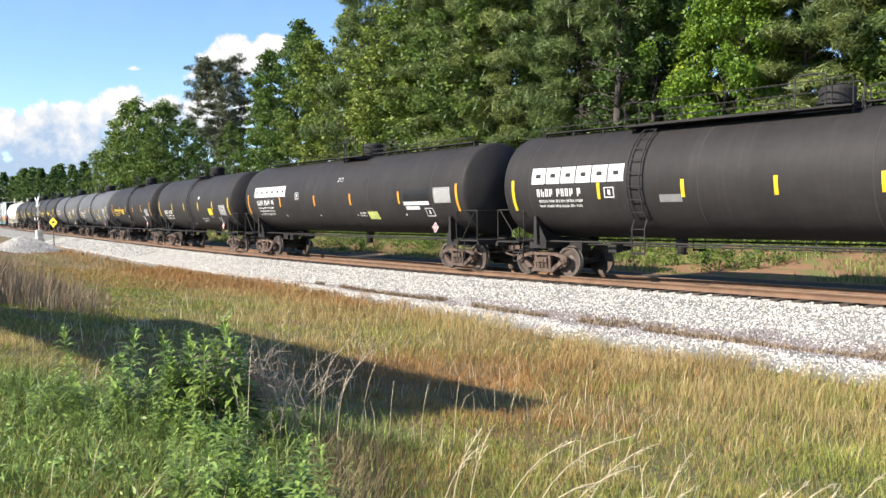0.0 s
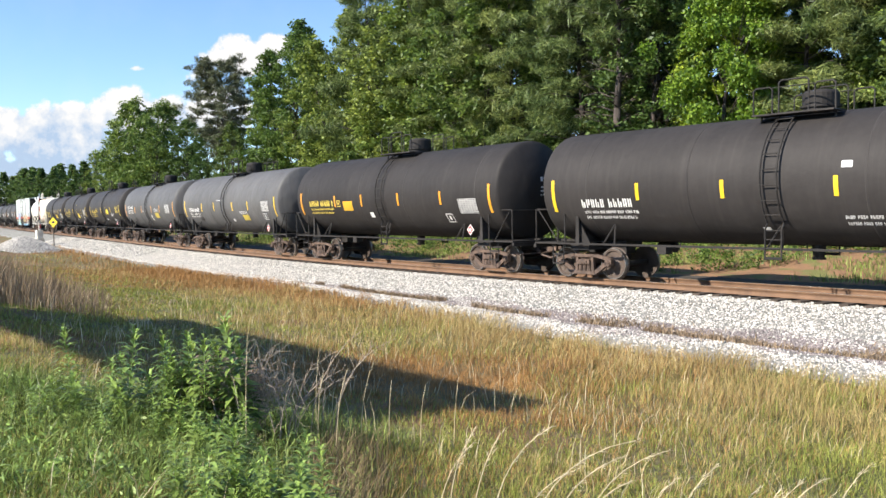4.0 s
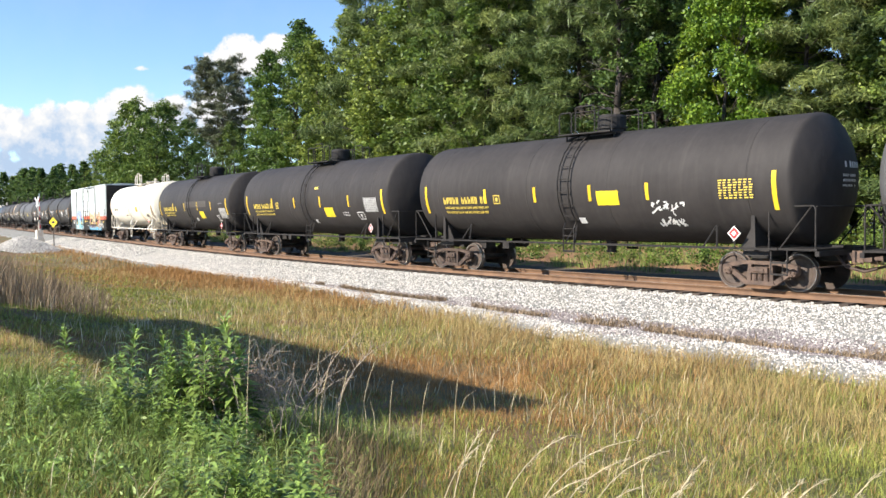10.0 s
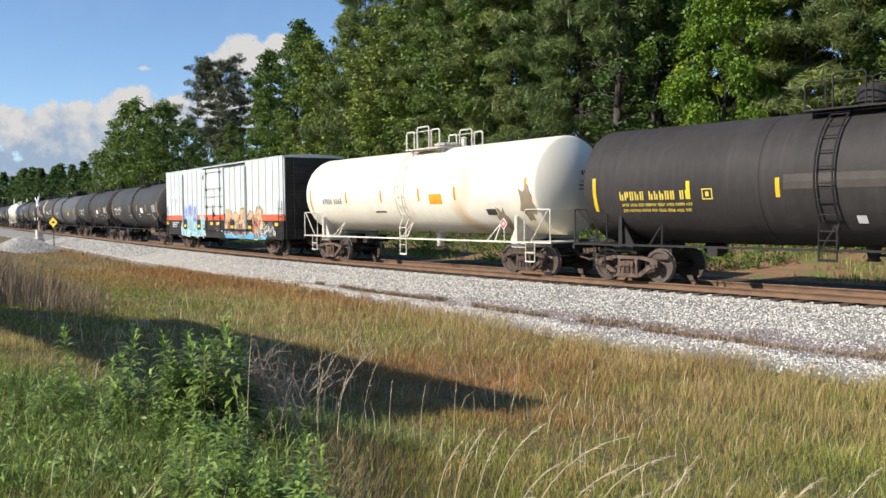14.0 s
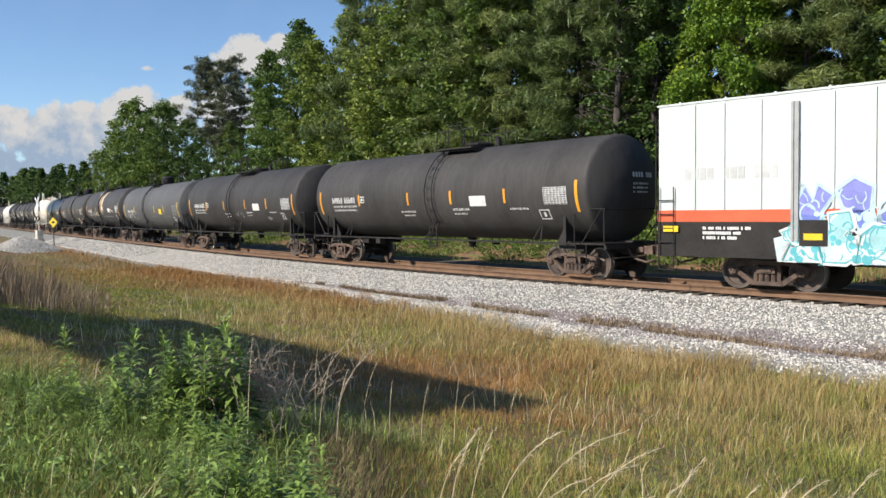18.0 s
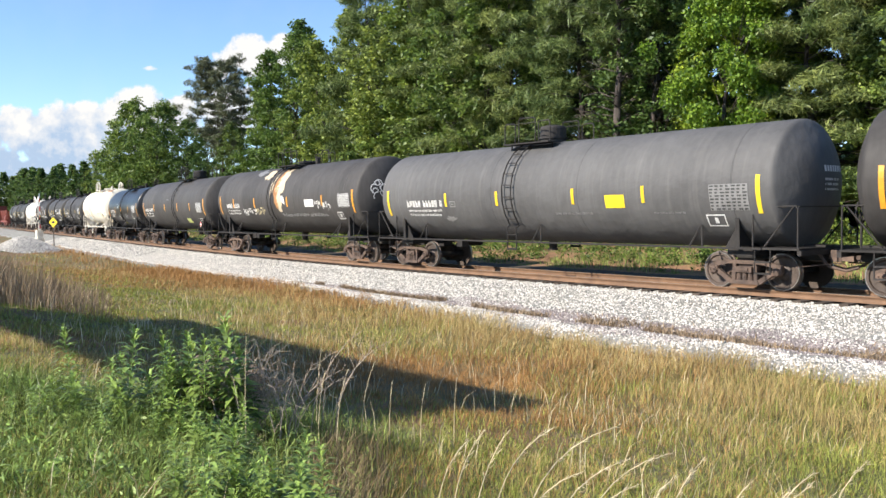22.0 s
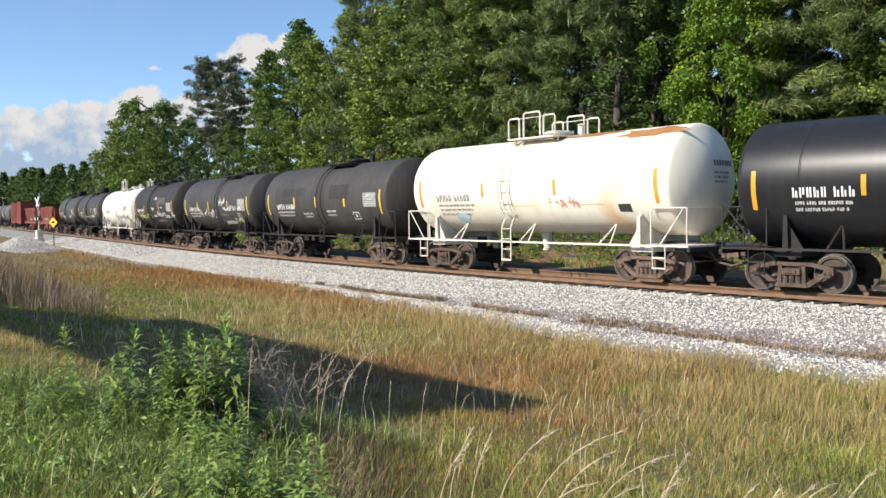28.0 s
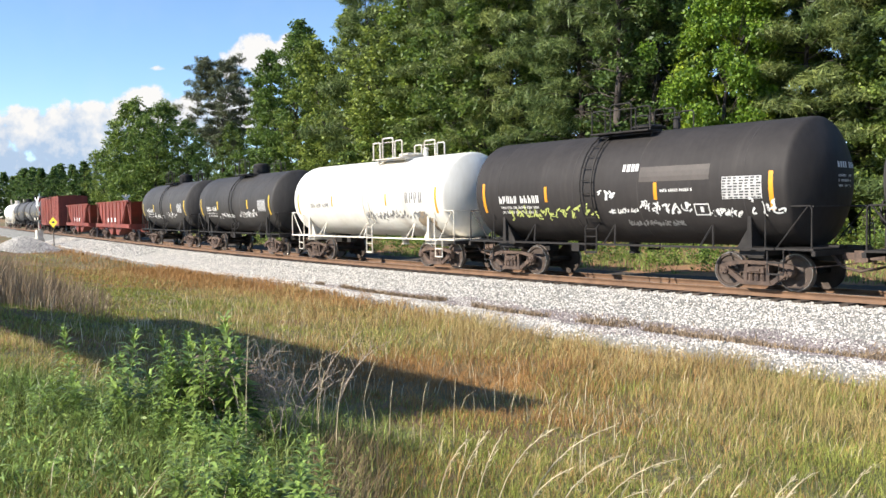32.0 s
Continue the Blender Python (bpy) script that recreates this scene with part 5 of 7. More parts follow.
def hopper_car(name, uL, uR, label):
    """A low open ballast hopper with slope sheets and ribs."""
    half = (uR - uL) / 2
    car = new(name)
    tagged(car, label, "hopper car", group="red ballast hoppers")
    sets = []
    F = M["rust_red"]
    L = half + 1.5
    top, mid = 3.1, 1.35
    for y in (-1.5, 1.5):
        bm = bmesh.new()
        prism(bm, [(-half + 1.6, mid), (half - 1.6, mid), (half + 0.6, top), (-half - 0.6, top)], y - 0.03, y + 0.03)
        part("side_sheet", bm, F, car)
        for i in range(8):
            x = -half + 0.3 + (2 * half - 0.6) * i / 7
            z0 = mid if abs(x) < half - 1.6 else mid + (abs(x) - half + 1.6) * (top - mid) / 2.2
            bm = bmesh.new()
            yy = y + math.copysign(0.06, y)
            box(bm, x - 0.05, x + 0.05, min(y, yy + (yy - y) * 0.5), max(y, yy + (yy - y) * 0.5), z0, top)
            part("side_rib", bm, F, car)
        bm = bmesh.new()
        box(bm, -L, L, y - 0.08, y + 0.08, top, top + 0.1)
        box(bm, -L, L, y - 0.07, y + 0.07, mid - 0.3, mid)
        part("side_rail", bm, F, car)
        for k in range(3):
            bm = bmesh.new()
            x = -1.6 + 1.5 * k
            w = math.copysign(0.004, y)
            box(bm, x, x + 0.8, min(y + 8 * w, y + 9 * w), max(y + 8 * w, y + 9 * w), mid + 0.15, mid + 0.5)
            part("lettering", bm, M["letter_white"], car)
    for s in (-1, 1):
        bm = bmesh.new()
        A = [(s * (half + 0.6), top), (s * (half - 1.6), mid - 0.2), (s * (half - 1.7), mid - 0.2), (s * (half + 0.5), top)]
        prism(bm, A if s > 0 else A[::-1], -1.46, 1.46)
        bmesh.ops.recalc_face_normals(bm, faces=bm.faces[:])
        part("slope_sheet", bm, F, car)
        bm = bmesh.new()
        for y in (-1.4, 1.4):
            rod(bm, (s * (L - 0.1), y, mid - 0.2), (s * (L - 0.1), y, top), 0.05)
            rod(bm, (s * (L - 0.1), y, mid), (s * (half + 0.3), y, top), 0.04)
        box(bm, s * L - 0.1, s * L + 0.1, -1.5, 1.5, mid - 0.4, mid)
        part("end_frame", bm, F, car)
        truck(car, s * half, sets)
        part("coupler", coupler_mesh, M["truck_iron"], car, at=pose(s * (L - 0.1), 0, 0, 0, 0, 0 if s > 0 else 180), key="coupler")
        bm = bmesh.new()
        prism(bm, [(s * 0.3, mid - 0.05), (s * (half - 1.8), mid - 0.05), (s * 1.6, 0.45), (s * 0.9, 0.45)], -1.3, 1.3)
        bmesh.ops.recalc_face_normals(bm, faces=bm.faces[:])
        part("discharge_door", bm, F, car)
    bm = bmesh.new()
    box(bm, -L, L, -0.2, 0.2, 0.75, 1.1)
    part("centre_sill", bm, F, car)
    CARS.append((car, uL, uR, sets))
    return car


def stencils(x0, x1, z, ink, lines=2):
    """The reporting mark as blocks, with lines of small figures under it."""
    out = [("text", x0, x1, z, z + 0.23, ink)]
    for i in range(lines):
        out.append(("text", x0 + 0.05, x1 - 0.1 * i, z - 0.17 - 0.15 * i, z - 0.09 - 0.15 * i, ink))
    return tuple(out)


def make_train():
    W, D = "letter_white", "letter_dark"
    P = lambda x0, x1, z0, z1, m: ("panel", x0, x1, z0, z1, m)
    # two long tank cars with a white company name drawn as plain blocks
    name_blocks = tuple(("block", -8.1 + 0.59 * i, -8.1 + 0.59 * i + 0.54, 2.9, 3.38, W) for i in range(6))
    tank_car("tank_car", 166.42, 182.8, "tank_black", "frame_black", "long black tank car with white name blocks and yellow strips", R=1.60, zc=2.88, dz=-0.08, ladder_x=-4.2, dome_x=0.6, skirt=True, stripe_x=[-5.5, -2.7, -0.1, 2.4, 5.0],
             marks=name_blocks + stencils(-7.9, -6.1, 2.52, W) + (("frame", -5.3, -4.95, 2.45, 2.75, W), P(-3.45, -2.75, 2.3, 2.5, "patch_grey")))
    tank_car("tank_car", 145.87, 162.23, "tank_black", "frame_black", "long black tank car with white name blocks and orange strips", R=1.60, zc=2.88, dz=-0.08, ladder=False, dome_x=0.8, skirt=True, stripes="orange", stripe_x=[-5.2, -1.7, 1.5, 5.2],
             marks=name_blocks + stencils(-7.8, -5.9, 2.52, W, 3) + (("frame", -3.55, -3.2, 2.75, 3.05, W), ("text", 2.0, 2.5, 2.06, 2.13, W), ("text", 2.0, 2.5, 1.96, 2.02, W), P(2.65, 3.4, 1.85, 2.15, "paint_lime"), P(5.5, 7.15, 2.5, 2.9, "tank_gloss"), P(5.5, 7.15, 2.36, 2.49, W), P(5.6, 6.5, 2.2, 2.32, W),
                    ("table", 7.5, 8.5, 2.42, 2.95, W), ("frame", 6.8, 7.3, 1.95, 2.25, W), ("placard", 7.5, 1.55), ("text", 0.35, 0.85, 3.5, 3.56, W), ("text", 0.35, 0.85, 3.4, 3.45, W)) + tuple(P(x, x + 0.07, 1.98, 2.05, W) for x in (-4.9, -1.5, 1.75, 5.4)))
    # numbers: u of the trucks, paint, ink, strip colour, ladder, strips between the ends, marks
    tank_car("tank_car", 129.03, 141.5, "tank_black", "frame_black", "black tank car with white stencils and a yellow label", ladder_x=0.0, stripe_x=[-3.9, -1.3, 1.58, 4.23],
             marks=stencils(-5.9, -3.95, 2.24, W) + (P(3.35, 4.04, 2.14, 2.5, "label_yellow"), ("table", 5.3, 6.35, 2.12, 2.66, W), ("frame", 4.69, 5.22, 1.7, 1.98, W), ("text", 1.68, 2.8, 1.9, 1.98, W), ("text", 1.7, 2.5, 1.76, 1.83, W), P(1.7, 1.95, 3.05, 3.2, W), ("text", 3.4, 4.1, 2.0, 2.05, W), ("placard", 5.85, 1.55), P(-0.45, -0.25, 1.6, 1.7, W)))
    tank_car("tank_car", 112.95, 124.78, "tank_black", "frame_black", "black tank car with orange-yellow lettering and strips", stripes="orange", stripe_x=[-3.61, -1.46, 1.2, 3.9],
             marks=stencils(-5.85, -3.8, 2.46, "lemon") + (P(-2.94, -2.19, 2.26, 2.64, "label_orange"), ("frame", -3.45, -3.17, 2.42, 2.68, "lemon"), P(-1.0, -0.75, 1.98, 2.18, W), ("table", 4.9, 5.9, 2.1, 2.6, W), ("frame", 4.0, 4.4, 1.8, 2.1, W), ("placard", 5.5, 1.55)))
    for uL, uR, tz, ex, st in ((95.97, 108.6, 2.40, (P(2.44, 3.3, 1.92, 2.2, "label_dull"), ("text", 2.2, 3.3, 2.32, 2.38, W), ("text", 2.2, 3.3, 2.24, 2.29, W), ("table", 5.3, 6.2, 2.35, 2.85, W), ("frame", 5.3, 5.8, 1.95, 2.25, W), P(0.75, 1.0, 1.85, 2.0, W), ("text", -1.2, -0.35, 2.95, 3.03, W)), "yellow"),
                               (79.21, 91.8, 2.70, (P(2.03, 3.0, 2.05, 2.4, "label_dull"), ("text", 1.9, 3.1, 2.62, 2.68, W), ("text", 1.9, 3.1, 2.54, 2.59, W), ("text", 1.9, 3.1, 2.46, 2.51, W), P(0.75, 1.0, 2.06, 2.24, W), P(0.82, 1.07, 1.88, 2.04, W), ("table", 4.9, 6.0, 2.35, 2.9, W), ("text", -1.6, -0.9, 2.5, 2.56, W)), "orange")):
        tank_car("tank_car", uL, uR, "tank_grey", "frame_black", "faded grey tank car with white stencils and buckled skin", dz=-0.21, stripes=st, stripe_x=[-3.85, -1.75, 1.2, 3.47], marks=stencils(-6.2, -4.25, tz, W) + ex + (("placard", 6.0, 1.55), ("blob", -4.3, 1.95, 0.3, 0.12, "tank_black", 5)))
    for uL, uR, yz, yx, sx, ex in ((62.9, 74.97, 2.3, 1.2, [-3.6, -1.3, 0.95, 3.0], (("scrawl", 3.05, 4.05, 1.95, 2.5, W, 3), ("scrawl", 3.2, 4.0, 1.7, 1.95, W, 4), ("table", 5.2, 6.2, 2.4, 2.9, "lemon"), P(0.3, 0.55, 1.78, 1.95, W))),
                           (46.75, 58.6, 2.0, 1.7, [-3.6, -1.15, 1.4, 3.95], (("table", 5.2, 6.2, 2.2, 2.75, W), ("text", 3.28, 3.8, 2.15, 2.2, W), ("text", 3.28, 3.8, 2.05, 2.1, W), ("frame", 4.5, 5.0, 1.9, 2.2, W), P(0.9, 1.25, 3.2, 3.3, "lemon"), P(0.4, 0.6, 1.75, 1.9, W))),
                           (30.3, 42.2, 1.95, 1.7, [-3.6, -1.15, 1.5, 4.0], (("table", 5.35, 6.45, 1.95, 2.5, W), ("frame", 4.65, 5.1, 1.8, 2.12, W), P(0.6, 0.82, 1.8, 1.98, W), ("text", 5.4, 6.0, 2.7, 2.82, "patch_grey"), P(-1.0, 3.2, 2.6, 2.95, "patch_brown")))):
        tank_car("tank_car", uL, uR, "tank_black", "frame_black", "black tank car with yellow lettering and a yellow label", stripe_x=sx,
                 marks=stencils(-5.8, -3.5, 2.42, "lemon") + (P(yx, yx + 0.8, yz, yz + 0.4, "label_yellow"), ("frame", -3.2, -2.9, 2.4, 2.68, "lemon"), ("placard", 5.6, 1.55)) + ex)
    tank_car("tank_car", 13.45, 26.13, "tank_cream", "frame_white", "cream-white tank car with white railings and sooty streaks", R=1.58, zc=2.82, dz=0.0, stripes="orange", dome="low", ladder_x=0.04, stripe_x=[-4.0, -1.34, 1.21, 3.37], end_ink=D,
             marks=stencils(-6.0, -4.3, 2.4, "patch_grey", 0) + (P(1.86, 2.6, 2.3, 2.65, "orange"), P(5.2, 6.2, 2.25, 2.75, "tank_white"), ("placard", 5.9, 1.62), P(-1.97, -1.19, 2.02, 2.08, D), P(4.9, 5.4, 1.9, 2.1, D), ("blob", 7.0, 2.3, 0.35, 0.6, "soot", 3), ("blob", 5.6, 1.75, 0.3, 0.4, "soot", 9)))
    white_boxcar("boxcar", -6.5, 7.4, -9.74, 9.66, 4.78, "white boxcar with an orange band and bright sprayed murals")
    small = (("text", -1.6, -0.7, 2.15, 2.22, W), ("text", -1.5, -0.8, 2.02, 2.08, W), ("text", 1.6, 2.5, 2.2, 2.28, W), ("text", 1.6, 2.3, 2.06, 2.12, W), ("text", 4.6, 5.5, 2.2, 2.27, W))
    for uL, uR, lx in ((-26.6, -12.8, 0.38), (-44.5, -30.85, -0.67)):
        tank_car("tank_car", uL, uR, "tank_worn", "frame_black", "charcoal tank car with white stencils and orange strips", R=1.60, zc=2.82, dome="low", stripes="orange", ladder_x=lx, stripe_x=[-4.5, -1.6 if lx < 0 else -1.05, 1.55, 4.4],
                 marks=stencils(-6.6, -4.7, 2.55, W) + small + (P(2.6, 3.45, 2.34, 2.68, W), ("table", 6.2, 7.2, 2.35, 2.87, W), ("frame", 5.9, 6.35, 1.9, 2.2, W), ("frame", -4.4, -4.1, 2.55, 2.8, W)) + ((("scrawl", 0.1, 0.9, 2.0, 2.4, "patch_grey", 71), ("blob", 4.4, 1.95, 0.25, 0.1, "patch_grey", 6)) if lx < 0 else ()))
    tank_car("tank_car", -62.8, -48.65, "tank_grey", "frame_black", "faded grey tank car with buckled skin and a yellow label", R=1.60, zc=2.84, dz=-0.22, ladder_x=-1.05, stripe_x=[-4.31, -1.65, 1.71, 4.3],
             marks=stencils(-6.6, -4.6, 2.42, W) + (P(2.95, 3.65, 2.3, 2.66, "label_yellow"), ("table", 6.4, 7.5, 2.2, 2.85, "patch_grey"), ("frame", 6.2, 6.75, 1.8, 2.1, W), ("frame", -4.1, -3.8, 2.4, 2.6, "patch_grey"), ("text", 0.9, 2.4, 2.12, 2.18, "patch_grey"), ("text", 4.6, 5.6, 2.12, 2.18, "patch_grey"), ("blob", -4.2, 2.0, 0.3, 0.1, "patch_grey", 8)))
    tank_car("tank_car", -80.45, -66.85, "tank_worn", "frame_black", "charcoal tank car with peeled cream patches and white tags", R=1.60, zc=2.82, dz=-0.08, dome="low", stripes="orange", ladder_x=-0.7, stripe_x=[-5.6, -2.8, 1.13, 4.73],
             marks=stencils(-6.6, -4.8, 2.42, W) + (P(3.0, 3.9, 2.4, 2.72, W), ("table", 6.2, 7.2, 2.35, 2.9, W), ("frame", 5.9, 6.4, 1.85, 2.15, W), ("scrawl", -4.4, -2.6, 2.0, 2.45, W, 11), ("scrawl", -2.7, -1.8, 2.05, 2.5, "paint_cream", 14), ("scrawl", 4.0, 5.4, 2.25, 2.7, W, 12), ("scrawl", 0.3, 5.0, 1.95, 2.15, "patch_grey", 13),
                    ("headtag", 2.75, 3.4, W, 5), ("blob", -1.8, 4.0, 0.5, 0.26, "bare_cream", 1), ("blob", -3.2, 4.15, 0.5, 0.16, "patch_grey", 2), ("blob", 0.25, 3.6, 0.5, 0.85, "bare_cream", 3), ("blob", -0.15, 3.35, 0.28, 0.95, "bare_rust", 2), ("blob", -0.75, 3.5, 0.2, 0.6, "bare_cream", 7), ("blob", 0.3, 2.65, 0.26, 0.5, "bare_cream", 6), ("blob", 0.7, 2.75, 0.2, 0.2, W, 4)))
    tank_car("tank_car", -97.7, -84.9, "tank_worn", "frame_black", "plain grey tank car with orange strips and a lime label", R=1.60, zc=2.82, stripes="orange", ladder_x=0.88, stripe_x=[-4.23, -1.44, 1.56, 4.28],
             marks=stencils(-6.6, -4.6, 2.40, W) + (P(2.87, 3.65, 1.68, 1.94, "paint_lime"), ("table", 5.6, 6.6, 2.3, 2.85, W), ("frame", 5.6, 6.2, 1.6, 1.95, W), ("text", -0.9, -0.4, 3.1, 3.2, "patch_grey"), ("placard", 6.3, 1.6)))
    K = dict(R=1.54, zc=2.76, dome="low")
    tank_car("tank_car", -111.05, -101.9, "tank_gloss", "frame_black", "short glossy black tank car with orange strips", stripes="orange", stripe_x=[-2.7, -0.45, 2.3], marks=stencils(-4.33, -2.95, 2.4, W) + (("text", -1.85, -1.35, 2.98, 3.05, W), ("text", -1.85, -1.35, 2.88, 2.94, W), ("text", -1.85, -1.35, 2.78, 2.84, W), ("text", -1.75, -1.05, 2.05, 2.11, W), ("text", -1.75, -1.05, 1.95, 2.01, W), ("text", -1.75, -1.2, 1.85, 1.9, W), ("text", 1.1, 1.7, 2.2, 2.26, W), ("text", 1.1, 1.7, 2.1, 2.16, W), ("text", 1.1, 1.5, 2.0, 2.05, W), P(-0.75, -0.35, 1.55, 1.66, "paint_lime"), ("table", 3.6, 4.7, 2.35, 2.9, W), ("frame", 3.2, 3.6, 1.9, 2.2, W)), **K)
    tank_car("tank_car", -124.35, -115.25, "tank_cream", "frame_white", "short cream tank car with rust streaks and white railings", stripes="orange", dz=0.07, ladder_x=-0.74, stripe_x=[-1.85, 1.47], end_ink="patch_grey",
             marks=stencils(-4.33, -2.4, 2.3, "patch_grey", 3) + (P(3.85, 4.3, 1.9, 2.12, D), ("scrawl", 1.2, 2.3, 2.0, 2.4, "paint_pink", 23), ("text", -0.4, 0.5, 2.1, 2.15, "paint_cream"), ("text", 2.4, 3.4, 2.1, 2.15, "paint_cream"), ("blob", 4.6, 4.1, 1.2, 0.14, "bare_rust", 3), ("blob", 2.0, 4.2, 1.4, 0.07, "bare_rust", 5), ("blob", -3.2, 1.75, 0.4, 0.2, "paint_pale", 8)), **K)
    tank_car("tank_car", -137.47, -128.45, "tank_worn", "frame_black", "short charcoal tank car with repainted patches", ladder_x=0.22, stripe_x=[-2.36, -0.25, 2.34],
             marks=stencils(-4.23, -2.5, 2.36, W) + (P(-3.6, -1.4, 2.95, 3.3, "tank_black"), P(1.0, 2.6, 2.75, 3.35, "tank_black"), ("text", -1.6, -0.7, 2.1, 2.18, W), ("text", -1.5, -0.8, 1.98, 2.04, W), ("text", 0.7, 1.5, 2.2, 2.28, W), ("text", 0.7, 1.5, 2.05, 2.12, W), ("table", 3.9, 4.9, 2.4, 2.95, W), ("frame", 2.9, 3.4, 1.9, 2.2, W)), **K)
    tank_car("tank_car", -150.81, -141.7, "tank_worn", "frame_black", "short charcoal tank car covered in white and yellow tags", ladder_x=0.74, stripe_x=[-2.85, -0.9, 2.32],
             marks=stencils(-4.4, -2.6, 2.36, W) + (("table", 3.9, 4.9, 2.35, 2.95, W), ("scrawl", -2.7, 0.2, 1.95, 2.6, W, 21), ("scrawl", 0.9, 1.8, 2.6, 3.2, W, 22), ("scrawl", 1.6, 4.2, 2.3, 2.65, W, 24), ("scrawl", 1.0, 2.9, 1.62, 1.85, W, 25), ("scrawl", 2.9, 4.0, 1.7, 2.0, "paint_cream", 26), ("frame", 3.6, 4.1, 1.95, 2.2, W), ("text", 1.1, 2.2, 2.1, 2.2, "patch_grey")), **K)
    tank_car("tank_car", -164.0, -155.2, "tank_black", "frame_black", "short black tank car with lime and white tags", stripes="orange", ladder_x=-0.63, stripe_x=[-2.32, 1.74],
             marks=stencils(-4.41, -2.7, 2.4, W) + (("table", 3.77, 4.86, 2.4, 2.95, W), ("scrawl", -4.0, -0.5, 1.85, 2.4, "paint_lime", 31), ("scrawl", -0.27, 0.51, 2.4, 2.9, W, 32), ("scrawl", 1.18, 2.7, 2.0, 2.45, W, 33), ("scrawl", 0.1, 1.1, 2.05, 2.25, W, 37), ("scrawl", 3.3, 4.2, 1.95, 2.2, W, 34), ("scrawl", 4.45, 5.2, 1.95, 2.45, W, 35), ("frame", 2.9, 3.35, 2.0, 2.3, W), ("text", 1.9, 2.9, 2.62, 2.7, W), ("scrawl", 0.6, 2.4, 1.7, 1.9, "patch_grey", 36), ("text", 0.6, 1.2, 3.2, 3.4, W), P(1.2, 3.4, 2.9, 3.3, "patch_brown")), **dict(K, R=1.60, zc=2.80))
    tank_car("tank_car", -177.4, -168.1, "tank_white", "frame_white", "short white tank car with soot and a pale tag", stripes="orange", ladder_x=0.7, stripe_x=[-2.23, 2.04], end_ink="patch_grey", marks=(("scrawl", 0.4, 4.6, 1.85, 2.3, "patch_grey", 41), ("text", 3.4, 4.4, 2.5, 2.9, "patch_grey"), ("blob", 4.4, 1.8, 0.5, 0.35, "soot", 2), ("text", -4.2, -2.6, 2.4, 2.6, "patch_grey")), **K)
    for uL, uR, sd in ((-190.9, -182.1, 51), (-204.95, -195.8, 61)):
        tank_car("tank_car", uL, uR, "tank_worn", "frame_black", "short charcoal tank car with white tags", stripe_x=[-2.3, 2.2], marks=stencils(-4.2, -2.6, 2.36, W) + (("table", 3.6, 4.6, 2.3, 2.85, W), ("scrawl", -2.4, 0.0, 1.9, 2.3, W, sd), ("scrawl", 0.8, 3.2, 1.95, 2.4, W, sd + 1)), **dict(K, dome="housing"))
    for uL, uR in ((-223.5, -212.0), (-242.0, -230.5)):
        hopper_car("hopper_car", uL, uR, "oxide-red open ballast hopper car with sloped ends")
    box_car("boxcar", -264.0, -251.0, -8.2, 8.2, 4.4, 0.95, "rust_red", "oxide-red old boxcar with a sliding door")
    tank_car("tank_car", -284.5, -271.5, "tank_grey", "frame_black", "faded grey tank car with yellow strips", marks=stencils(-6.0, -4.2, 2.4, W))
    tank_car("tank_car", -303.0, -290.5, "tank_grey", "frame_black", "faded grey tank car with yellow strips", marks=stencils(-6.0, -4.2, 2.4, W))
    tank_car("tank_car", -321.5, -309.0, "tank_white", "frame_white", "white tank car with white railings and orange strips", stripes="orange", end_ink="patch_grey")


make_train()

# ---- woods ----
def leaf_cloud(centres, radii, count, size, rng, flat=0.8, long=1.0, wide=0.55):
    """Leaf sheets (kite-shaped quads) through many clumps, most of them in the outer part."""
    k = len(centres)
    w = radii ** 2
    which = rng.choice(k, count, p=w / w.sum())
    v = rng.normal(size=(count, 3))
    v /= np.linalg.norm(v, axis=1, keepdims=True)
    r = radii[which] * (rng.random(count) ** 0.45) * rng.uniform(0.8, 1.35, count)
    p = centres[which] + v * r[:, None] * np.array([1, 1, flat])
    n = rng.normal(size=(count, 3)) + np.array([0, 0, 0.5]) + 0.35 * v
    n /= np.linalg.norm(n, axis=1, keepdims=True)
    a = np.cross(n, rng.normal(size=(count, 3)))
    a /= np.linalg.norm(a, axis=1, keepdims=True)
    b = np.cross(n, a)
    s = size * rng.uniform(0.55, 1.4, (count, 1))
    tip, side = a * s * long, b * s * wide
    q = np.stack([p - tip, p + side, p + tip - np.array([0, 0, 0.25]) * s, p - side], 1)
    return q.reshape(-1, 3), np.arange(count * 4).reshape(count, 4)


def limb_mesh(name, segments):
    bm = bmesh.new()
    for a, b, r1, r2 in segments:
        rod(bm, a, b, r1, 6, r2)
    return mesh_of(name, bm, M["bark"], True)


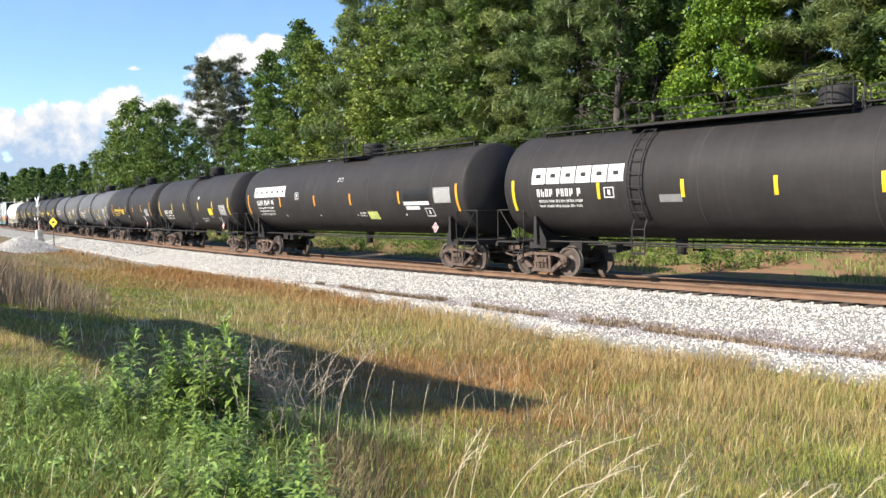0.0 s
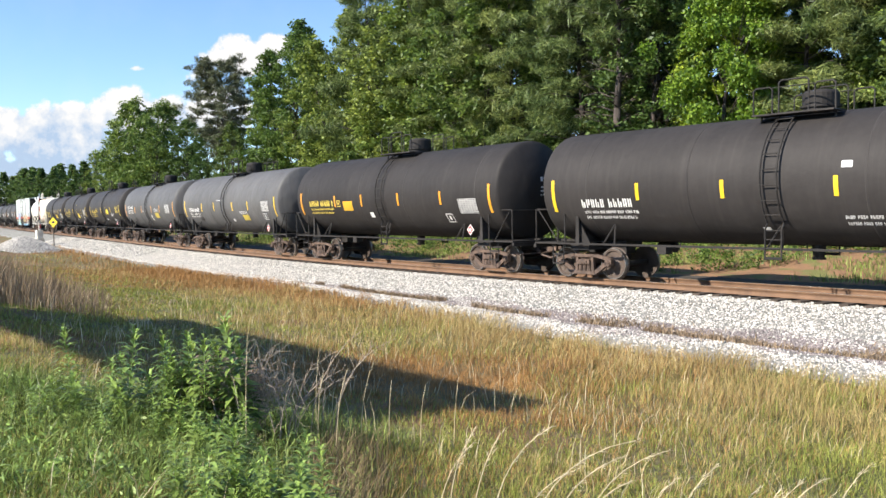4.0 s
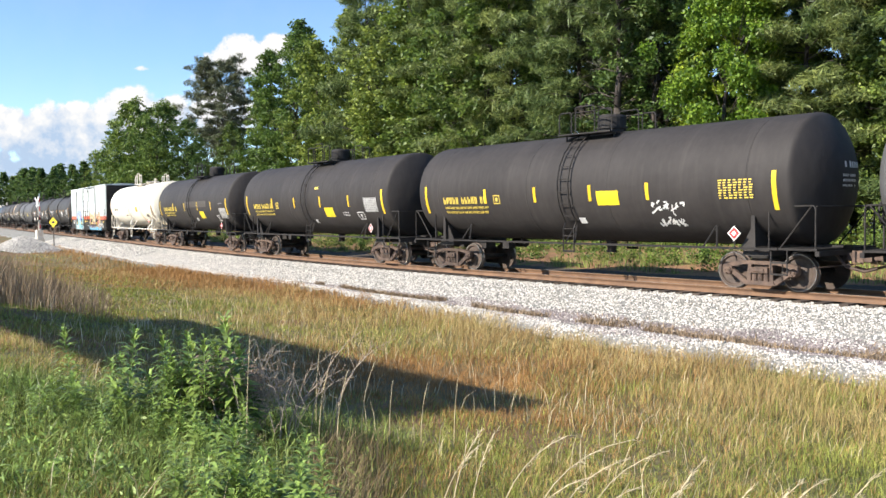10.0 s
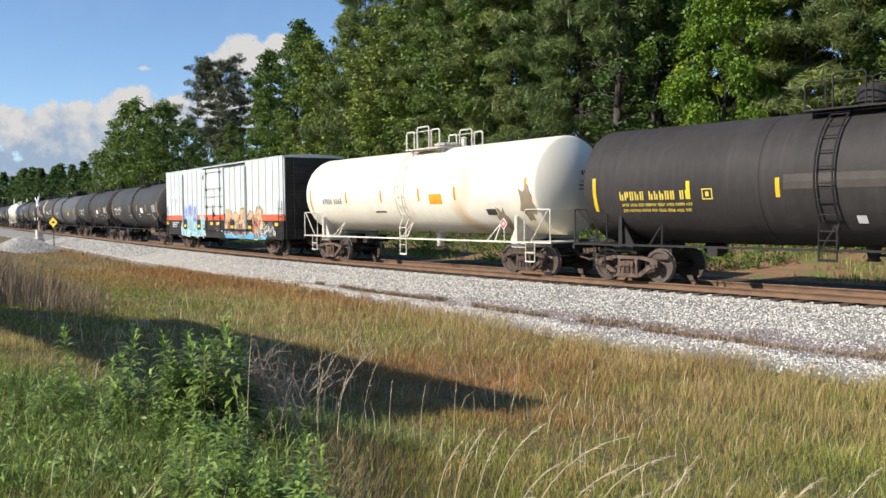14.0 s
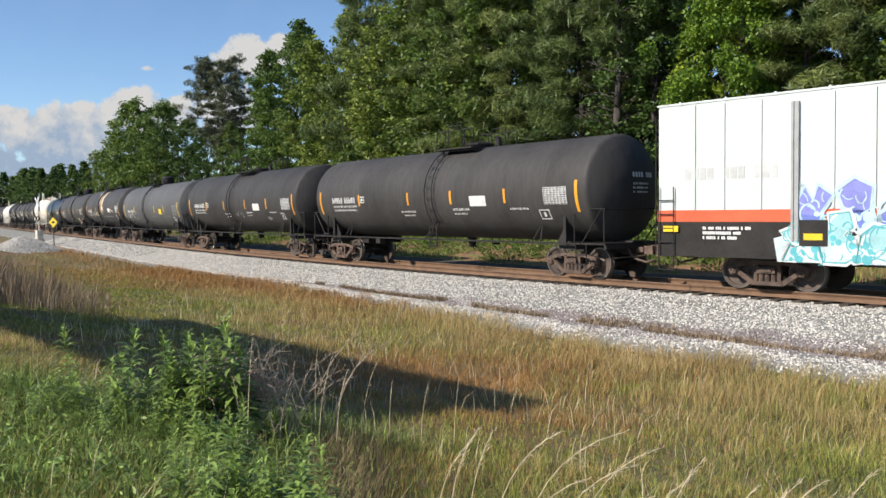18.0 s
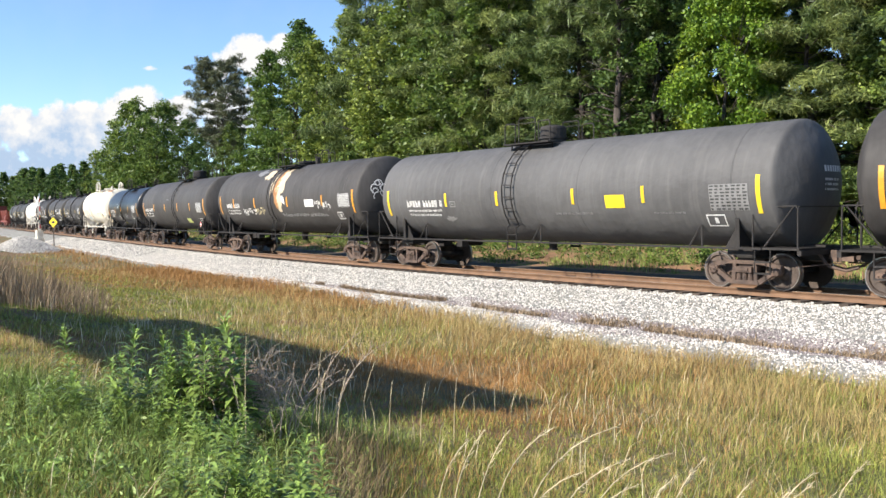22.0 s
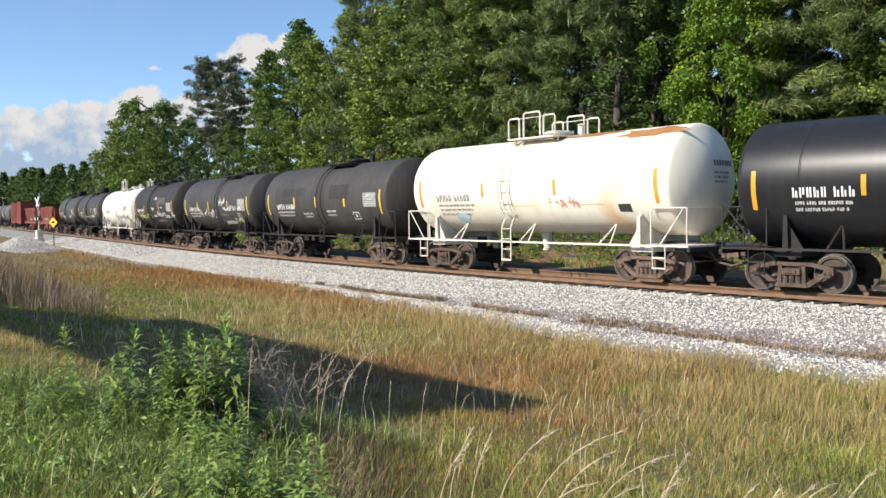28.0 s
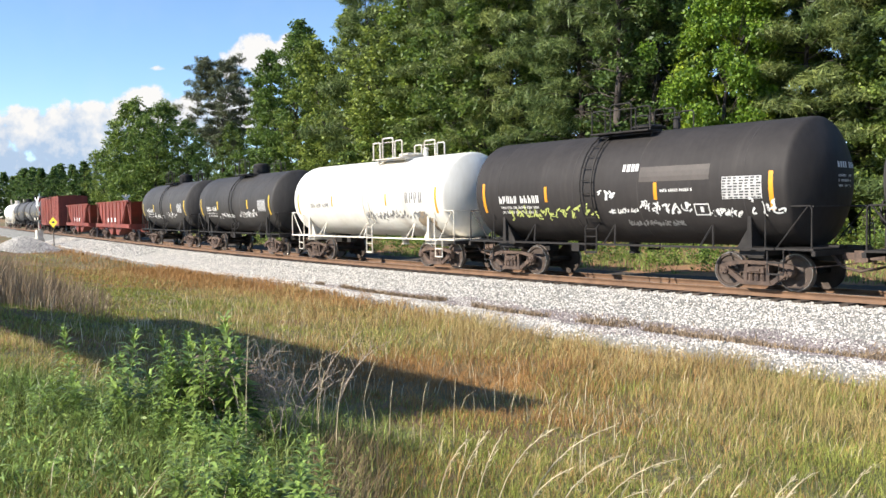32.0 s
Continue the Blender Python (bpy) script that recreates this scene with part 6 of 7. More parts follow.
def broadleaf(seed, height, width, base, leaves, size, clumps=80, blunt=0.7):
    """Trunk and limbs, and the crown clumps of a leafy tree."""
    rng = np.random.default_rng(seed)
    seg, n = [], 8
    pts = [np.zeros(3)]
    for i in range(n):
        pts.append(pts[-1] + np.array([rng.normal() * 0.02, rng.normal() * 0.02, 0.92 / n]) * height)
    r0 = height * 0.011 + 0.04
    for i in range(n):
        seg.append((pts[i], pts[i + 1], r0 * (1 - i / (n + 0.5)), r0 * (1 - (i + 1) / (n + 0.5))))
    cs, rs = [], []
    lobes = rng.uniform(0, 6.28, 5)
    for i in range(clumps):
        f = (i + rng.random()) / clumps
        z = (base + (1 - base) * f) * height
        spread = width / 2 * math.sin(math.pi * min(1, f * 0.84 + 0.15)) ** blunt
        a = i * 2.4 + rng.normal() * 0.35
        lobe = 0.75 + 0.25 * math.sin(3 * a + lobes[0] + 6 * f) + 0.12 * math.sin(9 * f + lobes[1])
        rr = spread * lobe * rng.uniform(0.35, 1.08) ** 0.7
        k = int(np.clip(f * n * 0.95 + base * n * (1 - f), 1, n))
        c = np.array([pts[k][0] + rr * math.cos(a), pts[k][1] + rr * math.sin(a), z + rng.normal() * 0.02 * height])
        cs.append(c)
        rs.append(rng.uniform(0.45, 1.5) * 0.085 * width * (1.1 - 0.4 * f) * (150 / max(clumps, 150)) ** 0.2)
        if i % (1 + clumps // 50) == 0:
            root = pts[max(0, k - 1)] * 0.6 + pts[k] * 0.4
            mid = root * 0.5 + c * 0.5 + np.array([0, 0, -0.012 * height])
            seg.append((root, mid, r0 * 0.3 * (1.1 - f), r0 * 0.18 * (1.1 - f)))
            seg.append((mid, c, r0 * 0.18 * (1.1 - f), r0 * 0.05))
    cs.append(np.array([pts[-1][0], pts[-1][1], height * 0.965]))
    rs.append(width * 0.07)
    v, f = leaf_cloud(np.array(cs), np.array(rs), leaves, size, rng, 0.8, 1.0, 0.6)
    return seg, v, f


def pine(seed, height, width, base, tufts, size, round_top=False, m=84):
    rng = np.random.default_rng(seed)
    seg, n = [], 9
    pts = [np.zeros(3)]
    for i in range(n):
        pts.append(pts[-1] + np.array([rng.normal() * 0.1, rng.normal() * 0.1, height * 0.96 / n]))
    r0 = height * 0.010 + 0.05
    for i in range(n):
        seg.append((pts[i], pts[i + 1], r0 * (1 - 0.85 * i / n), r0 * (1 - 0.85 * (i + 1) / n)))
    cs, rs = [], []
    for i in range(m):
        f = (i + 0.6 * rng.random()) / m
        z = (base + (1 - base) * f) * height
        if round_top:
            reach = width / 2 * math.sin(math.pi * (0.10 + 0.72 * f ** 1.1)) * rng.uniform(0.45, 1.08) + 0.3
        else:
            reach = width / 2 * (1.02 - 0.75 * f ** 1.5) * rng.uniform(0.5, 1.05) + 0.3
        a = i * 2.4 + rng.normal() * 0.4
        root = np.array([np.interp(z, [p[2] for p in pts], [p[j] for p in pts]) for j in (0, 1)] + [z])
        tip = root + np.array([reach * math.cos(a), reach * math.sin(a), (0.25 if round_top else 0.02) * reach + rng.normal() * 0.25])
        bend_at = root * 0.45 + tip * 0.55 + np.array([0, 0, 0.10 * reach])
        seg.append((root, bend_at, r0 * 0.26 * (1.15 - f), r0 * 0.16 * (1.15 - f)))
        seg.append((bend_at, tip, r0 * 0.16 * (1.15 - f), 0.012))
        for q in (0.5, 0.66, 0.8, 0.92, 1.03):
            o = rng.normal(size=3) * np.array([0.4, 0.4, 0.15]) * (0.4 + 0.12 * reach)
            cs.append(root + (tip - root) * q + o + np.array([0, 0, 0.08 * reach * (1 - q)]))
            rs.append(rng.uniform(0.35, 0.75) * (0.8 + 0.05 * reach))
    v, f = leaf_cloud(np.array(cs), np.array(rs), tufts, size, rng, 0.62, 2.4, 0.24)
    return seg, v, f


def bare_pine(seed, height, width, base, tufts, size):
    """A pine with a long clean trunk, dead grey limbs on it and a crown high up."""
    seg, v, f = pine(seed, height, width, base, tufts, size, True, 60)
    rng = np.random.default_rng(seed + 1)
    for i in range(34):
        z = height * (0.18 + (base - 0.14) * (i + rng.random()) / 34)
        a, reach = rng.uniform(0, 6.28), rng.uniform(0.8, 3.2)
        root = np.array([0, 0, z])
        mid = root + np.array([math.cos(a) * reach * 0.5, math.sin(a) * reach * 0.5, rng.uniform(0.1, 0.5)])
        seg.append((root, mid, 0.05, 0.032))
        for q in range(3):
            b = a + rng.normal() * 0.5
            tip = mid + np.array([math.cos(b) * reach * 0.5, math.sin(b) * reach * 0.5, rng.uniform(-0.2, 0.7)])
            seg.append((mid, tip, 0.03, 0.008))
    return seg, v, f


TREES = {}


def tree_kind(key, height, maker, args, leaf):
    seg, v, f = maker(*args)
    TREES[key] = (height, limb_mesh("trunk", seg), array_mesh("crown", v, f, M[leaf]))


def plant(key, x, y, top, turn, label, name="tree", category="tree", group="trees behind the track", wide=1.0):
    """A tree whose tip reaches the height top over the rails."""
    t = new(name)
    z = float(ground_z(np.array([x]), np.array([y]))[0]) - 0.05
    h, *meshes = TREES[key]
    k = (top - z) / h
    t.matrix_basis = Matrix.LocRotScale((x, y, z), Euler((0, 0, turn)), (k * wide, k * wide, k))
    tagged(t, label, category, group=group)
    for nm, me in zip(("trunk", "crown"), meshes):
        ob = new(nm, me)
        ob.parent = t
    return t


tree_kind("green_a", 20, broadleaf, (11, 20, 9.5, 0.06, 30000, 0.13, 260), "leaf_green")
tree_kind("green_b", 20, broadleaf, (12, 20, 7.5, 0.06, 27000, 0.125, 240, 0.95), "leaf_green")
tree_kind("green_c", 20, broadleaf, (13, 20, 10.0, 0.04, 24000, 0.145, 240), "leaf_dark")
tree_kind("bright", 15, broadleaf, (14, 15, 8.5, 0.2, 34000, 0.10, 75), "leaf_bright")
tree_kind("pine_a", 18, pine, (15, 18, 10.5, 0.10, 42000, 0.11), "needle")
tree_kind("pine_b", 24, pine, (16, 24, 10.6, 0.42, 30000, 0.145, True, 120), "needle_grey")
tree_kind("pine_c", 22, bare_pine, (21, 22, 9.0, 0.46, 16000, 0.12), "needle")
tree_kind("dome", 20, broadleaf, (22, 20, 13.0, 0.05, 30000, 0.19, 260, 0.55), "leaf_green")
tree_kind("back", 20, broadleaf, (18, 20, 9.0, 0.02, 5000, 0.36, 60), "leaf_dark")
tree_kind("far", 18, broadleaf, (19, 18, 8.0, 0.0, 5000, 0.34, 170, 1.0), "leaf_dark")
tree_kind("shrub", 3.2, broadleaf, (17, 3.2, 3.4, 0.02, 2200, 0.09, 60), "leaf_green")
SAID = {"pine_c": "tall pine with a clean trunk and dead limbs", "green_a": "leafy green tree at the wood's edge", "green_b": "tall slender leafy green tree", "green_c": "dark green leafy tree in the wood", "bright": "tree with bright yellow-green leaves",
        "dome": "broad leafy green tree with a rounded crown", "pine_a": "pine with drooping dark boughs", "pine_b": "tall pine with an open rounded grey-green crown", "shrub": "low leafy shrub at the wood's edge",
        "back": "dark leafy tree deep in the wood", "far": "distant green tree of the far wood"}


def make_woods():
    rng = random.Random(5)
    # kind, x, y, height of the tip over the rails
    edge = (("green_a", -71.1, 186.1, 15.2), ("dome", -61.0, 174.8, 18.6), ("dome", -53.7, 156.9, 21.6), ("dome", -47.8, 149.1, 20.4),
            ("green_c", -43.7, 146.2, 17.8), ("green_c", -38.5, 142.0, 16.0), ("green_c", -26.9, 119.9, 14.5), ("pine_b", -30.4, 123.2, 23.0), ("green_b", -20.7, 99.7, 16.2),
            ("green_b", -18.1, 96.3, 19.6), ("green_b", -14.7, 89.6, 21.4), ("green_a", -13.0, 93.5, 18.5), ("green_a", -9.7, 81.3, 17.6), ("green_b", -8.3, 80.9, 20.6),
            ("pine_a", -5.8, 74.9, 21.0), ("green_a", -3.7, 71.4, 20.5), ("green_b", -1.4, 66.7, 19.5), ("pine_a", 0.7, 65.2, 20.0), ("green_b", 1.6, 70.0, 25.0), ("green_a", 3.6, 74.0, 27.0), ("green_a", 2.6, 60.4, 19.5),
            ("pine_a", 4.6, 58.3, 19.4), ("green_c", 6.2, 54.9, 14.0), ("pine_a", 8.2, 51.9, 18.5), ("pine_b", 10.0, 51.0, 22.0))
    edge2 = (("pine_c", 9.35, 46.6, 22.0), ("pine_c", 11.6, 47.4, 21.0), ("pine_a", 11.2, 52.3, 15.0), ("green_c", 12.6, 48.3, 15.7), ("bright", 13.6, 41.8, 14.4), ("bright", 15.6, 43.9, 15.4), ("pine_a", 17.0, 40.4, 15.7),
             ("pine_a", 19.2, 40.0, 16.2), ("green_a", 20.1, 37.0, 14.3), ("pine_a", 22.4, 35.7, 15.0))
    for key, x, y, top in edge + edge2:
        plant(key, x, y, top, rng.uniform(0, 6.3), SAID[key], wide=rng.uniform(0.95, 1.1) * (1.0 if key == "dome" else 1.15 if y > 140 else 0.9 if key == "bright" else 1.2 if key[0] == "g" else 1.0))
    for s, d, top in ((-150, -24, 15), (-128, -26, 14), (-108, -27, 13.5), (-95, -29, 13), (-78, -27, 15), (-66, -27, 16), (-54, -27, 17), (-44, -26, 17), (-36, -26, 18), (-29, -26, 18), (-22, -25, 18),
                      (-15, -25, 18), (-9, -25, 18), (-3, -24, 17), (2, -25, 17), (7, -24, 17), (12, -25, 17), (17, -23, 16), (22, -22, 16), (-25, -32, 20), (-13, -32, 20), (-4, -31, 20), (5, -31, 20), (13, -31, 20), (20, -29, 20), (28, -20, 16), (36, -19, 15)):
        x, y = on_line(s, d)
        plant("back", float(x), float(y), top, rng.uniform(0, 6.3), SAID["back"], wide=1.25)
    for i in range(20):
        s = -185 - 12 * i
        x, y = on_line(s, -20 - rng.uniform(0, 6))
        plant("far", float(x), float(y), rng.uniform(12.5, 16.0) + 0.4 * i, rng.uniform(0, 6.3), SAID["far"], wide=1.4, group="trees of the far wood")
    for i in range(16):
        x, y = -330 + 12 * i + rng.uniform(-4, 4), 480 + rng.uniform(-20, 40)
        plant("far", x, y, rng.uniform(23, 32), rng.uniform(0, 6.3), SAID["far"], wide=1.6, group="trees of the far wood")
    s = 24.0
    while s > -110:
        x, y = on_line(s, -13.8 - rng.uniform(0, 2.0))
        plant("shrub", float(x), float(y), rng.uniform(2.0, 4.2), rng.uniform(0, 6.3), SAID["shrub"], name="shrub", category="shrub", group="shrubs at the wood's edge")
        s -= rng.uniform(1.5, 2.8) * (1 if s > -40 else 1.8)


make_woods()

# ---- clouds ----
def make_clouds():
    m, n, l, p = tree_of("cloud with painted light")
    n.remove(p)

    def link(a, b):
        l.new(a, b)

    def maths(op, a, b=None, c=None):
        q = n.new("ShaderNodeMath")
        q.operation = op
        for i, v in enumerate((a, b, c)):
            if v is None:
                continue
            if isinstance(v, (int, float)):
                q.inputs[i].default_value = v
            else:
                link(v, q.inputs[i])
        return q.outputs[0]
    co = n.new("ShaderNodeTexCoord")
    sep = n.new("ShaderNodeSeparateXYZ")
    link(co.outputs["Object"], sep.inputs[0])
    noise_t, wisp = n.new("ShaderNodeTexNoise"), n.new("ShaderNodeTexNoise")
    for t, sc, d in ((noise_t, 0.014, 9), (wisp, 0.0035, 5)):
        t.inputs["Scale"].default_value, t.inputs["Detail"].default_value, t.inputs["Roughness"].default_value = sc, d, 0.6
        link(co.outputs["Object"], t.inputs["Vector"])
    # heaps of cumulus: middle across, middle up, half width, half height, fullness, in metres
    heaps = ((-1080, 252, 175, 80, 1.0), (-905, 300, 110, 72, 1.05), (-790, 290, 95, 58, 0.95), (-1165, 200, 130, 70, 0.9), (-970, 195, 200, 75, 0.85), (-1245, 262, 90, 62, 0.9), (-1370, 240, 120, 70, 0.95), (-1340, 160, 150, 60, 0.85),
             (-575, 450, 105, 62, 1.0), (-490, 466, 75, 54, 0.95), (-690, 400, 70, 32, 0.55), (-860, 418, 44, 14, 0.22), (-1100, 120, 360, 75, 0.9), (-640, 300, 120, 90, 0.8))
    total = None
    for cx, cz, rx, rz, full in heaps:
        a = maths("MULTIPLY", maths("SUBTRACT", sep.outputs[0], cx), 1 / rx)
        b = maths("MULTIPLY", maths("SUBTRACT", sep.outputs[2], cz), 1 / rz)
        d = maths("SUBTRACT", full, maths("ADD", maths("MULTIPLY", a, a), maths("MULTIPLY", b, b)))
        total = d if total is None else maths("SMOOTH_MAX", total, d, 0.3)
    dens = maths("MULTIPLY_ADD", maths("SUBTRACT", noise_t.outputs[0], 0.5), 2.6, total)
    cover = n.new("ShaderNodeMapRange")
    cover.interpolation_type = "SMOOTHSTEP"
    cover.inputs[1].default_value, cover.inputs[2].default_value = 0.0, 0.42
    link(dens, cover.inputs[0])
    veil = n.new("ShaderNodeMapRange")
    veil.inputs[1].default_value, veil.inputs[2].default_value, veil.inputs[3].default_value, veil.inputs[4].default_value = 0.45, 0.8, 0.0, 0.08
    link(wisp.outputs[0], veil.inputs[0])
    alpha = maths("MAXIMUM", cover.outputs[0], veil.outputs[0])
    shade = n.new("ShaderNodeMapRange")       # grey-blue shade of the undersides, painted into the colour
    shade.inputs[1].default_value, shade.inputs[2].default_value = 320, 165
    link(maths("MULTIPLY_ADD", maths("SUBTRACT", noise_t.outputs[0], 0.5), 620, sep.outputs[2]), shade.inputs[0])
    col = n.new("ShaderNodeMix")
    col.data_type = "RGBA"
    col.inputs[6].default_value, col.inputs[7].default_value = (1.0, 0.985, 0.965, 1), (0.50, 0.64, 0.84, 1)
    link(shade.outputs[0], col.inputs[0])
    # The sheet glows by itself; sunlit tops and shaded bottoms are only colour.
    em, tr, mx = n.new("ShaderNodeEmission"), n.new("ShaderNodeBsdfTransparent"), n.new("ShaderNodeMixShader")
    link(col.outputs[2], em.inputs[0])
    em.inputs[1].default_value = 0.58
    link(alpha, mx.inputs[0])
    link(tr.outputs[0], mx.inputs[1])
    link(em.outputs[0], mx.inputs[2])
    link(mx.outputs[0], n["Material Output"].inputs["Surface"])
    bm = bmesh.new()
    bm.faces.new([bm.verts.new(c) for c in ((-2600, 0, -60), (900, 0, -60), (900, 0, 1500), (-2600, 0, 1500))])
    ob = new("backdrop", mesh_of("backdrop", bm, m))
    ob.matrix_basis = pose(0, 2500, 0)
    return tagged(ob, "white cumulus clouds drifting in a blue sky", "clouds", kind="structure")


CLOUDS = make_clouds()

# ---- unseen sheds, added beyond the view to shade the field ----
def make_shade_caster(label, tip, rise, edge_a, edge_b, walls=True):
    """An added, unseen flat-roofed block on the sun's side of the field, whose roof corner shades the ground at tip."""
    corner = Vector(tip) + to_sun * (rise / math.sin(SUN_UP))
    g = 0.3
    shed = new("shed")
    shed.matrix_basis = pose(corner.x, corner.y, g)
    tagged(shed, label, "shed")
    wall_h = corner.z - g
    a, b = Vector((*edge_a, 0)), Vector((*edge_b, 0))
    plan = [Vector((0, 0, 0)), a, a + b, b]
    bm = bmesh.new()
    low = [bm.verts.new(p) for p in plan]
    high = [bm.verts.new(p + Vector((0, 0, wall_h - 0.15))) for p in plan]
    if walls:
        for i in range(4):
            bm.faces.new((low[i], low[(i + 1) % 4], high[(i + 1) % 4], high[i]))
        bmesh.ops.recalc_face_normals(bm, faces=bm.faces[:])
        part("wall", bm, M["frame_white"], shed)
    else:
        bm.clear()
        middle = (a + b) / 2
        for p in plan:
            bm = bmesh.new()
            c = p * 0.96 + middle * 0.04
            rod(bm, c, c + Vector((0, 0, wall_h - 0.15)), 0.09, 8)
            part("post", bm, M["tie"], shed)
    bm = bmesh.new()
    for dz in (0.15, 0.0):
        bm.faces.new([bm.verts.new(p + Vector((0, 0, wall_h - dz))) for p in plan])
    bmesh.ops.bridge_loops(bm, edges=bm.edges[:])
    bmesh.ops.recalc_face_normals(bm, faces=bm.faces[:])
    part("roof", bm, M["patch_grey"], shed)


# Both are added out of view; plan and height follow the wanted shadows.
make_shade_caster("unseen flat roof on posts, added to shade the field", (1.6, 13.2, -0.9), 9.0, (-8.0, 9.4), (-2.4, -3.5), walls=False)
make_shade_caster("unseen long pale block, added to shade the field's left", (-13.2, 33.0, -0.95), 12.0, (6.9, -18.6), (-30.0, 4.0))

# ---- grass ----
def blade_mesh(name, p, h, lean, width, face, material):
    """Curved, tapering blades: p (n, 3) roots, h heights, lean (n, 2) bend, face angles."""
    n = len(p)
    f = np.stack([np.cos(face), np.sin(face), np.zeros(n)], -1) * (width / 2)[:, None]
    bent = np.concatenate([lean, np.zeros((n, 1))], 1)
    up = np.array([0, 0, 1.0])
    mid = p + up * (h * 0.55)[:, None] + bent * (h * 0.3)[:, None]
    tip = p + up * (h * (1 - 0.35 * (lean ** 2).sum(1)))[:, None] + bent * h[:, None]
    v = np.stack([p - f, p + f, mid - f * 0.8, mid + f * 0.8, tip], 1).reshape(-1, 3)
    tri = np.array([(0, 1, 3), (0, 3, 2), (2, 3, 4)])
    return array_mesh(name, v, (tri[None] + 5 * np.arange(n)[:, None, None]).reshape(-1, 3), material)


def waves(x, y, k):
    """A smooth patchy field of about 0 to 1."""
    return 0.5 + 0.5 * np.sin(0.8 * k * x + 1.7 * np.sin(0.5 * k * y)) * np.sin(0.7 * k * y + 1.3 * np.sin(0.6 * k * x + 1))


def make_field():
    rng = np.random.default_rng(8)
    n = 390000
    y = 3.0 + 45.0 * rng.random(n) ** 1.55
    far = rng.random(n) < 0.07
    y = np.where(far, rng.uniform(40, 95, n), y)
    x = (rng.random(n) * 2 - 1) * (0.53 * y + 0.6)
    x = np.where(far, -(0.1 + 0.45 * rng.random(n)) * y, x)
    # tufts: draw blades towards shared roots
    k = rng.random(n) < 0.65
    cell = 0.28
    x = np.where(k, (np.floor(x / cell) + 0.5) * cell + rng.normal(size=n) * 0.07 + 0.11 * np.sin(37 * np.floor(y / cell)), x)
    y = np.where(k, (np.floor(y / cell) + 0.5) * cell + rng.normal(size=n) * 0.07 + 0.11 * np.sin(29 * np.floor(x / cell)), y)
    s, d = off_line(x, y)
    q = d - edge_d(s)
    keep = (q > -0.12 + 0.3 * (waves(x, y, 2.5) - 0.5)) & (y > 2.6)
    x, y, q, s = x[keep], y[keep], q[keep], s[keep]
    n = len(x)
    z = ground_z(x, y) - 0.02
    w1, w2 = waves(x, y, 0.9), waves(x + 7, y - 3, 2.6)
    dry = np.interp(q, (0, 2.5, 4.5, 8, 12), (0.9, 0.66, 0.32, 0.22, 0.22)) + 0.6 * (w1 - 0.5) + 0.45 * (w2 - 0.5)
    dry = dry - 0.25 * ((x < 0.6) & (y < 9.5)) - 0.35 * ((x < -7) & (q > 5))
    for gx, gy in ((2.9, 14.2), (3.0, 11.3), (4.3, 12.2), (1.9, 10.4), (3.9, 9.6), (5.6, 12.8)):
        dry = dry - 0.4 * np.exp(-((x - gx) / 0.6) ** 2 - ((y - gy) / 0.5) ** 2)
    straw = rng.random(n) < dry
    old = rng.random(n) < np.interp(q, (0, 3, 7, 12), (0.04, 0.08, 0.11, 0.12)) * (0.4 + 1.2 * waves(x - 3, y + 5, 1.7)) + 0.15 * ((x > -1.0) & (x < 0.2) & (y > 4.6) & (y < 8.5) & (w2 > 0.3)) + 1.0 * np.interp(q, (0, 1.2, 3.4), (1, 0.85, 0)) * np.interp(s, (2, 9), (1, 0.12)) * (0.45 + 0.65 * w1) + 1.3 * np.exp(-((x + 0.8) / 3.4) ** 2 - ((y - 15.2) / 2.8) ** 2) + 0.6 * np.exp(-((x - 1.2) / 1.5) ** 2 - ((y - 11.7) / 1.0) ** 2) + 0.5 * (y > 34)
    tall = np.interp(q, (-0.2, 0.6, 3, 6, 12), (0.24, 0.42, 0.31, 0.17, 0.15)) * (0.6 + 0.8 * w2)
    h = np.where(old, tall * 0.8, np.where(straw, tall, tall * 0.75)) * rng.uniform(0.55, 1.25, n)
    lean = rng.normal(size=(n, 2)) * 0.48 + np.array([0.14, 0.02])
    face = rng.uniform(0, math.pi, n)
    width = (0.0026 + 0.00035 * np.hypot(x, y)) * rng.uniform(0.7, 1.4, n)
    p = np.stack([x, y, z], -1)
    for nm, mask, mt, wk, lab in (("withered_grass", old, "thatch", 1.0, "brown withered grass among the stalks"), ("dry_grass", straw & ~old, "straw", 0.8, "tall golden dry grass along the ballast"), ("green_grass", ~straw & ~old, "grass", 1.15, "green grass growing among the dry stalks")):
        ob = new(nm, blade_mesh(nm, p[mask], h[mask], lean[mask], width[mask] * wk, face[mask], M[mt]))
        tagged(ob, lab, "grass", kind="stuff")
    m = 3500
    yy = 4.5 + 26 * rng.random(m)
    xx = (rng.random(m) * 2 - 1) * (0.53 * yy + 0.6)
    ss, dd = off_line(xx, yy)
    ok = (dd - edge_d(ss) > 0.1) & (waves(xx, yy, 1.4) > 0.35)
    xx, yy = xx[ok], yy[ok]
    m = len(xx)
    pp = np.stack([xx, yy, ground_z(xx, yy) - 0.02], -1)
    ob = new("pale_grass", blade_mesh("pale_grass", pp, rng.uniform(0.15, 0.5, m), rng.normal(size=(m, 2)) * 0.35 + np.array([0.15, 0]), 0.003 + 0.0005 * np.hypot(xx, yy), rng.uniform(0, 3.1, m), M["straw_pale"]))
    tagged(ob, "pale dry seed stalks standing above the grass", "grass", kind="stuff")
    # the far bank, seen under the cars, and the weedy dip in the shoulder
    n = 46000
    s = rng.uniform(-60, 18, n)
    d = -rng.uniform(5.9, 15, n)
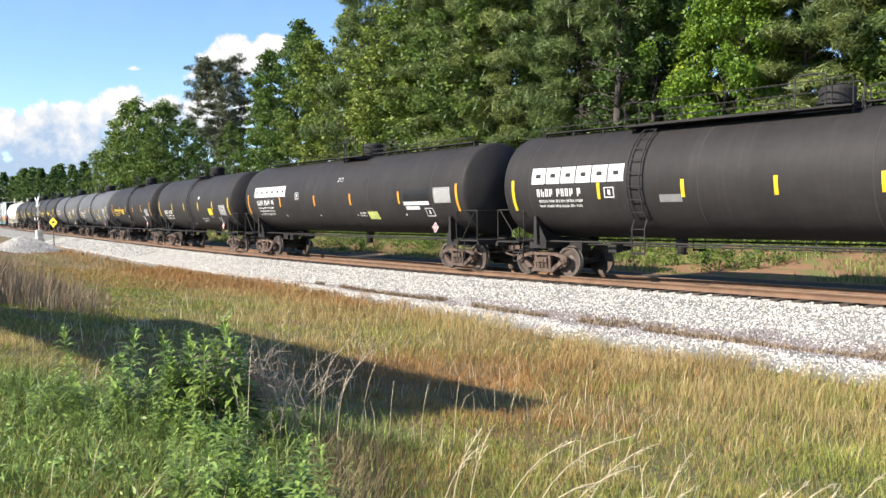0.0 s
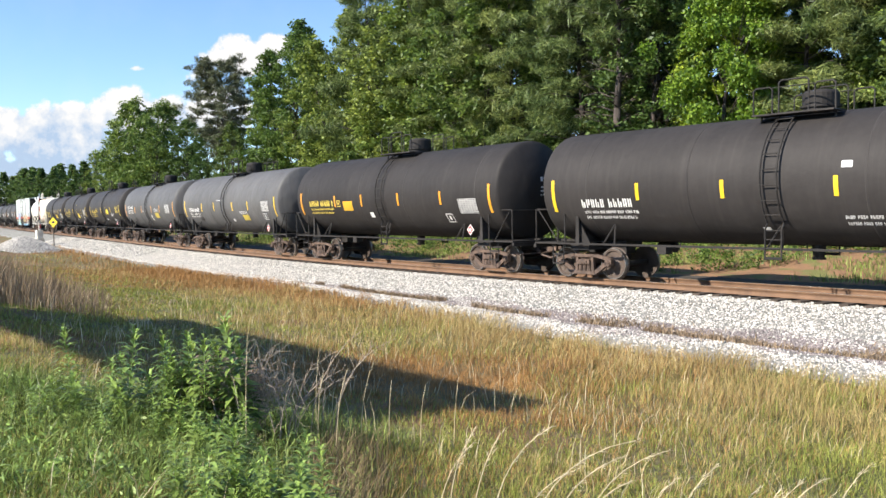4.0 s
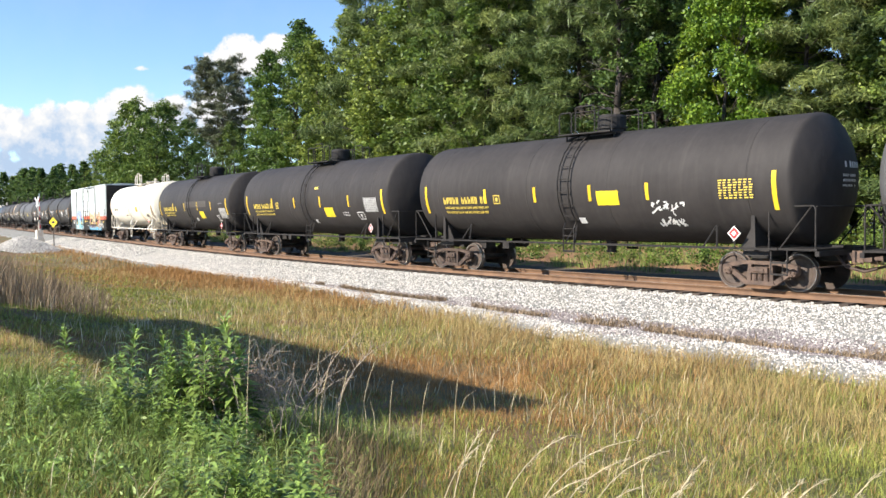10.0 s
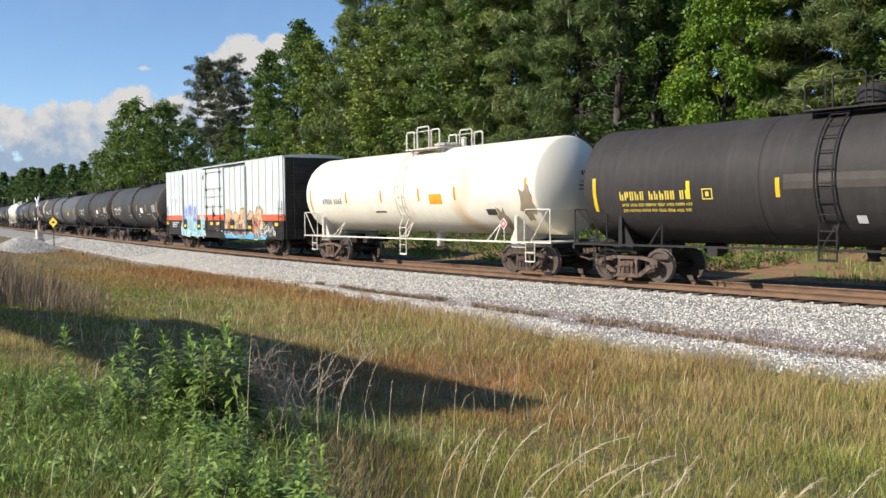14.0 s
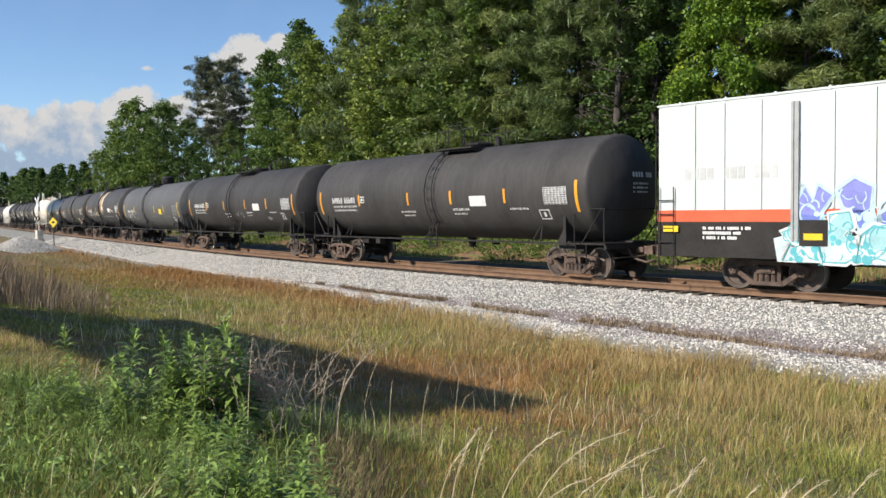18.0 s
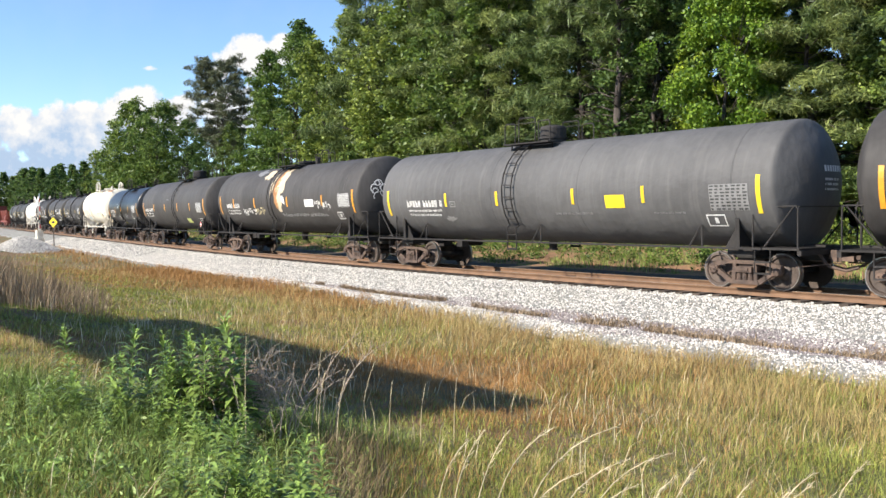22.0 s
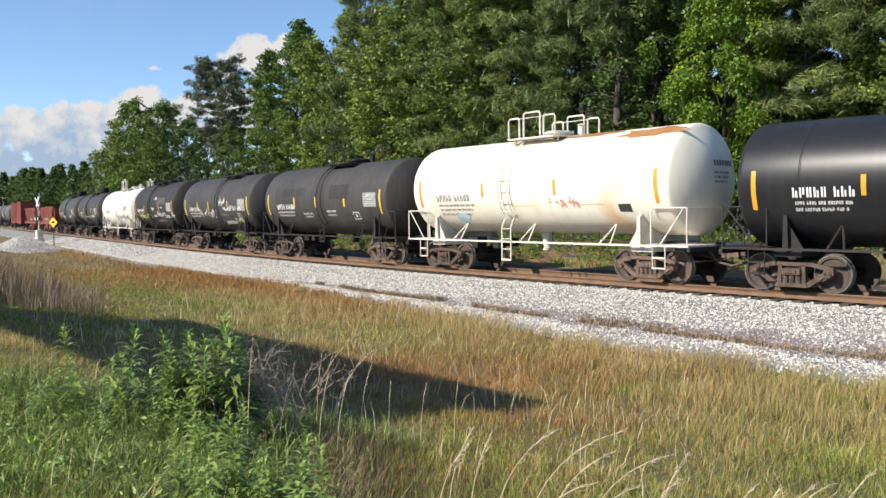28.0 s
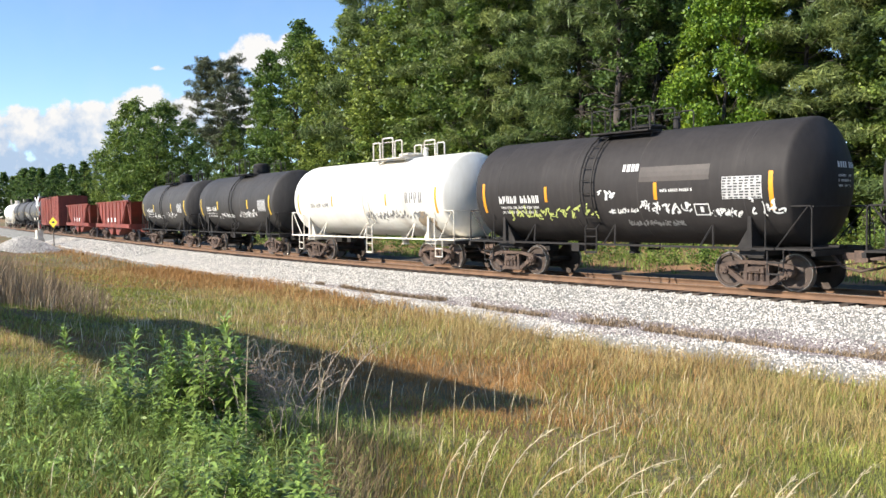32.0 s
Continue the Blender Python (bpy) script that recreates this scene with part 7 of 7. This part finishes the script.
    x, y = on_line(s, d)
    ok = waves(x, y, 0.7) + 0.5 * waves(x, y, 2.1) + 0.25 * rng.random(n) > 0.85
    x, y = x[ok], y[ok]
    m = len(x)
    p = np.stack([x, y, ground_z(x, y) - 0.02], -1)
    ob = new("bank_grass", blade_mesh("bank_grass", p, rng.uniform(0.08, 0.4, m), rng.normal(size=(m, 2)) * 0.4, np.full(m, 0.025), rng.uniform(0, 3.1, m), M["lush"]))
    tagged(ob, "green weeds on the red earth bank beyond the track", "grass", kind="stuff")
    # leafy weeds and brambles on the bank
    n = 1500
    s = rng.uniform(-70, 24, n)
    d = -rng.uniform(6.4, 14.5, n)
    x, y = on_line(s, d)
    ok = (waves(x, y, 0.45) + 0.35 * waves(x + 4, y, 1.3) > 0.62) | (d < -11.5)
    x, y = x[ok], y[ok]
    m = len(x)
    c = np.stack([x, y, ground_z(x, y) + rng.uniform(0.05, 0.75, m)], -1)
    v, f = leaf_cloud(c, rng.uniform(0.2, 0.5, m), 60000, 0.06, rng, 0.9, 1.1, 0.5)
    tagged(new("brambles", array_mesh("brambles", v, f, M["leaf_green"])), "leafy brambles on the red earth bank beyond the track", "weeds", kind="stuff")
    n = 8000
    s = rng.uniform(-3, 20, n)
    d = edge_d(s) - 1.35 * np.clip((edge_d(s) - 3.9) / 2.4, 0, 1) ** 0.7 + rng.normal(size=n) * 0.26 * np.clip((edge_d(s) - 3.9) / 2.4, 0.1, 1) + 0.15 * np.sin(0.9 * s)
    x, y = on_line(s, d)
    ok = waves(x, y, 1.6) > 0.3
    x, y, s, d = x[ok], y[ok], s[ok], d[ok]
    m = len(x)
    p = np.stack([x, y, bed_z(s, d) - 0.01], -1)
    ob = new("shoulder_weeds", blade_mesh("shoulder_weeds", p, rng.uniform(0.06, 0.22, m), rng.normal(size=(m, 2)) * 0.6, np.full(m, 0.024), rng.uniform(0, 3.1, m), M["dead_weed"]))
    tagged(ob, "withered brown weeds in the dip of the stone shoulder", "weeds", kind="stuff")


make_field()


def make_near_grass():
    """Mown-looking grass round the camera's stand."""
    rng = np.random.default_rng(101)
    n = 60000
    r, a = 9.0 * np.sqrt(rng.random(n)), rng.uniform(0, 6.283, n)
    x, y = r * np.cos(a), r * np.sin(a)
    ok = (y < 3.0) | (np.abs(x) > 0.53 * y + 0.5)
    x, y = x[ok], y[ok]
    n = len(x)
    p = np.stack([x, y, ground_z(x, y) - 0.02], -1)
    fresh = rng.random(n) < 0.35 + 0.5 * waves(x, y, 0.9)
    for nm, k, mt, lab in (("green_grass", fresh, "lush", "short green grass where the camera stands"), ("dry_grass", ~fresh, "straw", "short dry grass where the camera stands")):
        q = int(k.sum())
        ob = new(nm, blade_mesh(nm, p[k], rng.uniform(0.05, 0.2, q), rng.normal(size=(q, 2)) * 0.45, np.full(q, 0.008), rng.uniform(0, 3.1, q), M[mt]))
        tagged(ob, lab, "grass", kind="stuff")


make_near_grass()

# ---- weeds at the camera's side ----
WEEDS = []


def weed_meshes(seed, height, leaves):
    rng = random.Random(seed)
    bm = bmesh.new()
    bx, by = rng.uniform(-0.06, 0.06), rng.uniform(-0.06, 0.06)
    def axis(t):
        return Vector((bx * t * t, by * t * t, height * t))
    for i in range(5):
        rod(bm, axis(i / 5), axis((i + 1) / 5), 0.006 * (1.1 - i / 5), 5, 0.006 * (0.9 - i / 5))
    stem = mesh_of("stem", bm, M["weed"])
    V, F = [], []
    for i in range(leaves):
        t = 0.12 + 0.88 * (i + 0.5) / leaves
        a = i * 2.4 + rng.uniform(-0.3, 0.3)
        ln = (0.26 - 0.09 * t) * rng.uniform(0.75, 1.25) * (1.0 if t < 0.9 else 0.75)
        rise = rng.uniform(0.15, 0.6) if t < 0.85 else rng.uniform(0.7, 1.6)
        o = axis(t)
        d = Vector((math.cos(a), math.sin(a), rise)).normalized()
        side = Vector((-math.sin(a), math.cos(a), 0)) * ln * 0.13
        m1 = o + d * ln * 0.45 + Vector((0, 0, 0.01))
        tip = o + d * ln - Vector((0, 0, ln * 0.28))
        k = len(V)
        V += [o, m1 + side, m1 - side, tip, m1 - Vector((0, 0, 0.006))]
        F += [(k, k + 4, k + 1), (k, k + 2, k + 4), (k + 4, k + 3, k + 1), (k + 4, k + 2, k + 3)]
    return stem, array_mesh("leaves", np.array([tuple(v) for v in V]), np.array(F), M["weed"])


def make_weeds():
    rng = random.Random(12)
    kinds = [weed_meshes(s, h, n) for s, h, n in ((1, 0.95, 76), (2, 0.8, 64), (3, 1.1, 84), (4, 0.6, 50))]
    places = []
    # clumps: middle x, y, spread, count, size
    for cx, cy, sp, count, size in ((-2.95, 7.8, 0.26, 11, 0.82), (-2.22, 7.9, 0.24, 16, 1.0), (-3.7, 7.5, 0.22, 8, 0.38), (-1.3, 5.2, 0.22, 10, 0.45), (-1.9, 5.7, 0.4, 5, 0.35), (-2.5, 6.8, 0.4, 4, 0.4), 
                                    (-1.75, 6.6, 0.25, 9, 0.55), (-0.95, 4.9, 0.22, 18, 0.55), (-2.3, 7.3, 0.35, 7, 0.6)):
        for i in range(count):
            places.append((cx + rng.gauss(0, sp), cy + rng.gauss(0, sp * 0.8), size * rng.uniform(0.7, 1.15)))
    for x, y, k in places:
        w = new("weed")
        z = float(ground_z(np.array([x]), np.array([y]))[0])
        w.matrix_basis = Matrix.LocRotScale((x, y, z - 0.02), Euler((rng.uniform(-0.12, 0.12), rng.uniform(-0.05, 0.2), rng.uniform(0, 6.3))), (k, k, k))
        tagged(w, "upright green weed with narrow pointed leaves", "weed", group="green weeds in the foreground")
        st, lv = rng.choice(kinds)
        for nm, me in (("stem", st), ("leaves", lv)):
            ob = new(nm, me)
            ob.parent = w
        WEEDS.append(w)
    # a dead bush of bare twigs
    bush = new("dead_bush")
    bx, by = -1.85, 8.2
    bz = float(ground_z(np.array([bx]), np.array([by]))[0])
    bush.location = (bx, by, bz)
    tagged(bush, "leafless dead bush of fine grey-brown twigs", "dead bush")
    for j in range(26):
        # fine twigs that arch over and fall back into a tangle
        bm = bmesh.new()
        for q in range(10):
            a, r = rng.uniform(0, 6.3), rng.uniform(0.1, 0.5)
            o = Vector((rng.gauss(-0.22, 0.16), rng.gauss(0, 0.14), rng.uniform(0, 0.25)))
            way = Vector((math.cos(a), math.sin(a), 0))
            rise = rng.uniform(0.35, 0.8)
            pts = [o + way * (r * t) + Vector((0, 0, rise * (1.6 * t - 1.0 * t ** 3))) for t in (0, 0.35, 0.65, 0.9, 1.15)]
            for i in range(4):
                rod(bm, pts[i], pts[i + 1], 0.0058 - 0.001 * i, 4, 0.0048 - 0.001 * i)
            for u in range(5):
                p = pts[rng.randint(1, 4)]
                v = Vector((rng.gauss(0, 0.1), rng.gauss(0, 0.1), rng.uniform(-0.08, 0.14)))
                rod(bm, p, p + v, 0.0026, 3, 0.0012)
        part("branch", bm, M["twig"], bush)
    for j in range(15):
        # longer dead stems beside it, with curled tips
        bm = bmesh.new()
        o = Vector((rng.gauss(0.42, 0.24), rng.gauss(0, 0.18), 0))
        h, b = rng.uniform(0.55, 1.05), rng.gauss(0.16, 0.2)
        pts = [o + Vector((b * t * t, 0.06 * t, h * (t - 0.08 * t ** 4))) for t in (0, 0.3, 0.55, 0.75, 0.9, 1.0)]
        pts.append(pts[-1] + Vector((0.08 if b > 0 else -0.08, 0, -0.03)))
        for i in range(6):
            rod(bm, pts[i], pts[i + 1], 0.0055 - 0.0006 * i, 4, 0.0049 - 0.0006 * i)
        for u in range(7):
            p = pts[rng.randint(2, 5)]
            v = Vector((rng.gauss(0.04, 0.07), rng.gauss(0, 0.06), rng.uniform(0.03, 0.16)))
            rod(bm, p, p + v, 0.003, 3, 0.0015)
        part("branch", bm, M["twig"], bush)


make_weeds()


def make_cover():
    """Low clover-like leaves and lush grass on the near ground."""
    rng = np.random.default_rng(44)
    n = 5000
    y = 3.6 + 6.0 * rng.random(n)
    x = -0.55 * y - 0.3 + rng.random(n) * (0.55 * y - 0.2)
    ok = (rng.random(n) < np.interp(x + 0.12 * y, (-0.6, 0.4), (1, 0))) & (waves(x, y, 2.0) > 0.22)
    x, y = x[ok], y[ok]
    n = len(x)
    c = np.stack([x, y, ground_z(x, y) + 0.05 + 0.2 * rng.random(n)], -1)
    v, f = leaf_cloud(c, np.full(n, 0.05), n, 0.022, rng, 0.6, 1.2, 0.45)
    tagged(new("ground_cover", array_mesh("ground_cover", v, f, M["weed"])), "low bright green leaves covering the near ground", "weeds", kind="stuff")
    m = 58000
    y = 3.4 + 6.4 * rng.random(m)
    x = -0.55 * y - 0.3 + rng.random(m) * (0.55 * y + 2.0)
    ok = rng.random(m) < np.interp(x + 0.5 * waves(x, y, 2.2), (-1.8, -0.2), (1.0, 0.0)) * (0.25 + waves(x + 2, y, 1.9))
    x, y = x[ok], y[ok]
    m = len(x)
    p = np.stack([x, y, ground_z(x, y) - 0.02], -1)
    ob = new("lush_grass", blade_mesh("lush_grass", p, rng.uniform(0.1, 0.4, m) * (0.6 + 0.7 * waves(x, y, 3.1)), rng.normal(size=(m, 2)) * 0.5 + np.array([0.1, 0]), rng.uniform(0.005, 0.010, m), rng.uniform(0, 3.1, m), M["lush"]))
    tagged(ob, "lush bright green grass on the near bank", "grass", kind="stuff")


make_cover()

# ---- tall stalks that sway ----
STALKS = []


def make_stalks():
    rng = random.Random(31)
    spots = [(x0 / 1553 * 4.5, 4.5 + dy, h, b) for x0, dy, h, b in ((10, 0.5, 0.70, 0.25), (45, 0.3, 0.72, 0.2), (95, 0.6, 0.78, 0.45), (120, 0.1, 0.62, 0.5), (150, 0.4, 0.85, 0.6), (185, 0.2, 0.72, 0.55), (225, 0.0, 0.6, 0.6), (260, 0.4, 0.75, 0.6), (-20, 0.9, 0.6, 0.3),
             (360, 0.2, 0.6, 0.35), (390, 0.1, 0.72, 0.3), (425, 0.3, 0.5, 0.5), (505, 0.2, 0.62, 0.3), (560, 0.1, 0.66, 0.35), (600, 0.3, 0.7, 0.4), (700, 0.2, 0.6, 0.3), (740, 0.4, 0.75, 0.35), (640, 0.6, 0.55, 0.3))]
    spots = [(x, y, h * 1.15, b) for x, y, h, b in spots]
    spots += [(-0.95, 7.6, 0.85, 0.12), (-1.15, 7.9, 0.8, 0.1), (-0.8, 8.3, 0.9, 0.15), (-0.55, 8.6, 0.7, 0.05), (0.1, 9.6, 0.75, 0.05), (-0.25, 9.0, 0.7, 0.1), (-1.6, 7.0, 1.1, 0.03), (-1.3, 8.8, 0.95, 0.06)]
    for i, (x, y, h, b) in enumerate(spots):
        z = float(ground_z(np.array([x]), np.array([y]))[0])
        st = new("grass_stalk")
        st.location = (x, y, z)
        tagged(st, "tall pale dry grass stalk with a feathery bent head" if i < 18 else "bare pale dead stalk standing in the grass", "grass stalk", group="tall stalks in the foreground")
        def along(t):
            return Vector((b * h * t ** 2.4, 0.08 * b * h * t * t, h * (t - 0.30 * b * t ** 4)))
        bm = bmesh.new()
        for k in range(9):
            rod(bm, along(k / 9), along((k + 1) / 9), 0.0045 * (1.15 - 0.08 * k), 4)
        part("stem", bm, M["straw_pale"], st)
        V, F = [], []
        for k in range(52 if i < 18 else 14):
            t = 0.66 + 0.36 * rng.random()
            o = along(min(t, 1)) + Vector((rng.gauss(0, 0.004), rng.gauss(0, 0.004), rng.gauss(0, 0.004)))
            v = (along(1) - along(0.9)).normalized() * rng.uniform(0.02, 0.045) + Vector((rng.gauss(0, 0.012), rng.gauss(0, 0.012), rng.gauss(-0.004, 0.01)))
            w = Vector((rng.gauss(0, 1), rng.gauss(0, 1), rng.gauss(0, 1))).normalized() * 0.0024
            n0 = len(V)
            V += [o, o + v * 0.5 + w, o + v, o + v * 0.5 - w]
            F.append((n0, n0 + 1, n0 + 2, n0 + 3))
        ob = new("seed_head", array_mesh("seed_head", np.array([tuple(v) for v in V]), np.array(F), M["straw_pale"]))
        ob.parent = st
        STALKS.append((st, rng.uniform(0, 6.3), rng.uniform(1.6, 2.6), (5.5 if i < 18 else 2.0) * rng.uniform(0.7, 1.3)))


make_stalks()


def make_dead_stand():
    """A stand of tall brown dead weeds at the field's far left."""
    rng = np.random.default_rng(77)
    n = 3400
    y = 20.0 + 10.0 * rng.random(n) ** 0.9
    x = (-0.53 + 0.15 * rng.random(n) ** 2.2) * y
    ok = waves(x, y, 1.5) > 0.2
    x, y = x[ok], y[ok]
    n = len(x)
    p = np.stack([x, y, ground_z(x, y) - 0.02], -1)
    h = rng.uniform(0.3, 1.0, n) ** 1.3 * 1.5 * np.interp(x / y, (-0.53, -0.39), (1.0, 0.4))
    ob = new("dead_weeds", blade_mesh("dead_weeds", p, h, rng.normal(size=(n, 2)) * 0.22 + np.array([0.12, 0]), np.full(n, 0.017), rng.uniform(0, 3.1, n), M["dead_weed"]))
    tagged(ob, "stand of tall brown dead weeds in the field", "weeds", kind="stuff")


make_dead_stand()


def make_dry_stems():
    """Dead stems and shrivelled leaves standing in front of the dead bush."""
    rng = np.random.default_rng(78)
    n = 1300
    y = rng.uniform(5.0, 8.2, n)
    x = (-0.125 + 0.085 * (rng.random(n) - 0.35)) * y
    ok = waves(x, y, 3.3) > 0.25
    x, y = x[ok], y[ok]
    n = len(x)
    p = np.stack([x, y, ground_z(x, y) - 0.02], -1)
    h = rng.uniform(0.12, 0.5, n) ** 1.2 * 1.1
    ob = new("dry_stems", blade_mesh("dry_stems", p, h, rng.normal(size=(n, 2)) * 0.28 + np.array([0.1, 0]), rng.uniform(0.004, 0.009, n), rng.uniform(0, 3.1, n), M["brown_stem"]))
    tagged(ob, "dark brown dead stems among the near weeds", "weeds", kind="stuff")


make_dry_stems()

# ---- the level crossing ----
def make_crossing():
    steel, white, red, black = M["frame_white"], M["letter_white"], M["label_red"], M["frame_black"]

    def crossbuck(name, s, d, turn_deg, label, lamps):
        x, y = (float(v) for v in on_line(s, d))
        z = float(ground_z(np.array([x]), np.array([y]))[0])
        sig = new(name)
        sig.matrix_basis = pose(x + 0.3, y, z, 0, 0, turn_deg)
        tagged(sig, label, "crossing signal")
        bm = bmesh.new()
        lathe(bm, [(0, 0.2), (0.12, 0.2), (0.15, 0.06), (4.9, 0.055)], 12, "z")
        part("mast", bm, steel, sig)
        for k in (-1, 1):
            bm = bmesh.new()
            box(bm, -0.62, 0.62, -0.02, 0.02, -0.11, 0.11, Matrix.Translation((0, -0.09 - 0.03 * k, 4.35)) @ Matrix.Rotation(k * math.radians(45), 4, "Y"))
            part("crossbuck_board", bm, white, sig, "white crossbuck board")
        if lamps:
            for k in (-1, 1):
                bm = bmesh.new()
                lathe(bm, [(-0.16, 0.30), (-0.13, 0.30), (-0.13, 0.12), (0.0, 0.10)], 20, "y", (k * 0.4, -0.05, 2.75))
                unit = part("lamp_unit", bm, black, sig, "round black lamp unit")
                bm = bmesh.new()
                lathe(bm, [(-0.165, 0.15), (-0.15, 0.15)], 16, "y", (k * 0.4, -0.05, 2.75))
                part("lens", bm, steel, unit)
            bm = bmesh.new()
            rod(bm, (-0.4, 0, 2.75), (0.4, 0, 2.75), 0.035)
            part("cross_arm", bm, steel, sig)
            bm = bmesh.new()
            box(bm, -0.3, 0.3, -0.25, 0.3, 0.95, 1.65)
            part("gate_motor", bm, steel, sig, "grey gate motor box")
            for i in range(9):
                bm = bmesh.new()
                box(bm, 0.37, 0.41, -0.035, 0.035, 1.4 + 0.42 * i, 1.4 + 0.42 * (i + 1) - 0.004)
                part("gate_arm_band", bm, red if i % 2 else white, sig)
            bm = bmesh.new()
            box(bm, -0.45, 0.45, -0.3, 0.35, 0.12, 0.9)
            part("base_cabinet", bm, steel, sig)
        return sig
    crossbuck("crossing_signal", -64, 5.7, -48, "railway crossing signal with white crossbuck, lamps and raised red-white gate arm", True)
    crossbuck("crossing_sign", -81, -5.7, 30, "white railway crossbuck sign on a mast", False)
    x, y = (float(v) for v in on_line(-61.5, 4.9))
    z = float(ground_z(np.array([x]), np.array([y]))[0])
    sign = new("warning_sign")
    sign.matrix_basis = pose(x + 0.5, y, z + 0.45, 0, 0, -18)
    tagged(sign, "yellow diamond warning sign with a dark mark on a post", "road sign")
    bm = bmesh.new()
    box(bm, -0.04, 0.04, 0.0, 0.05, -0.5, 2.4)
    part("post", bm, M["tie"], sign, "dark wooden post")
    bm = bmesh.new()
    prism(bm, [(-0.5, 1.95), (0, 1.45), (0.5, 1.95), (0, 2.45)], -0.02, -0.002)
    part("plate", bm, M["label_yellow"], sign)
    bm = bmesh.new()
    box(bm, -0.16, 0.16, -0.026, -0.021, 1.85, 2.05)
    part("sign_mark", bm, M["letter_dark"], sign)
    rail = new("guard_rail")
    rx, ry = (float(v) for v in on_line(-66, 6.4))
    rail.matrix_basis = pose(rx, ry, float(ground_z(np.array([rx]), np.array([ry]))[0]), 0, 0, 5)
    tagged(rail, "low white guard rail at the crossing", "guard rail")
    bm = bmesh.new()
    box(bm, -1.3, 1.3, -0.04, 0.04, 0.75, 0.95)
    part("rail_board", bm, white, rail)
    for px in (-1.1, 1.1):
        bm = bmesh.new()
        box(bm, px - 0.06, px + 0.06, 0.04, 0.14, 0, 0.95)
        part("post", bm, steel, rail)
    # heap of gravel
    hx, hy = (float(v) for v in on_line(-52, 8.0))
    rng = np.random.default_rng(6)
    n = 9000
    a, r = rng.uniform(0, 6.283, n), 2.9 * np.sqrt(rng.random(n))
    zz = 1.35 * np.clip(1 - (r / 2.9) ** 1.3, 0, 1) + 0.15 * np.sin(3 * a) * (r / 2.9)
    pts = np.stack([hx + r * np.cos(a), hy + r * np.sin(a), ground_z(hx + r * np.cos(a), hy + r * np.sin(a)) + zz], -1)
    base = np.array([(1, 0, -0.6), (-0.5, 0.87, -0.6), (-0.5, -0.87, -0.6), (0.1, 0.1, 0.8)])
    tri = np.array([(0, 1, 3), (1, 2, 3), (2, 0, 3), (0, 2, 1)])
    v = pts[:, None] + base[None] * rng.uniform(0.05, 0.13, (n, 1, 1)) * np.array([1, 1, 0.8])
    ob = new("gravel_heap", array_mesh("gravel_heap", v.reshape(-1, 3), (tri[None] + 4 * np.arange(n)[:, None, None]).reshape(-1, 3), M["stone"]))
    tagged(ob, "heap of pale crushed stone beside the crossing", "gravel heap", kind="stuff")


make_crossing()
# ---- everything that moves ----
def motions():
    times = [0.5 * i for i in range(65)]
    for car, uL, uR, sets in CARS:
        rows = []
        for t in times:
            r = run(t)
            ax, ay = on_line(uL + r)
            bx, by = on_line(uR + r)
            rows.append((t, pose((ax + bx) / 2, (ay + by) / 2, 0, 0, 0, math.degrees(math.atan2(by - ay, bx - ax)))))
        walk(car, rows)
    for car, uL, uR, sets in CARS:
        mid = (uL + uR) / 2
        # the wheels roll from row to row while their car is in sight
        seen = [t for t in np.arange(0, 32.01, 1 / 15) if -70 < mid + run(t) < 34]
        ts = ([] if seen and seen[0] < 0.05 else [0.0]) + [float(t) for t in seen]
        if ts[-1] < CLIP:
            ts.append(CLIP)
        for w, x in sets:
            base = w.location.copy()
            rows = []
            for i, t in enumerate(ts):
                tt = min(max(t, seen[0] if seen else 0), seen[-1] if seen else 0)
                a = run(tt) / WHEEL_R
                rows.append((t, Matrix.Translation(base) @ Matrix.Rotation(a, 4, "Y")))
            walk(w, rows)
    for st, phase, rate, deg in STALKS:
        base = st.location.copy()
        rows = []
        for i in range(107):
            t = min(CLIP, 0.3 * i)
            gust = 0.6 + 0.4 * math.sin(0.55 * t + 0.3 * base.x)
            a = deg * gust * math.sin(rate * t + phase) + 0.5 * deg * math.sin(0.7 * t + phase)
            rows.append((t, Matrix.Translation(base) @ pose(0, 0, 0, 0.4 * a, a, 0)))
        walk(st, rows)
    walk(CLOUDS, [(0.0, pose(0, 2500, 0)), (CLIP, pose(66, 2500, 0))])


motions()
